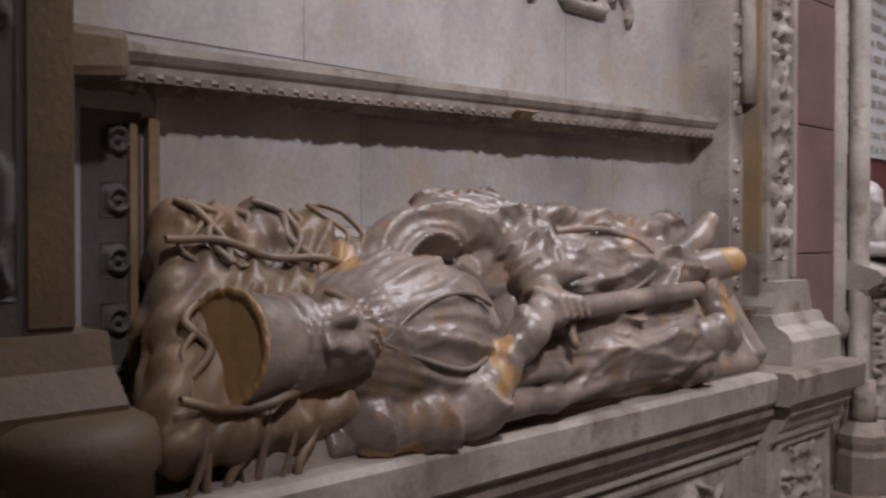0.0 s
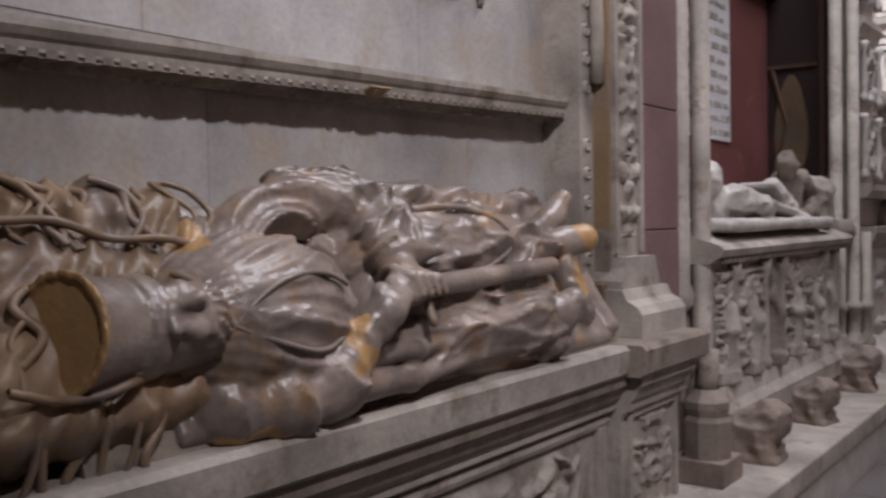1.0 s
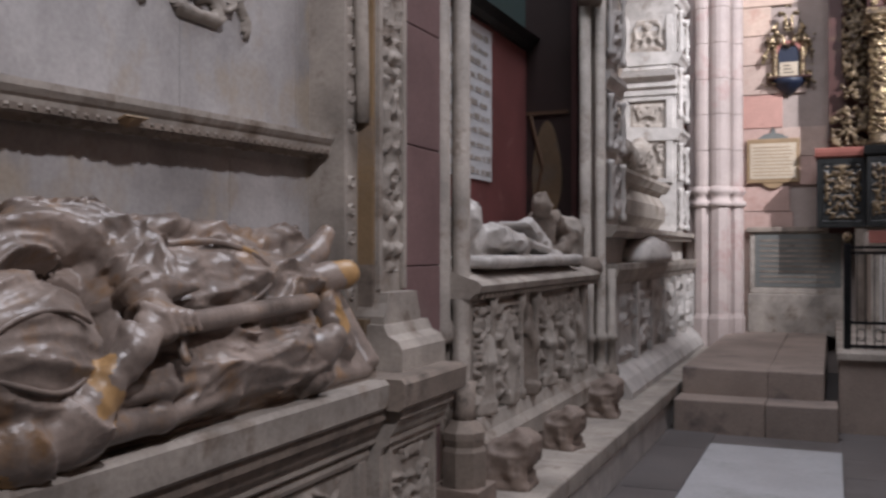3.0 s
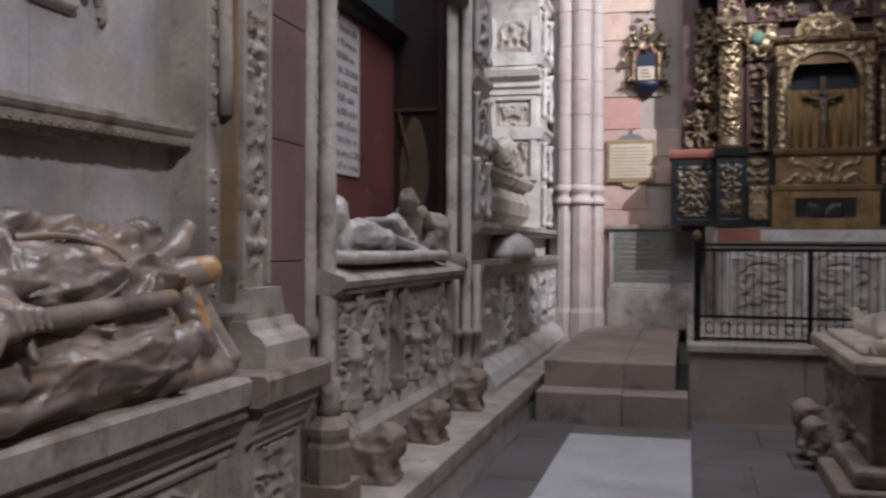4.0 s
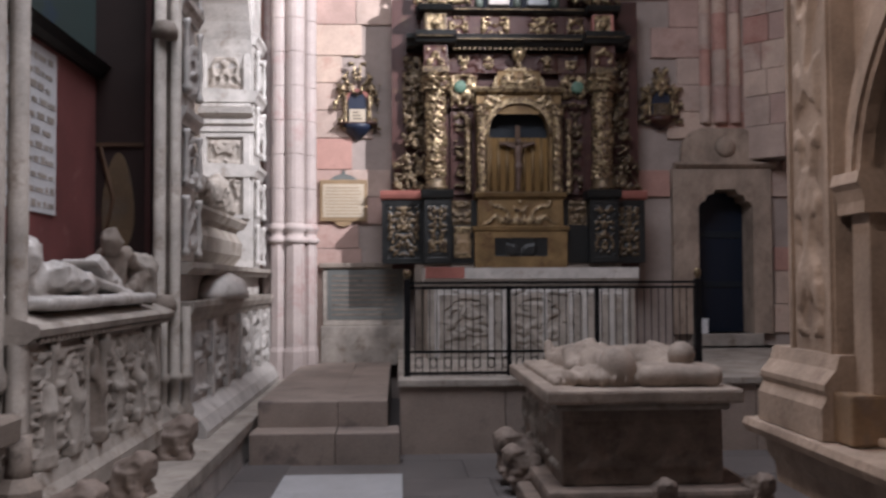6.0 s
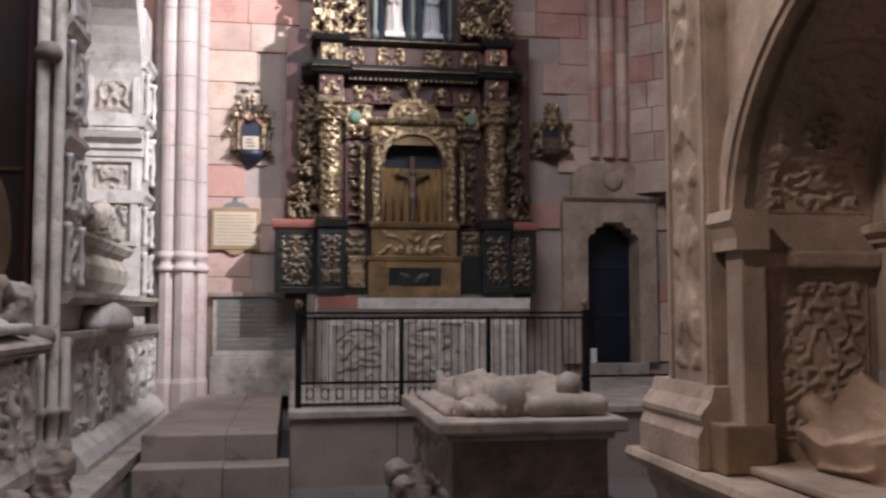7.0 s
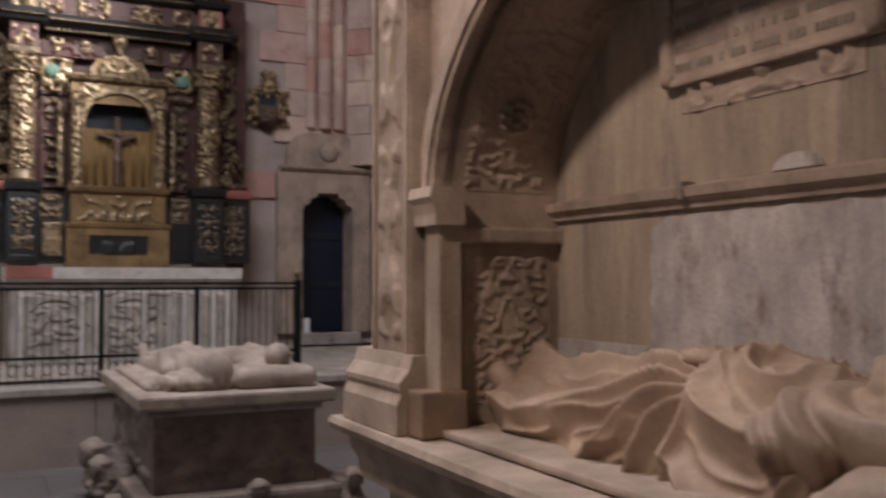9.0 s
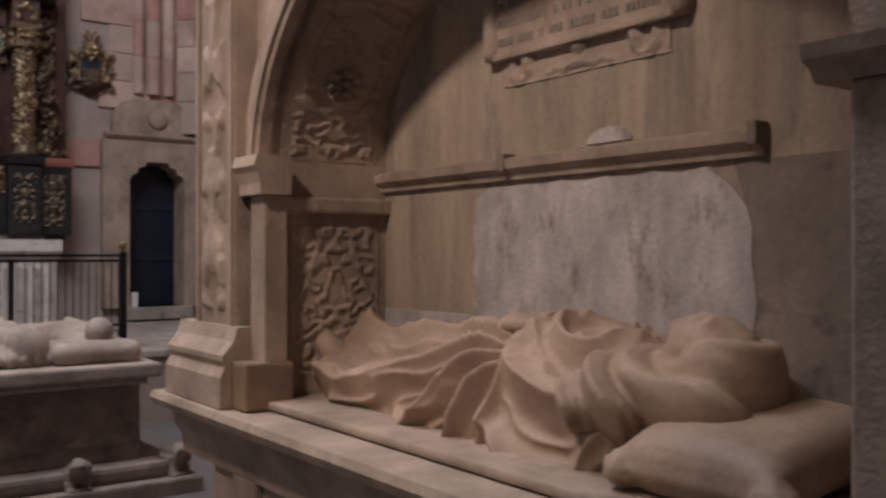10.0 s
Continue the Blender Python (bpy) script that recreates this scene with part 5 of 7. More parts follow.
for x in (0.505, 2.52):
    part("cornice_break", cornice(RY - 0.06, 4.262, ((0, 0), (0.05, 0.02), (0.08, 0.06), (0.12, 0.09), (0.13, 0.142), (0.10, 0.152)), x - 0.24, x + 0.24), GREENBLK, ret)
for k in range(26):
    part("dentil", box((0.72 + k * 0.062, RY + 0.06, 4.235), (0.752 + k * 0.062, RY + 0.14, 4.262)), GOLD_WORN, ret)
# attic strip and upper storey
part("attic", box((0.34, RY + 0.10, 4.42), (2.70, RY + 0.32, 4.66)), MAROON, ret)
for k, (x0, x1, m) in enumerate(((0.36, 0.62, GOLD), (0.66, 0.92, GOLD), (1.05, 1.42, GOLD), (1.62, 2.0, GOLD), (2.08, 2.34, GOLD))):
    facing("attic_ornament", x0, x1, 4.43, 4.65, RY + 0.098, arabesque(7, 5, 0.045, 105 + k, True, 0.42), m, ret, ground=MAROON)
part("rose_block", box((2.40, RY - 0.02, 4.43), (2.66, RY + 0.2, 4.65), bevel=0.01), ROSE, ret)
part("end_block", box((0.38, RY - 0.02, 4.43), (0.64, RY + 0.09, 4.65), bevel=0.01), GOLD_WORN, ret)
part("attic_cornice", cornice(RY + 0.10, 4.66, ((0, 0), (0.06, 0.02), (0.10, 0.07), (0.08, 0.08)), 0.28, 2.74), GREENBLK, ret)
for x in (0.50, 2.53):
    part("attic_break", cornice(RY - 0.02, 4.662, ((0, 0), (0.05, 0.02), (0.09, 0.07), (0.07, 0.082)), x - 0.2, x + 0.2), GREENBLK, ret)
for k, (x0, x1) in enumerate(((0.22, 0.98), (2.04, 2.82))):
    facing("upper_scroll", x0, x1, 4.76, 5.9, RY + 0.16, arabesque(12, 18, 0.06, 112 + k, False, 0.38), GOLD, ret, ground="pierced")
for x in (1.04, 1.50, 1.97):
    part("upper_colonnette", lathe([(0.05, 4.76), (0.05, 4.84), (0.025, 4.9), (0.04, 5.2), (0.03, 5.6), (0.05, 5.8)], (x, RY + 0.12, 0), 12), mat("pale_green_paint", (0.10, 0.12, 0.10), 0.7, 0.5), ret, smooth=True)
part("upper_niche", box((1.08, RY + 0.26, 4.76), (1.94, RY + 0.30, 6.0)), BLUE, ret)


def robed(P, h, seed):
    b = capsule(P, (0, 0, 0.06), (0, 0, h * 0.72), 0.13 * h, 0.09 * h)
    b = melt(b, capsule(P, (0, 0, h * 0.74), (0, 0, h * 0.8), 0.05 * h), 0.03)
    b = melt(b, blob(P, (0, 0, h * 0.9), (0.062 * h, 0.066 * h, 0.08 * h)), 0.02)
    for s in (-1, 1):
        b = melt(b, capsule(P, (s * 0.11 * h, 0, h * 0.72), (s * 0.05 * h, -0.12 * h, h * 0.52), 0.04 * h, 0.03 * h), 0.03)
    b = b - 0.018 * ridge(P, 20, 20, 4, seed)
    return melt(b, slabf(P, (0, 0, 0.03), (0.15 * h, 0.14 * h, 0.035), 0.01), 0.01)


for k, (x, m, lab) in enumerate(((1.27, mat("pale_paint", (0.5, 0.45, 0.42), 0.6, 0.5), "small pale painted saint figure on the retable"), (1.74, mat("grey_paint", (0.36, 0.38, 0.40), 0.6, 0.5, stain=(0.4, 0.06, 0.05), stain_at=0.62), "small painted saint figure with red sash on the retable"))):
    ob = sculpt("saint_statue", lambda P: robed(P, 0.85, 30 + k), (-0.2, -0.2, -0.01), (0.2, 0.2, 0.95), 0.014, m)
    ob.location = (x, RY + 0.10, 4.76)
    tagged(ob, lab, "statue", "saint figures on the retable")
for k, (y, h, m) in enumerate(((3.60, 0.44, STONE), (3.94, 0.45, STONE), (4.27, 0.47, STONE_DARK), (4.60, 0.44, STONE), (4.98, 0.43, STONE), (5.30, 0.42, STONE))):
    ob = sculpt("standing_figure", lambda P: robed(P, h, 44 + k), (-0.12, -0.12, -0.01), (0.12, 0.12, 0.54), 0.011, m, None, sarc)
    ob.matrix_local = Matrix.Translation((-1.458, y, 0.665)) @ Matrix.Rotation(radians(90 + 25 * ((k % 3) - 1)), 4, "Z")
# carved side of the arched niche, turned to the chapel's entrance
RV = 9.444
for k, (z0, z1) in enumerate(((2.16, 2.96), (3.34, 3.86), (4.05, 4.50))):
    facing("reveal_panel", -1.95, -1.58, z0, z1, RV, arabesque(5, 5 * (z1 - z0) / 0.37, 0.03, 61 + k, True, 0.42, border=0.08), STONE, arch3, "carved panel with a jar of foliage", 0.011)
    for a, b in ((-2.02, -1.96), (-1.57, -1.50)):
        part("reveal_stile", box((a, RV - 0.035, z0 - 0.05), (b, RV + 0.004, z1 + 0.05), bevel=0.006), MARBLE, arch3)
    for z in (z0 - 0.05, z1 + 0.01):
        part("reveal_rail", box((-1.958, RV - 0.032, z), (-1.572, RV + 0.004, z + 0.04), bevel=0.006), MARBLE, arch3)
part("reveal_entablature", cornice(RV, 3.03, ((0.03, 0), (0.03, 0.06), (0.06, 0.08), (0.06, 0.14), (0.12, 0.18), (0.14, 0.23), (0.10, 0.24)), -2.02, -1.46), MARBLE, arch3)
# central tabernacle niche
nx0, nx1, nc = 1.15, 1.88, 1.515
part("tabernacle_base", box((0.96, RY - 0.02, 0.62), (2.07, RY + 0.3, 2.06), bevel=0.008), GOLD_FLAT, ret, "matt gold base")
facing("base_ornament", 1.2, 1.83, 1.74, 1.96, RY - 0.022, arabesque(5, 2, 0.03, 120, True, 0.5), GREENBLK, ret)
facing("base_ornament", 1.03, 2.0, 2.1, 2.42, RY + 0.0, arabesque(7, 2.4, 0.03, 121), GOLD, ret, ground=GOLD_FLAT)
part("base_ledge", cornice(RY, 2.03, ((0, 0), (0.04, 0.02), (0.05, 0.06), (0.02, 0.07)), 0.94, 2.09), GOLD_FLAT, ret)
part("base_block", box((1.0, RY + 0.005, 2.10), (2.03, RY + 0.3, 2.44), bevel=0.006), GOLD_FLAT, ret)
part("niche_sill", cornice(RY, 2.43, ((0, 0), (0.04, 0.02), (0.06, 0.06), (0.03, 0.08)), 0.97, 2.06), GOLD_FLAT, ret)
arc = [(nc + 0.365 * math.cos(a), 3.22 + 0.37 * math.sin(a)) for a in np.linspace(0, math.pi, 21)]
front = [(2.03, 2.5), (2.03, 3.72), (1.0, 3.72), (1.0, 2.5), (nx0, 2.5)] + arc[::-1] + [(nx1, 2.5)]
part("niche_front", prism(front, "y", RY + 0.10, RY + 0.28), GOLD_FLAT, ret, "gold arched niche front")
ring = [(nc + 0.44 * math.cos(a), 3.22 + 0.44 * math.sin(a)) for a in np.linspace(0, math.pi, 21)] + arc[::-1]
part("arch_moulding", prism(ring, "y", RY + 0.06, RY + 0.12), GOLD, ret)
part("niche_back", box((nx0 - 0.05, RY + 0.285, 2.5), (nx1 + 0.05, RY + 0.30, 3.2)), mat("gold_cloth", (0.26, 0.15, 0.045), 0.6, 0.5, 8, 0.2, metal=0.2, streak=0.7), ret, "gold cloth niche back")
part("niche_dark", box((nx0 - 0.05, RY + 0.284, 3.2), (nx1 + 0.05, RY + 0.299, 3.66)), BLACK, ret, "dark top of the niche")
for k in range(7):
    x = nx0 + 0.03 + k * 0.105
    part("drape_fold", lathe([(0.018, 2.52), (0.022, 2.8), (0.018, 3.2)], (x, RY + 0.28, 0), 8), GOLD_FLAT, ret, smooth=True)
for k, x in enumerate((1.06, 1.97)):
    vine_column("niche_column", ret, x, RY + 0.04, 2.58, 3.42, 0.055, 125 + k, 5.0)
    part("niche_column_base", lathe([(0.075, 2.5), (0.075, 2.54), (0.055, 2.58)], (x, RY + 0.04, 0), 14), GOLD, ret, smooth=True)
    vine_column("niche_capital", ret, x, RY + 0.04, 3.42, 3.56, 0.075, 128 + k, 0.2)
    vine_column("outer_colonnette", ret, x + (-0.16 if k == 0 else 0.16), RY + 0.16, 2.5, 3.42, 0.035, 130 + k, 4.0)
facing("spandrel_ornament", 1.02, 2.01, 3.46, 3.70, RY + 0.098, lambda S, T: arabesque(8, 2.2, 0.03, 133)(S, T) * (np.hypot((S - 0.5) * 0.99, T * 0.24 + 0.24) > 0.44), GOLD, ret, ground=GOLD_FLAT)
part("niche_cornice", cornice(RY + 0.08, 3.70, ((0, 0), (0.04, 0.02), (0.06, 0.06), (0.05, 0.08)), 0.98, 2.05), GOLD, ret)
fan = [(nc + 0.32 * math.cos(a), 3.79 + 0.24 * math.sin(a)) for a in np.linspace(0, math.pi, 17)]
part("pediment", prism(fan, "y", RY + 0.08, RY + 0.2), GOLD, ret)
facing("pediment_ornament", nc - 0.26, nc + 0.26, 3.80, 3.98, RY + 0.078, lambda S, T: arabesque(5, 2, 0.04, 135)(S, T) * (np.hypot(S * 2 - 1, T) < 0.98), GOLD, ret, ground=GOLD_FLAT)
part("finial", lathe([(0.03, 4.02), (0.05, 4.05), (0.02, 4.08), (0.07, 4.14), (0.09, 4.20), (0.05, 4.26), (0.001, 4.28)], (nc, RY + 0.10, 0), 14), GOLD, ret, smooth=True)
# gilded lines on the cornices, and small ornaments between them
for z, y, x0, x1 in ((4.345, RY - 0.012, 0.76, 2.27), (4.71, RY + 0.012, 0.72, 2.31), (4.415, RY + 0.085, 0.66, 2.38), (2.50, RY - 0.035, 0.97, 2.06)):
    part("gilt_fillet", box((x0, y - 0.012, z - 0.009), (x1, y + 0.02, z + 0.009), bevel=0.004), GOLD_WORN, ret)
for x in (0.505, 2.52):
    part("gilt_fillet", box((x - 0.22, RY - 0.172, 4.335), (x + 0.22, RY - 0.15, 4.350), bevel=0.004), GOLD_WORN, ret)
    facing("pedestal_mask", x - 0.10, x + 0.10, 4.44, 4.64, RY - 0.022, arabesque(3, 3, 0.05, 151, True, 0.40), GOLD, ret)
for k, x in enumerate((0.86, 1.16, 1.87, 2.17)):
    facing("frieze_ornament", x - 0.07, x + 0.07, 4.01, 4.20, RY + 0.198, arabesque(3, 4, 0.045, 155 + k, True, 0.38), GOLD, ret, ground="pierced")
for k, (x0, x1) in enumerate(((0.70, 0.93), (2.10, 2.33))):
    facing("lower_panel", x0, x1, 2.12, 2.42, RY + 0.095, arabesque(5, 6, 0.03, 158 + k, True, 0.40), GOLD_WORN, ret)
    facing("panel_vine", x0 + 0.04, x1 - 0.02, 2.56, 3.52, RY + 0.24, arabesque(3, 14, 0.04, 161 + k, True, 0.50), GOLD_WORN, ret, ground="pierced")
# small tabernacle beside the base
part("side_tabernacle", box((0.72, RY + 0.08, 1.72), (0.93, RY + 0.28, 2.10), bevel=0.01), GOLD, ret)
facing("side_tabernacle_door", 0.75, 0.90, 1.78, 2.02, RY + 0.078, arabesque(2, 2.5, 0.02, 137), OCHRE, ret)
cr = thing("crucifix", (nc, RY + 0.22, 2.5), "dark wooden crucifix with a pale carved figure in the niche", "crucifix")
part("upright", box((-0.03, 0.0, 0.02), (0.03, 0.03, 0.84), bevel=0.004), BROWN, cr)
part("crossbar", box((-0.22, 0.0, 0.60), (0.22, 0.028, 0.645), bevel=0.004), BROWN, cr)


def figure(P):
    b = capsule(P, (0, -0.04, 0.34), (0, -0.04, 0.54), 0.036, 0.048)
    b = melt(b, capsule(P, (0, -0.03, 0.06), (0, -0.04, 0.34), 0.022, 0.038), 0.03)
    b = melt(b, blob(P, (0.012, -0.05, 0.63), (0.03, 0.034, 0.042)), 0.02)
    for s in (-1, 1):
        b = melt(b, capsule(P, (0, -0.03, 0.56), (s * 0.19, -0.02, 0.62), 0.022, 0.013), 0.02)
    return melt(b, blob(P, (0, -0.045, 0.33), (0.05, 0.042, 0.05)), 0.02)


sculpt("figure", figure, (-0.3, -0.13, 0.04), (0.3, 0.03, 0.84), 0.012, mat("pale_flesh_paint", (0.17, 0.115, 0.09), 0.7, 0.5), None, cr)

# ---- altar and its railing ----
AY = 9.35
alt = thing("stone_altar", (0, 0, 0), "grey carved stone altar with arched reliefs on the front", "altar")
part("body", box((0.36, AY + 0.06, 0.62), (2.57, 10.6, 1.40)), STONE, alt)
part("mensa", prism([(10.6, 1.40), (AY + 0.04, 1.40), (AY + 0.02, 1.44), (AY - 0.02, 1.47), (AY - 0.02, 1.585), (10.6, 1.59)], "x", 0.33, 2.60), MARBLE, alt, "pale stone altar top")
part("cloth", box((0.335, AY - 0.026, 1.475), (0.75, AY + 0.3, 1.595), bevel=0.004), ROSE, alt, "rose cloth on the altar top")
for k, x in enumerate((0.78, 1.52)):
    xs = np.linspace(0, math.pi, 17)
    w = 0.32
    outer = [(x + w * math.cos(a), 1.02 + 0.30 * math.sin(a)) for a in xs]
    innr = [(x + (w - 0.05) * math.cos(a), 1.02 + 0.25 * math.sin(a)) for a in xs]
    part("arch", prism(outer + innr[::-1], "y", AY + 0.042, AY + 0.07), STONE, alt)
    facing("arch_relief", x - 0.26, x + 0.26, 0.66, 1.24, AY + 0.058, arabesque(8, 9, 0.022, 140 + k, False, 0.42), STONE, alt)
for k in range(15):
    x = 0.46 + k * 0.143
    if not any(abs(x - c) < 0.30 for c in (0.78, 1.52)) or k % 4 == 0:
        part("front_pilaster", box((x - 0.025, AY + 0.025, 0.64), (x + 0.025, AY + 0.07, 1.32), bevel=0.008), MARBLE, alt)
facing("altar_frieze", 0.44, 2.5, 1.30, 1.39, AY + 0.058, arabesque(26, 1.5, 0.02, 145, False, 0.5), MARBLE, alt)
for k in range(3):
    part("side_panel", box((2.02 + k * 0.16, AY + 0.03, 0.68), (2.14 + k * 0.16, AY + 0.07, 1.26), bevel=0.01), STONE, alt)

rail = thing("iron_railing", (0, 0, 0), "black wrought iron altar railing with brass knobs", "railing")
GY = 7.72
GX0, GX1 = 0.13, 2.76
for x in (GX0, 2.70):
    part("post", box((x - 0.028, GY - 0.028, 0.62), (x + 0.028, GY + 0.028, 1.46), bevel=0.004), IRON, rail)
    part("knob", lathe([(0.012, 1.46), (0.02, 1.48), (0.034, 1.505), (0.034, 1.525), (0.018, 1.55), (0.001, 1.555)], (x, GY, 0), 14), GOLD, rail, "brass knob", True)
for z in (0.645, 0.83, 1.385, 1.43):
    part("rail", box((GX0, GY - 0.014, z - 0.011), (2.70, GY + 0.014, z + 0.011)), IRON, rail)
for k in range(40):
    x = GX0 + 0.07 + k * 0.0632
    part("bar", box((x - 0.0038, GY - 0.0038, 0.62), (x + 0.0038, GY + 0.0038, 1.40)), IRON, rail)
    if k % 2 == 0:
        pts = [(x + 0.0316 + 0.03 * math.cos(a), GY, 0.735 + 0.05 * math.sin(a)) for a in np.linspace(0, 2 * math.pi, 11)]
        part("scroll", tube(pts, 0.005, n=5), IRON, rail)
for x in (1.02, 1.80):
    part("inner_post", box((x - 0.02, GY - 0.02, 0.62), (x + 0.02, GY + 0.02, 1.40), bevel=0.003), IRON, rail)

# ---- wall things beside the retable ----
WY = BACK


def cartouche(name, cx, z0, z1, w, seed, label):
    t = thing(name, (cx, WY, z0), label, "reliquary", "gilded wall cartouches")
    h = z1 - z0
    part("shrine", box((-0.17, -0.06, h * 0.20), (0.17, 0.02, h * 0.60), bevel=0.012), GOLD_FLAT, t)
    facing("crown", -w * 0.46, w * 0.46, h * 0.52, h * 1.02, -0.062, lambda S, T: arabesque(7, 6, 0.07, seed, cut=0.34, border=0.0)(S, T) * (np.abs(S - 0.5) < 0.5 - 0.42 * T + 0.05 * np.sin(T * 17)), GOLD, t, ground="pierced")
    for s in (-1, 1):
        facing("side_scroll", s * w * 0.37 - 0.10, s * w * 0.37 + 0.10, h * 0.10, h * 0.68, -0.04, lambda S, T: arabesque(4, 9, 0.06, seed + 3, False, 0.36, border=0.0)(S, T) * (np.abs(S - 0.5) < 0.30 + 0.16 * np.sin(T * 13 + 1)), GOLD, t, ground="pierced")
        vine_column("colonnette", t, s * 0.15, -0.09, h * 0.20, h * 0.52, 0.022, seed + 5 + s, 3.0)
    arc = [(0.115 * math.cos(a), h * 0.47 + 0.11 * math.sin(a)) for a in np.linspace(0, math.pi, 13)]
    part("blue_field", prism(arc + [(-0.115, h * 0.2), (0.115, h * 0.2)], "y", -0.068, -0.05), BLUE, t)
    ring = [(0.15 * math.cos(a), h * 0.47 + 0.145 * math.sin(a)) for a in np.linspace(0, math.pi, 13)]
    part("arch", prism(ring + arc[::-1], "y", -0.085, -0.05), ROSE if seed < 160 else GOLD_WORN, t)
    part("plate", box((-0.10, -0.10, h * 0.2), (0.10, -0.069, h * 0.2 + 0.17), bevel=0.006), CREAM if seed < 160 else GOLD_WORN, t)
    for k in range(3):
        part("plate_mark", box((-0.06, -0.104, h * 0.2 + 0.04 + k * 0.04), (0.06 - 0.02 * k, -0.099, h * 0.2 + 0.055 + k * 0.04)), INK, t)
    part("shelf", cornice(-0.02, h * 0.16, ((0, 0), (0.10, 0.015), (0.12, 0.03), (0.12, 0.045)), -w * 0.42, w * 0.42), MAROON, t)
    part("bracket", lathe([(0.01, 0), (0.10, h * 0.06), (0.16, h * 0.12), (0.20, h * 0.18)], (0, -0.0, 0), 14), BLUE if seed < 160 else MAROON, t, smooth=True)
    return t


cartouche("gilded_cartouche", -0.45, 3.22, 4.26, 0.58, 150, "gilded cartouche with a blue field and cream plate")
cartouche("gilded_cartouche", 3.39, 3.36, 4.16, 0.54, 165, "dim gilded cartouche with a dark blue field")
pl = thing("parchment_plaque", (0, 0, 0), "cream framed wall plaque with rows of writing", "plaque")
part("frame", box((-0.92, WY - 0.05, 2.20), (-0.33, WY + 0.005, 2.72), bevel=0.012), OCHRE, pl)
part("sheet", box((-0.88, WY - 0.056, 2.25), (-0.37, WY - 0.03, 2.665)), CREAM, pl)
for k in range(9):
    part("writing_bar", box((-0.85, WY - 0.0595, 2.285 + k * 0.041), (-0.40 - 0.02 * (k % 3), WY - 0.055, 2.293 + k * 0.041)), OCHRE, pl)
part("top_scroll", prism([(-0.80, 2.72), (-0.45, 2.72), (-0.52, 2.77), (-0.60, 2.79), (-0.625, 2.86), (-0.65, 2.79), (-0.73, 2.77)], "y", WY - 0.04, WY), SLATE, pl)
part("bottom_scroll", prism([(-0.75, 2.20), (-0.50, 2.20), (-0.56, 2.15), (-0.625, 2.135), (-0.69, 2.15)], "y", WY - 0.04, WY), OCHRE, pl)
tb = thing("slate_tablet", (0, 0, 0), "grey slate wall tablet with rows of worn lettering", "tablet")
part("frame", box((-0.88, WY - 0.10, 0.90), (0.16, WY + 0.005, 1.66), bevel=0.012), STONE, tb)
part("ledge", box((-0.92, WY - 0.14, 1.62), (0.17, WY + 0.004, 1.68), bevel=0.012), STONE_DARK, tb)
part("slate", box((-0.82, WY - 0.106, 0.98), (0.11, WY - 0.05, 1.60)), SLATE, tb)
for k in range(9):
    part("lettering_bar", box((-0.77, WY - 0.110, 1.03 + k * 0.06), (0.04 - 0.05 * (k % 2), WY - 0.105, 1.052 + k * 0.06)), STONE_DARK, tb)
part("lower_block", box((-0.90, WY - 0.16, 0.42), (0.16, WY + 0.004, 0.90), bevel=0.012), STONE, tb)

# door surround
dr = thing("door_surround", (0, 0, 0), "stone door surround with scalloped head and a crest above", "door", kind="structure")
head = [(DX1, 2.38), (DX1 - 0.04, 2.44), (DX1 - 0.09, 2.45), (DX1 - 0.11, 2.52), (DX1 - 0.19, 2.54), (DX1 - 0.22, 2.60), (DX0 + 0.22, 2.60), (DX0 + 0.19, 2.54), (DX0 + 0.11, 2.52), (DX0 + 0.09, 2.45), (DX0 + 0.04, 2.44), (DX0, 2.38)]
part("frame", prism([(DX1 + 0.24, DZ0), (DX1 + 0.24, 2.86), (DX0 - 0.33, 2.86), (DX0 - 0.33, DZ0), (DX0, DZ0)] + head[::-1] + [(DX1, DZ0)], "y", BACK - 0.07, BACK + 0.5), WARM, dr)
part("lintel", cornice(BACK - 0.06, 2.86, ((0, 0), (0.04, 0.02), (0.07, 0.05), (0.07, 0.08)), DX0 - 0.30, DX1 + 0.29), WARM, dr)
crest = [(DX0 - 0.22, 2.94), (DX1 + 0.12, 2.94), (DX1 + 0.10, 3.2), (DX1 + 0.0, 3.32), (DX1 - 0.12, 3.38), (DX0 + 0.05, 3.38), (DX0 - 0.10, 3.32), (DX0 - 0.20, 3.2)]
part("crest", prism(crest, "y", BACK - 0.07, BACK + 0.02), WARM, dr)
bm = lathe([(0.13, 0), (0.12, 0.03), (0.06, 0.045), (0.001, 0.05)], (DX0 + 0.35, BACK - 0.07, 3.14), 20, turn=Matrix.Rotation(radians(90), 3, "X"))
part("shield", bm, WARM, dr, smooth=True)
part("sill", box((DX0 - 0.1, BACK - 0.12, DZ0 - 0.16), (DX1 + 0.1, BACK + 0.4, DZ0), bevel=0.012), STONE, dr)
part("door_block", box((DX0 - 0.12, BACK - 0.5, 0.62), (DX1 + 0.6, BACK - 0.02, DZ0 - 0.17), bevel=0.015), STEP, dr)
# leaf and ledgers are added; the opening's darkness is put into their colour
dl = thing("dark_door", (0, 0, 0), "dark blue board added in the doorway for its unlit opening", "door")
part("leaf", box((DX0 + 0.005, BACK + 0.30, DZ0 + 0.005), (DX1 - 0.005, BACK + 0.34, 2.58)), mat("dark_opening_blue", (0.002, 0.008, 0.022), 0.7, 0.5, 3, 0.1), dl)
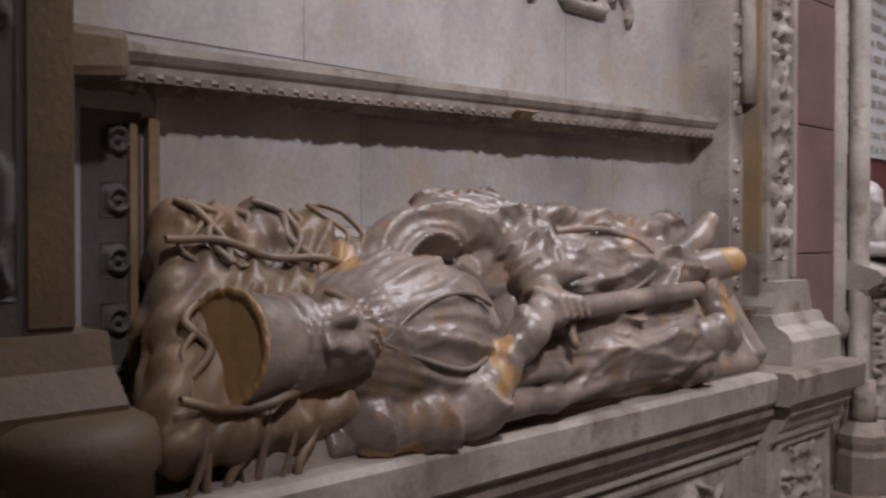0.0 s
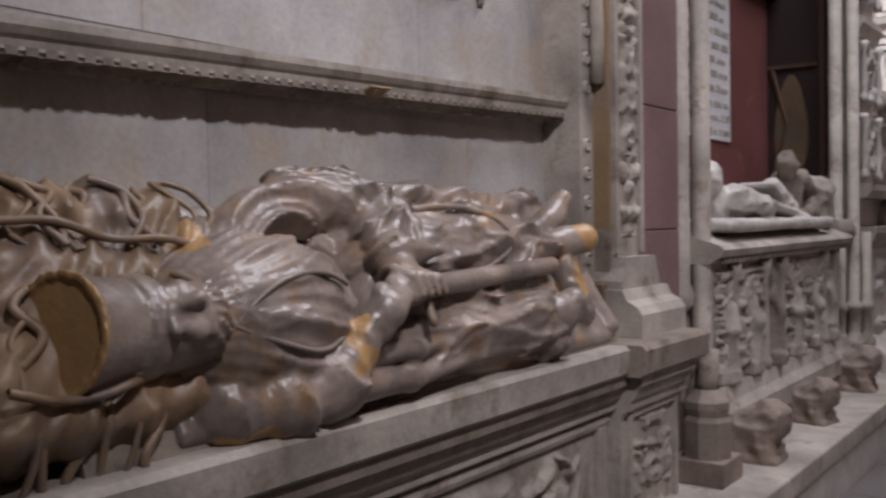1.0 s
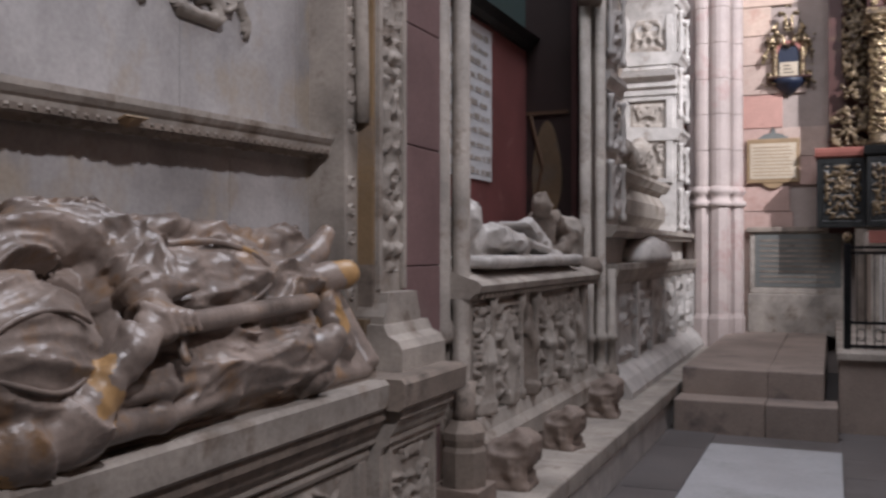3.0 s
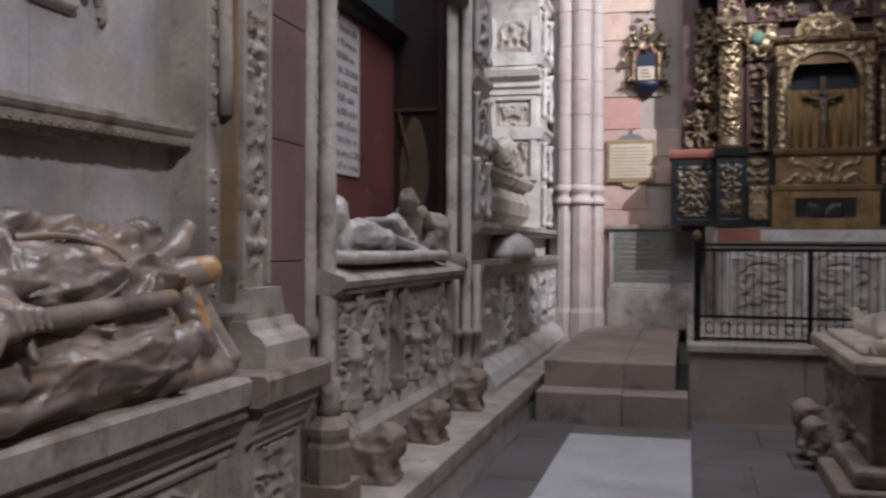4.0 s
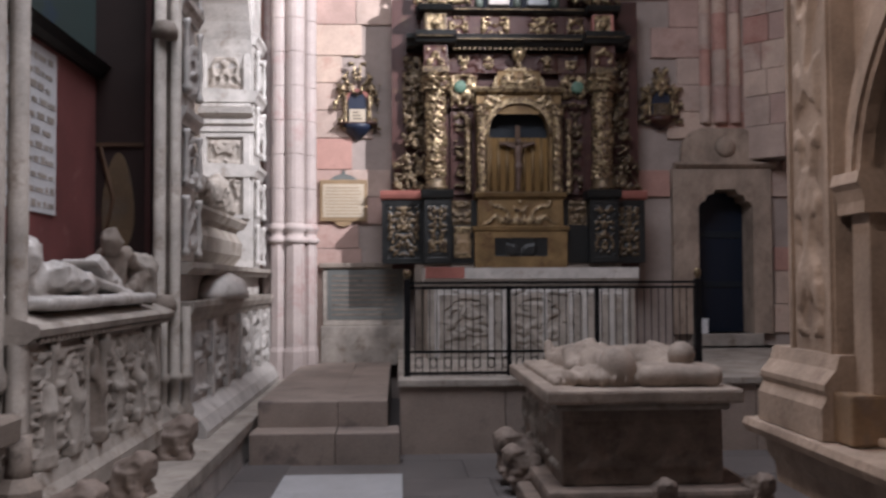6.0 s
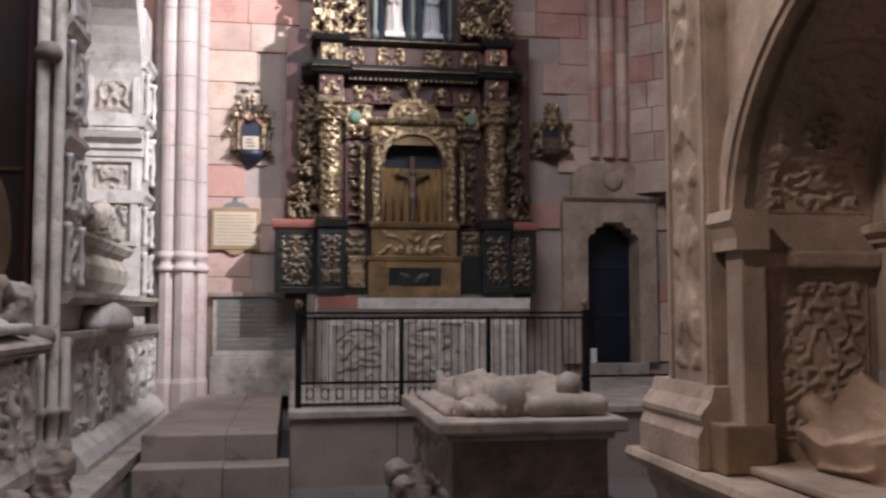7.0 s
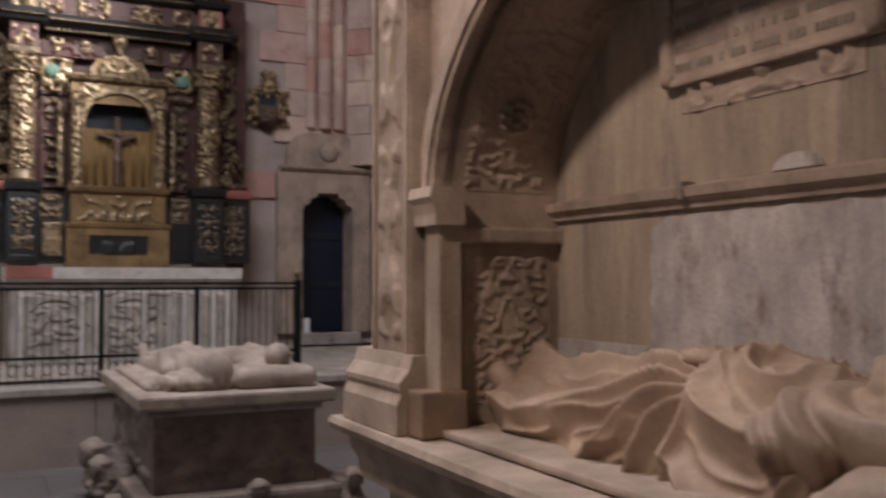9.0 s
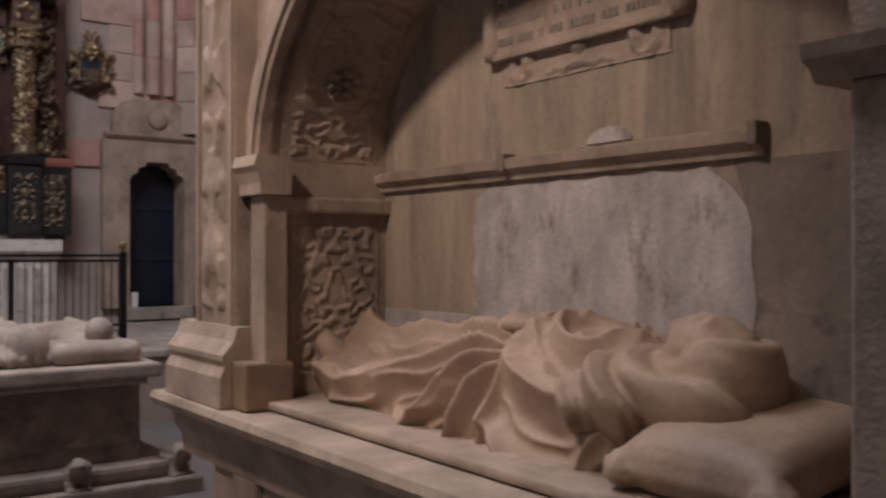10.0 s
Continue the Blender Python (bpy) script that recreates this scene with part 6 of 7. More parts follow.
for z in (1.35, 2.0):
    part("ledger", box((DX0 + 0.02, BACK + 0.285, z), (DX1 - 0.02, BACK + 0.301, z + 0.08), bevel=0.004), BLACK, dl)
tagged(part("white_card", box((DX0 + 0.03, BACK - 0.05, DZ0 + 0.002), (DX0 + 0.11, BACK - 0.03, DZ0 + 0.19), bevel=0.004), WHITE), "small white card at the foot of the door", "card")
# engaged wall shafts above the door
ws = thing("wall_shafts", (0, 0, 0), "pale red engaged wall shafts above the door", "shaft", kind="structure")
for x, r in ((3.98, 0.07), (4.17, 0.09), (4.37, 0.07)):
    for k in range(9):
        z0 = 3.45 + k * 0.47
        part("drum", lathe([(r - 0.006, z0), (r, z0 + 0.006), (r, z0 + 0.462), (r - 0.006, z0 + 0.468)], (x, BACK - 0.02, 0), 12), PINK, ws)

# ---- free-standing tomb ----
ft = thing("free_standing_tomb", (0, 0, 0), "brown worn stone chest tomb on a stepped base", "tomb")
part("base_step", box((0.84, 4.98, -0.03), (2.34, 7.08, 0.10), bevel=0.02), BROWN_STONE, ft)
part("base_moulding", box((0.93, 5.06, 0.10), (2.24, 7.0, 0.20), bevel=0.03), BROWN_STONE, ft)
part("chest", box((1.04, 5.22, 0.20), (2.03, 6.9, 0.66), bevel=0.01), BROWN_STONE, ft)
for x0, x1 in ((1.12, 1.5), (1.58, 1.96)):
    facing("end_panel", x0, x1, 0.27, 0.60, 5.221, arabesque(2, 2, 0.015, 170, True, 0.5), BROWN_STONE, ft)
for k in range(4):
    y = 5.30 + k * 0.41
    relief("side_panel", (1.041, y + 0.34, 0.25), (0, -0.34, 0), (0, 0, 0.36), (-1, 0, 0), 24, 26, arabesque(2.5, 3, 0.03, 172 + k), STONE, ft)
part("slab_moulding", box((1.0, 5.18, 0.655), (2.07, 6.94, 0.70), bevel=0.02), STONE, ft)
part("slab", box((0.935, 5.12, 0.70), (2.135, 7.0, 0.785), bevel=0.018), EFFIGY_PALE, ft, "pale dusty stone slab")
for x, y, sc, a in ((0.93, 6.25, 1.15, 3.14), (0.91, 5.95, 0.9, 3.3), (1.62, 5.10, 0.7, -1.57), (2.20, 5.15, 0.75, -1.2)):
    ob = first.copy()
    ob.data = first.data
    scene.collection.objects.link(ob)
    ob.matrix_world = Matrix.Translation((x, y, 0.10)) @ Matrix.Rotation(a, 4, "Z") @ Matrix.Scale(sc, 4)
    tagged(ob, "small worn stone beast at the foot of the chest tomb", "lion", "beasts round the chest tomb")


def couple(P):
    """Two figures side by side, heads towards the entrance."""
    x, y, z = P.T
    n = vnoise(P * 6, 9)
    b = chain(P, ((1.40, 5.62, 0.84), (1.38, 5.95, 0.86), (1.30, 6.75, 0.82)), (0.14, 0.15, 0.10))
    b2 = chain(P, ((1.84, 5.62, 0.83), (1.82, 5.95, 0.85), (1.72, 6.75, 0.82)), (0.12, 0.14, 0.10))
    b = melt(b, b2, 0.03)
    b = b - 0.022 * fold(x * 34 + y * 5 + 4 * n, 0.9) * (0.4 + n) - 0.008 * fold(x * 80 + y * 9 + 7 * n, 0.9)
    b = melt(b, chain(P, ((1.22, 5.80, 0.86), (1.24, 6.02, 0.95), (1.40, 6.06, 1.01)), (0.055, 0.05, 0.035), 0.02), 0.015)
    b = melt(b, chain(P, ((1.98, 5.80, 0.85), (1.96, 6.02, 0.93), (1.82, 6.06, 0.99)), (0.05, 0.05, 0.035), 0.02), 0.015)
    b = np.minimum(b, capsule(P, (1.24, 6.78, 0.82), (1.22, 6.84, 0.95), 0.05, 0.035))
    b = np.minimum(b, blob(P, (1.42, 5.38, 0.88), (0.125, 0.10, 0.16)))
    b = np.minimum(b, blob(P, (1.36, 5.46, 0.83), (0.27, 0.17, 0.075)) - 0.014 * fold(x * 40 + 4 * n, 0.9))
    b = np.minimum(b, blob(P, (1.87, 5.52, 0.965), (0.085, 0.10, 0.085)))
    return np.minimum(b, slabf(P, (1.55, 6.15, 0.79), (0.52, 0.74, 0.03), 0.02) - 0.01 * fold(y * 26 + 5 * n, 1.0))


tagged(sculpt("draped_effigy", couple, (0.95, 5.18, 0.775), (2.12, 7.0, 1.14), 0.0115, EFFIGY_PALE), "worn pale draped effigies lying on the chest tomb", "statue")
tagged(sculpt("stone_pillow", lambda P: slabf(P, (1.80, 5.44, 0.845), (0.26, 0.19, 0.065), 0.06) - 0.008 * ridge(P, 10, 10, 6, 4), (1.5, 5.2, 0.77), (2.1, 5.68, 0.94), 0.012, EFFIGY_PALE), "worn stone pillow on the chest tomb", "pillow")

for kind, holder in (("predella_panel", "predella"), ("predella_cornice", "predella"), ("column_base", "column"), ("capital", "column"), ("impost", "column"), ("block_ornament", "entablature_block"), ("dentil", "cornice"), ("attic_ornament", "attic"), ("drape_fold", "niche_back"), ("niche_column_base", "niche_column"), ("niche_capital", "niche_column"), ("arch_moulding", "niche_front"), ("spandrel_ornament", "niche_front"), ("pediment_ornament", "pediment"), ("base_ornament", "tabernacle_base"), ("side_tabernacle_door", "side_tabernacle")):
    nest(ret, kind, holder)
nest(alt, "cloth", "mensa")
nest(alt, "arch_relief", "arch")
nest(alt, "front_pilaster", "body")
nest(rail, "knob", "post")
nest(ft, "end_panel", "chest")
nest(ft, "side_panel", "chest")
nest(ft, "slab_moulding", "slab")
nest(pl, "writing_bar", "sheet")
nest(tb, "lettering_bar", "slate")
nest(dl, "ledger", "leaf")
nest(sarc, "bead", "lid")
nest(sarc, "relief_panel", "body")
nest(sarc, "colonnette", "body")
nest(tomb, "under_moulding", "slab")
nest(tomb, "panel_stile", "base")
nest(tomb, "ornament", "pilaster")
nest(tomb, "edge_fillet", "pilaster")
nest(tomb, "near_ornament", "near_pilaster")
nest(tomb, "corner_panel", "corner_base")
nest(tomb, "corner_frame", "corner_base")
nest(arch3, "base_panel", "base_body")
nest(arch3, "niche_figure", "pilaster")
nest(arch3, "baluster", "pilaster")
nest(arch3, "capital", "pilaster")


# ---- tomb in the opposite wall ----
NB = 2.16            # back of the niche
rt = thing("warm_wall_tomb", (0, 0, 0), "warm limestone arched wall tomb with carved pier and ledge", "tomb")
PX = 1.57            # face of the pier
# masonry round the arch
cy, cz, rad, rise_z = 1.525, 1.74, 1.145, 0.85
arc = [(cy + rad * math.cos(a), cz + rise_z * math.sin(a)) for a in np.linspace(0, math.pi, 29)]
part("arch_wall", prism([(3.10, 0.0), (3.10, 5.4), (-0.9, 5.4), (-0.9, 0.0), (arc[-1][0], 0.0)] + arc[::-1] + [(arc[0][0], 0.0)], "x", 1.66, NB + 0.3), WARM, rt)
part("upper_wall", box((1.64, -4.2, 5.4), (2.6, 3.10, TOP)), WARM, rt)
part("niche_back", box((NB, 0.2, 0.3), (NB + 0.08, 2.9, 3.2)), WARM_WALL, rt)
ring = [(cy + (rad + 0.13) * math.cos(a), cz + (rise_z + 0.13) * math.sin(a)) for a in np.linspace(0, math.pi, 29)]
part("arch_moulding", prism(ring + arc[::-1], "x", 1.615, 1.70), WARM, rt)
ring2 = [(cy + (rad + 0.07) * math.cos(a), cz + (rise_z + 0.07) * math.sin(a)) for a in np.linspace(0, math.pi, 29)]
part("arch_fillet", prism(ring2 + [(cy + (rad + 0.03) * math.cos(a), cz + (rise_z + 0.03) * math.sin(a)) for a in np.linspace(math.pi, 0, 29)], "x", 1.60, 1.64), WARM, rt)
# far pier with ornament, base and impost
part("pier", box((PX, 2.77, 1.15), (1.70, 3.12, 5.4), bevel=0.006), WARM, rt)
nv = 260
relief("pier_ornament", (PX + 0.002, 3.05, 1.22), (0, -0.21, 0), (0, 0, 3.6), (-1, 0, 0), 24, nv, arabesque(2.8, 30, 0.026, 181, True, 0.37), WARM, rt)
for a in (2.775, 3.09):
    part("pier_fillet", box((PX - 0.014, a, 1.16), (PX + 0.004, a + 0.025, 5.3), bevel=0.003), WARM, rt)
part("inner_jamb", box((1.61, 2.60, 0.90), (1.70, 2.72, 1.72), bevel=0.006), WARM, rt)
part("jamb_impost", prism([(1.58, 1.66), (1.62, 1.66), (1.70, 1.66), (1.70, 1.80), (1.565, 1.80), (1.555, 1.76), (1.57, 1.74), (1.58, 1.70)], "y", 2.57, 2.76), WARM, rt)
part("pier_base", prism([(1.70, 0.89), (1.49, 0.89), (1.49, 1.00), (1.51, 1.04), (1.50, 1.06), (1.50, 1.08), (1.54, 1.13), (1.555, 1.18), (1.70, 1.18)], "y", 2.71, 3.27), WARM, rt)
part("pier_base_block", box((1.53, 2.58, 0.89), (1.72, 2.72, 1.06), bevel=0.012), CUSHION, rt)
# soffit and jamb carving on the far side of the niche
part("jamb_side", box((1.68, 2.66, 0.90), (NB + 0.06, 2.86, 1.74)), WARM, rt)
jamb = dict(y=2.655)
relief("jamb_relief", (1.74, jamb["y"], 1.0), (0.38, 0, 0), (0, 0, 0.58), (0, -1, 0), 60, 90, arabesque(9, 14, 0.009, 184, True, 0.40), WARM, rt, "carved jar with foliage")
part("jamb_cornice", box((1.70, 2.62, 1.60), (NB, 2.68, 1.66), bevel=0.012), WARM, rt)
def ringrose(S, T):
    d = np.hypot(S - 0.5, T - 0.5) * 2
    return 0.026 * np.clip(1 - np.abs(d - 0.75) / 0.2, 0, 1) + 0.022 * np.clip(1 - np.abs(d - 0.32) / 0.14, 0, 1) + 0.01 * np.cos(8 * np.arctan2(T - 0.5, S - 0.5)) * (d < 0.9)


def soffit(S, T):
    ang = radians(4) + T * radians(58)
    p = np.stack([1.72 + 0.40 * S, cy + (rad - 0.004) * np.cos(ang), cz + (rise_z - 0.004) * np.sin(ang)], -1)
    return p, np.stack([0 * S, -np.cos(ang), -np.sin(ang)], -1)


def soffit_height(S, T):
    c = ringrose(np.clip((S - 0.28) / 0.42, 0, 1), np.clip((T - 0.24) / 0.18, 0, 1))
    inside = (np.abs(S - 0.49) < 0.25) & (np.abs(T - 0.33) < 0.10)
    return np.where(inside, c, arabesque(9, 28, 0.008, 186, True, 0.40)(S, T))


curved("soffit_carving", soffit, 60, 130, soffit_height, WARM, rt, "carved arch soffit with a ring rosette")
# string course and inscription on the niche back
part("string_course", prism([(NB, 1.69), (NB - 0.02, 1.69), (NB - 0.025, 1.71), (NB - 0.05, 1.725), (NB - 0.055, 1.755), (NB, 1.77)], "y", 0.92, 2.66), WARM, rt)
for y in (1.88, 0.93):
    part("bracket_stub", box((NB - 0.06, y - 0.015, 1.715), (NB - 0.002, y + 0.015, 1.775), bevel=0.006), STONE_DARK, rt)
part("worn_mark", prism([(1.45 + 0.09 * math.cos(a), 1.775 + 0.045 * math.sin(a)) for a in np.linspace(0, math.pi, 11)], "x", NB - 0.006, NB + 0.01), WARM_PALE, rt)
patch = [(2.08 + 0.01 * math.sin(k * 2.1), 1.22 + k * 0.045) for k in range(10)] + [(2.0 - k * 0.09, 1.672 + 0.006 * math.sin(k * 3.3)) for k in range(11)] + [(1.02 - 0.03 * math.sin(k * 0.6) - 0.012 * k + 0.012 * math.sin(k * 5), 1.62 - k * 0.05) for k in range(9)]
part("bare_patch", prism(patch, "x", NB - 0.007, NB + 0.01), WARM_PALE, rt, "pale bare patch of stripped stone")
part("grey_patch", prism([(0.40, 0.95), (1.06, 0.95), (1.0, 1.15), (1.03, 1.3), (0.96, 1.45), (0.99, 1.6), (1.02, 1.685), (0.40, 1.685)], "x", NB - 0.004, NB + 0.01), STONE_DARK, rt, "dark grey patch of plaster")
part("lower_band", box((NB - 0.012, 1.0, 0.95), (NB + 0.01, 2.64, 1.235)), WARM_PALE, rt)
ins = thing("inscription_scroll", (0, 0, 0), "carved stone scroll with worn inscription on the niche back", "inscription")
part("plate", box((NB - 0.03, 1.17, 2.10), (NB + 0.01, 1.96, 2.46), bevel=0.012), WARM, ins)
for y in (1.17, 1.96):
    part("roll", lathe([(0.028, 2.09), (0.035, 2.12), (0.035, 2.44), (0.028, 2.47)], (NB - 0.02, y, 0), 12), WARM, ins, smooth=True)
part("plate_edge", box((NB - 0.04, 1.16, 2.085), (NB - 0.005, 1.97, 2.11), bevel=0.008), WARM, ins)
random.seed(4)
for r in range(5):
    y = 1.92
    while y > 1.24:
        w = random.uniform(0.006, 0.02)
        part("letter_bar", box((NB - 0.0335, y - w, 2.13 + r * 0.06), (NB - 0.029, y, 2.155 + r * 0.06)), STONE_DARK, ins)
        y -= w + (0.007 if random.random() < 0.75 else 0.03)
relief("lower_scroll", (NB - 0.005, 1.92, 2.0), (0, -0.7, 0), (0, 0, 0.09), (-1, 0, 0), 60, 12, arabesque(8, 1.5, 0.02, 190, True, 0.5), WARM, ins)
# near jamb with impost
part("near_jamb", box((1.60, 0.06, 0.90), (1.72, 0.385, 1.735), bevel=0.01), WARM, rt)
part("near_impost", prism([(1.72, 1.735), (1.59, 1.735), (1.575, 1.755), (1.55, 1.77), (1.545, 1.795), (1.72, 1.795)], "y", 0.0, 0.44), WARM, rt)
# ledge and chest front
part("ledge", prism([(NB, 0.62), (1.60, 0.62), (1.59, 0.70), (1.56, 0.74), (1.55, 0.80), (1.47, 0.83), (1.455, 0.86), (1.465, 0.885), (NB, 0.895)], "y", -0.9, 3.36), WARM, rt)
part("front", box((1.63, -0.9, 0.0), (NB, 3.10, 0.62)), WARM, rt)
part("front_pilaster", box((1.60, 2.66, 0.0), (1.66, 2.86, 0.62), bevel=0.01), WARM, rt)
part("bed_edge", box((1.615, 0.42, 0.893), (2.14, 2.66, 0.922), bevel=0.01), WARM, rt)
wall("wall_right", (2.16 + 0.3, -4.2, -0.2), (2.75, 3.2, 5.6), WARM, "warm limestone wall behind the tomb")
wall("wall_right_return", (2.3, 3.0, -0.2), (5.4, 3.2, TOP), WARM, "plain stone wall closing the chapel")
wall("wall_right_near", (1.64, -4.2, -0.2), (2.5, -0.9, 5.5), WARM, "plain warm stone wall")


LY = (0.92, 1.04, 1.18, 1.4, 1.65, 1.95, 2.3, 2.5, 2.62, 2.66)


def lady_robe(S, T):
    """Drapery from shoulder to feet: folds fan out from the gathered cloth at the waist towards the feet, hang in loops below the hip and slant across the breast."""
    y = 0.92 + 1.74 * S
    th = math.pi * (-0.04 + 1.08 * T)
    a = curve(y, LY, (0.06, 0.155, 0.175, 0.175, 0.165, 0.155, 0.15, 0.15, 0.11, 0.05))
    b = curve(y, LY, (0.05, 0.23, 0.30, 0.325, 0.285, 0.225, 0.19, 0.22, 0.15, 0.03))
    P = np.stack([y * 3.0, th * 1.5, 0 * y + 4.1], -1)
    n1, n2 = vnoise(P, 5), vnoise(P * 2.6, 9)
    across = (th - 1.12) * 0.27
    phi = np.arctan2(across, np.maximum(y - 1.50, 0.02))
    reach = np.hypot(across, y - 1.50)
    fan = fold(phi * 8.5 + 1.6 * n1 + 0.6, 0.85) * ease(reach, 0.02, 0.22) * 0.085 + fold(phi * 19 + 3 * n2 + 2 * y, 0.8) * 0.026 * ease(reach, 0.2, 0.4)
    loops = np.hypot((y - 1.30) * 0.8, (th - 1.45) * 0.20)
    hang = 0.075 * fold(loops * 25 + 1.8 * n1, 0.8) * ease(loops, 0.03, 0.12) + 0.020 * fold(loops * 50 + 4 * n2 + 2 * th, 0.8)
    slant = 0.058 * fold((y - 1.0) * 13 + th * 2.4 + 1.2 * n1, 0.8) + 0.016 * fold((y - 1.0) * 30 + th * 5 + 3 * n2, 0.8)
    to_feet = ease(y, 1.48, 1.62)
    to_head = 1 - ease(y + 0.06 * (th - 0.9), 1.12, 1.24)
    r = to_feet * fan + (1 - to_feet) * ((1 - to_head) * hang + to_head * slant)
    knot = np.exp(-((y - 1.52) / 0.07) ** 2 - ((th - 1.35) / 0.45) ** 2)
    r = r + knot * (0.022 + 0.026 * fold(26 * y + 7 * th + 5 * n2, 0.9))
    r = r + 0.015 * ease(y, 2.2, 2.45) * (np.exp(-((th - 1.0) / 0.3) ** 2) + np.exp(-((th - 2.05) / 0.3) ** 2))
    r = r * ease(y, 0.94, 1.10)
    return np.stack([1.985 - (a + r) * np.cos(th), y, 0.915 + (b + r) * np.maximum(np.sin(th), 0.0)], -1)


def lady_limbs(P):
    """Arms, hands, head and veil, feet."""
    P = P - np.array((0.10, 0.06, 0.04))
    x, y, z = P.T
    wob = 2.4 * vnoise(P * 6, 4)
    hand = melt(blob(P, (1.86, 1.55, 1.20), (0.055, 0.08, 0.034)), blob(P, (1.94, 1.48, 1.20), (0.05, 0.085, 0.034)), 0.02)
    for k in range(4):
        hand = melt(hand, capsule(P, (1.83 + 0.025 * k, 1.55, 1.225), (1.85 + 0.025 * k, 1.65, 1.195), 0.012), 0.004)
    b = melt(hand, capsule(P, (2.0, 1.28, 1.16), (1.93, 1.56, 1.19), 0.055, 0.04), 0.02)
    b = np.minimum(b, blob(P, (2.05, 1.40, 1.145), (0.06, 0.22, 0.06)) - 0.024 * ridge(P, 20, 20, 20, 6))
    head = melt(blob(P, (1.84, 0.87, 1.185), (0.078, 0.105, 0.082)), capsule(P, (1.85, 0.96, 1.13), (1.87, 1.08, 1.06), 0.06, 0.09), 0.03)
    head = melt(head, capsule(P, (1.84, 0.855, 1.250), (1.84, 0.885, 1.262), 0.010, 0.014), 0.012)
    head = melt(head, capsule(P, (1.80, 0.835, 1.25), (1.88, 0.835, 1.25), 0.012), 0.014)
    for s in (-1, 1):
        head = np.maximum(head, -blob(P, (1.84 + s * 0.034, 0.862, 1.265), (0.02, 0.014, 0.014)))
    head = melt(head, capsule(P, (1.82, 0.915, 1.255), (1.86, 0.915, 1.255), 0.009), 0.006)
    head = melt(head, blob(P, (1.84, 0.95, 1.235), (0.03, 0.02, 0.02)), 0.012)
    veil = blob(P, (1.865, 0.875, 1.065), (0.16, 0.17, 0.095))
    veil = melt(veil, blob(P, (1.85, 0.80, 1.14), (0.10, 0.085, 0.085)), 0.05)
    veil = melt(veil, blob(P, (1.84, 1.08, 1.05), (0.19, 0.16, 0.11)), 0.05)
    ring = np.hypot(x - 1.86, (y - 0.83) * 0.85) + 0.35 * (1.15 - z)
    veil = veil - np.exp(-(np.maximum(veil, 0) / 0.03) ** 2) * (0.056 * fold(ring * 30 + 0.5 * wob, 0.8) + 0.012 * fold(ring * 66 + 1.5 * wob, 0.8))
    b = np.minimum(b, np.minimum(head, veil))
    return np.minimum(b, np.minimum(capsule(P, (1.80, 2.48, 1.0), (1.78, 2.57, 1.07), 0.06, 0.045), capsule(P, (1.95, 2.48, 1.02), (1.93, 2.57, 1.10), 0.06, 0.045)))


tagged(carve("draped_lady_effigy", [loft(lady_robe, 360, 170), net(lady_limbs, (1.62, 0.60, 0.92), (2.18, 2.70, 1.42), 0.0090)], EFFIGY_WARM), "warm stone draped effigy with deep folds lying on the ledge", "statue")


def pillow(P):
    P = P - np.stack([0 * P[:, 0] + 0.03, 0 * P[:, 0] + 0.02, 0.15 * (P[:, 0] - 1.70) - 0.015], 1)
    x, y, z = P.T
    dx, dy = np.abs(x - 1.895) / 0.22, np.abs(y - 0.775) / 0.20
    edge = np.clip(1 - dx ** 4, 0, 1) * np.clip(1 - dy ** 4, 0, 1)
    d = np.abs(z - 1.0) - (0.024 + 0.058 * edge ** 0.6)
    d = np.maximum(d * 0.7, np.maximum(np.abs(x - 1.895) - 0.22, np.abs(y - 0.775) - 0.20))
    seam = slabf(P, (1.895, 0.775, 0.99), (0.225, 0.205, 0.014), 0.01)
    d = melt(d, seam, 0.01)
    for sx in (-1, 1):
        for sy in (-1, 1):
            d = melt(d, blob(P, (1.895 + sx * 0.212, 0.775 + sy * 0.195, 0.985), (0.035, 0.04, 0.035)) - 0.008 * ridge(P, 40, 40, 40, 3), 0.01)
    return d - 0.006 * ridge(P, 9, 9, 4, 6)


tagged(sculpt("stone_pillow", pillow, (1.62, 0.40, 0.89), (2.22, 1.10, 1.26), 0.0105, EFFIGY_WARM), "plump warm stone pillow with corner knots under the head", "pillow")


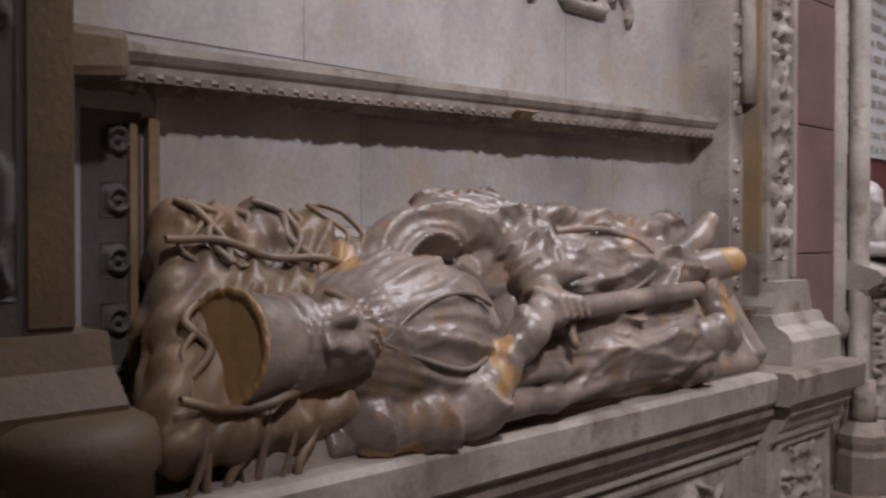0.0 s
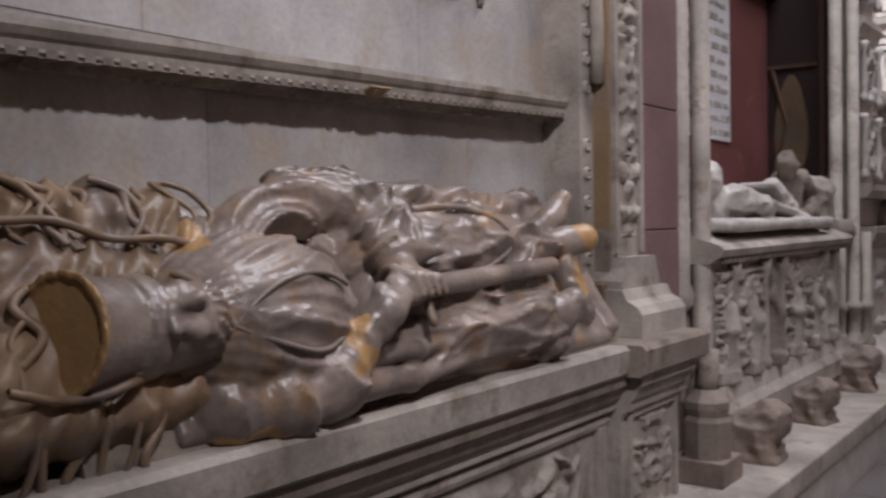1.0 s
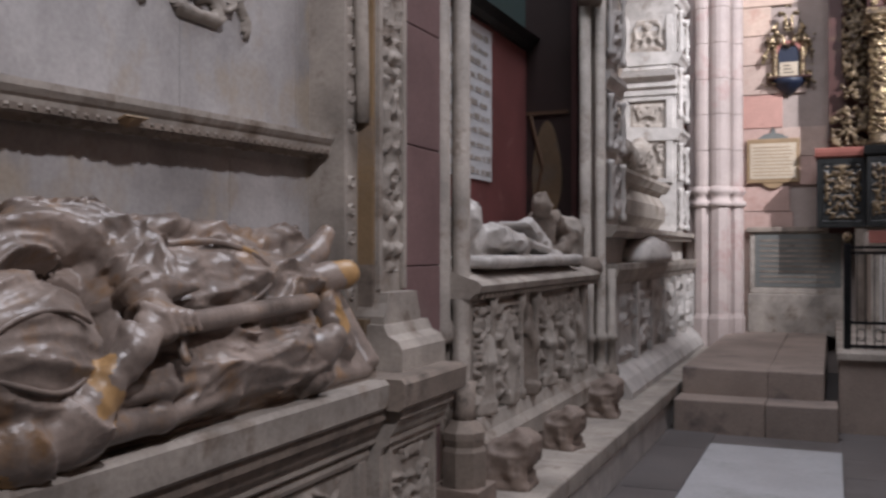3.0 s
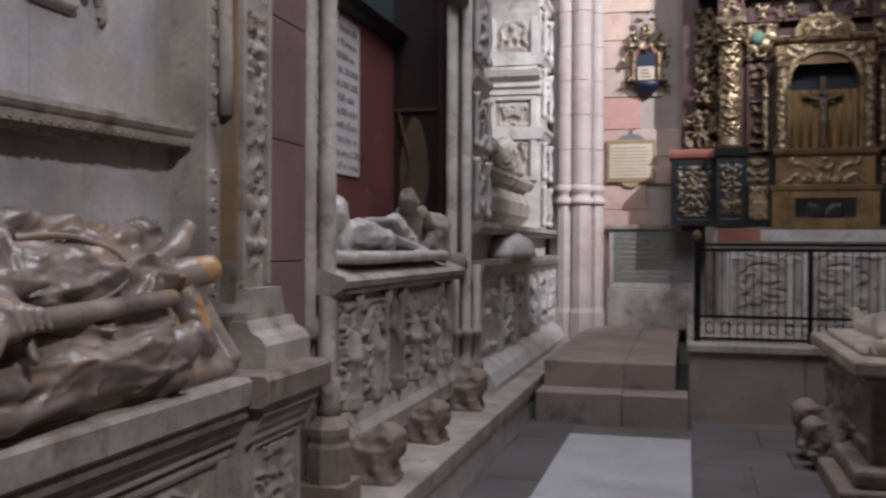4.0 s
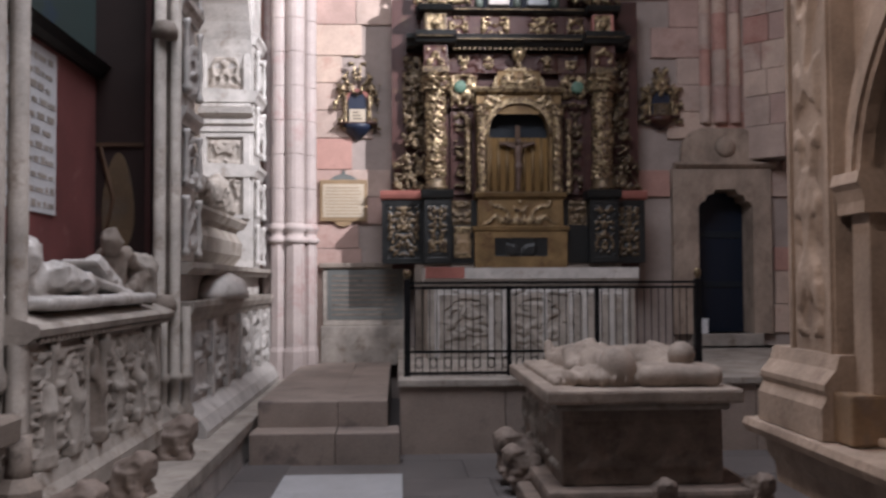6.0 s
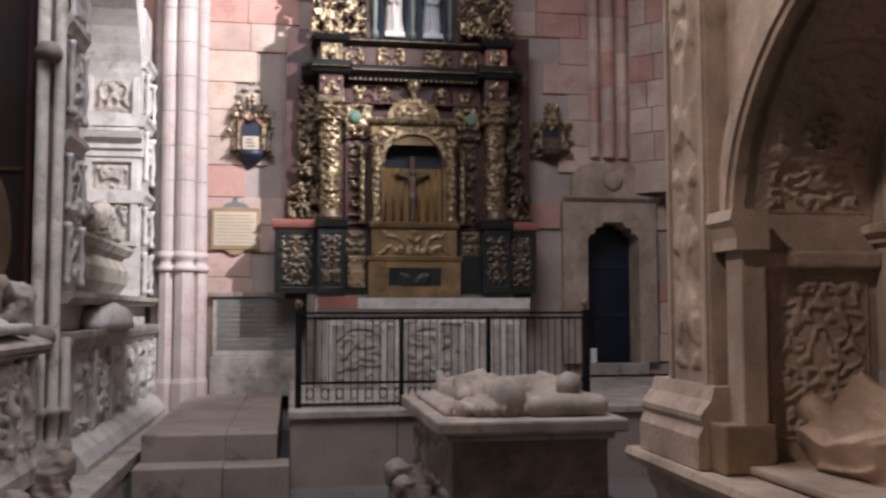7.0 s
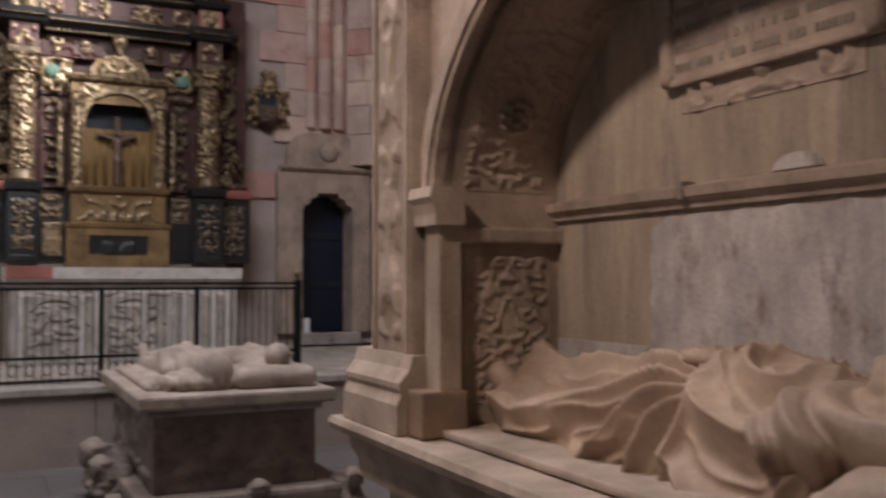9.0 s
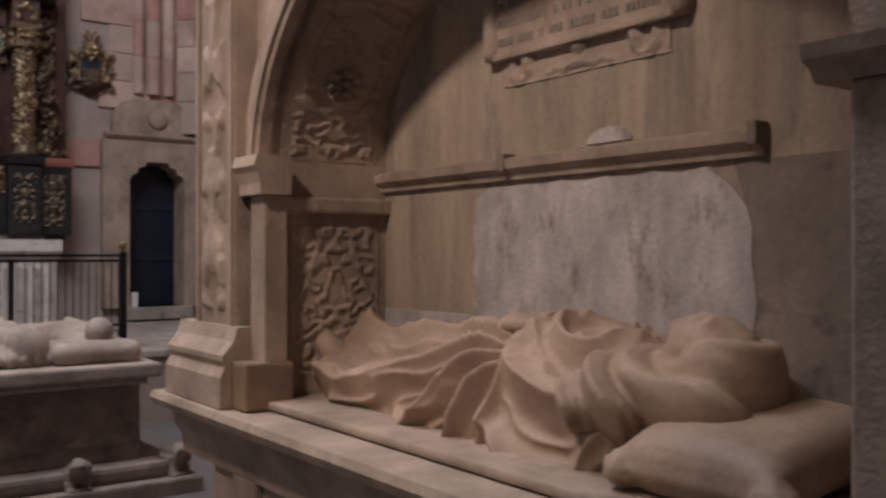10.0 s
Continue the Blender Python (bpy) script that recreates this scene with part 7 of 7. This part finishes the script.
# ---- ashlar and paving, stone by stone ----
def ashlar(parent, name, x0, x1, z0, z1, y, material, seed, course=(0.30, 0.42), length=(0.45, 0.85), holes=()):
    rnd = random.Random(seed)
    z = z0
    while z < z1 - 0.05:
        h = min(rnd.uniform(*course), z1 - z)
        x = x0 - rnd.uniform(0, 0.3)
        while x < x1:
            w = rnd.uniform(*length)
            a, b = max(x, x0), min(x + w, x1)
            if b - a > 0.06 and not any(a < hx1 and b > hx0 and z < hz1 and z + h > hz0 for hx0, hx1, hz0, hz1 in holes):
                d = rnd.uniform(0, 0.010)
                part(name, box((a + 0.004, y - 0.003 - d, z + 0.004), (b - 0.004, y + 0.04, z + h - 0.004), bevel=0.006, jitter=0.002), material, parent)
            x += w
        z += h


random.seed(11)
ashlar(back, "stone", -1.0, 5.3, 0.4, 6.3, BACK, PINK, 5, holes=((0.05, 2.98, 0.4, 5.0), (0.35, 2.7, 5.0, 6.3), (DX0 - 0.3, DX1 + 0.2, 0.4, 2.9)))
# slanting corner wall over the door
facet = thing("wall_corner", (4.50, BACK, 0), "pink and buff ashlar wall across the corner above the door", "wall", kind="structure")
facet.matrix_world = Matrix.Translation((4.48, BACK - 0.02, 0)) @ Matrix.Rotation(radians(-45), 4, "Z")
part("core", prism([(0.0, 0.03), (1.18, 0.03), (0.6, 0.6)], "z", 2.98, TOP), MORTAR, facet)
ashlar(facet, "stone", 0.0, 1.18, 2.98, 6.3, 0.0, PINK, 15, length=(0.35, 0.6))
# paving
pave = thing("paving", (0, 0, 0), "worn dark stone paving slabs", "paving", kind="structure")
rnd = random.Random(3)
y = 2.6
while y < 7.4:
    d = rnd.uniform(0.55, 0.8)
    x = -1.15
    while x < 4.6:
        w = rnd.uniform(0.6, 1.1)
        a, b = x, min(x + w, 4.6)
        for lo, hi in (((a, b),) if y + d < 4.1 or y > 6.62 or a > 0.08 else ((a, min(b, -0.805)), (max(a, 0.085), b))):
            if hi - lo > 0.08:
                part("paving_slab", box((lo + 0.003, y + 0.003, -0.04), (hi - 0.003, min(y + d, 7.6) - 0.003, rnd.uniform(-0.003, 0.001)), bevel=0.004), FLOOR, pave)
        x += w
    y += d
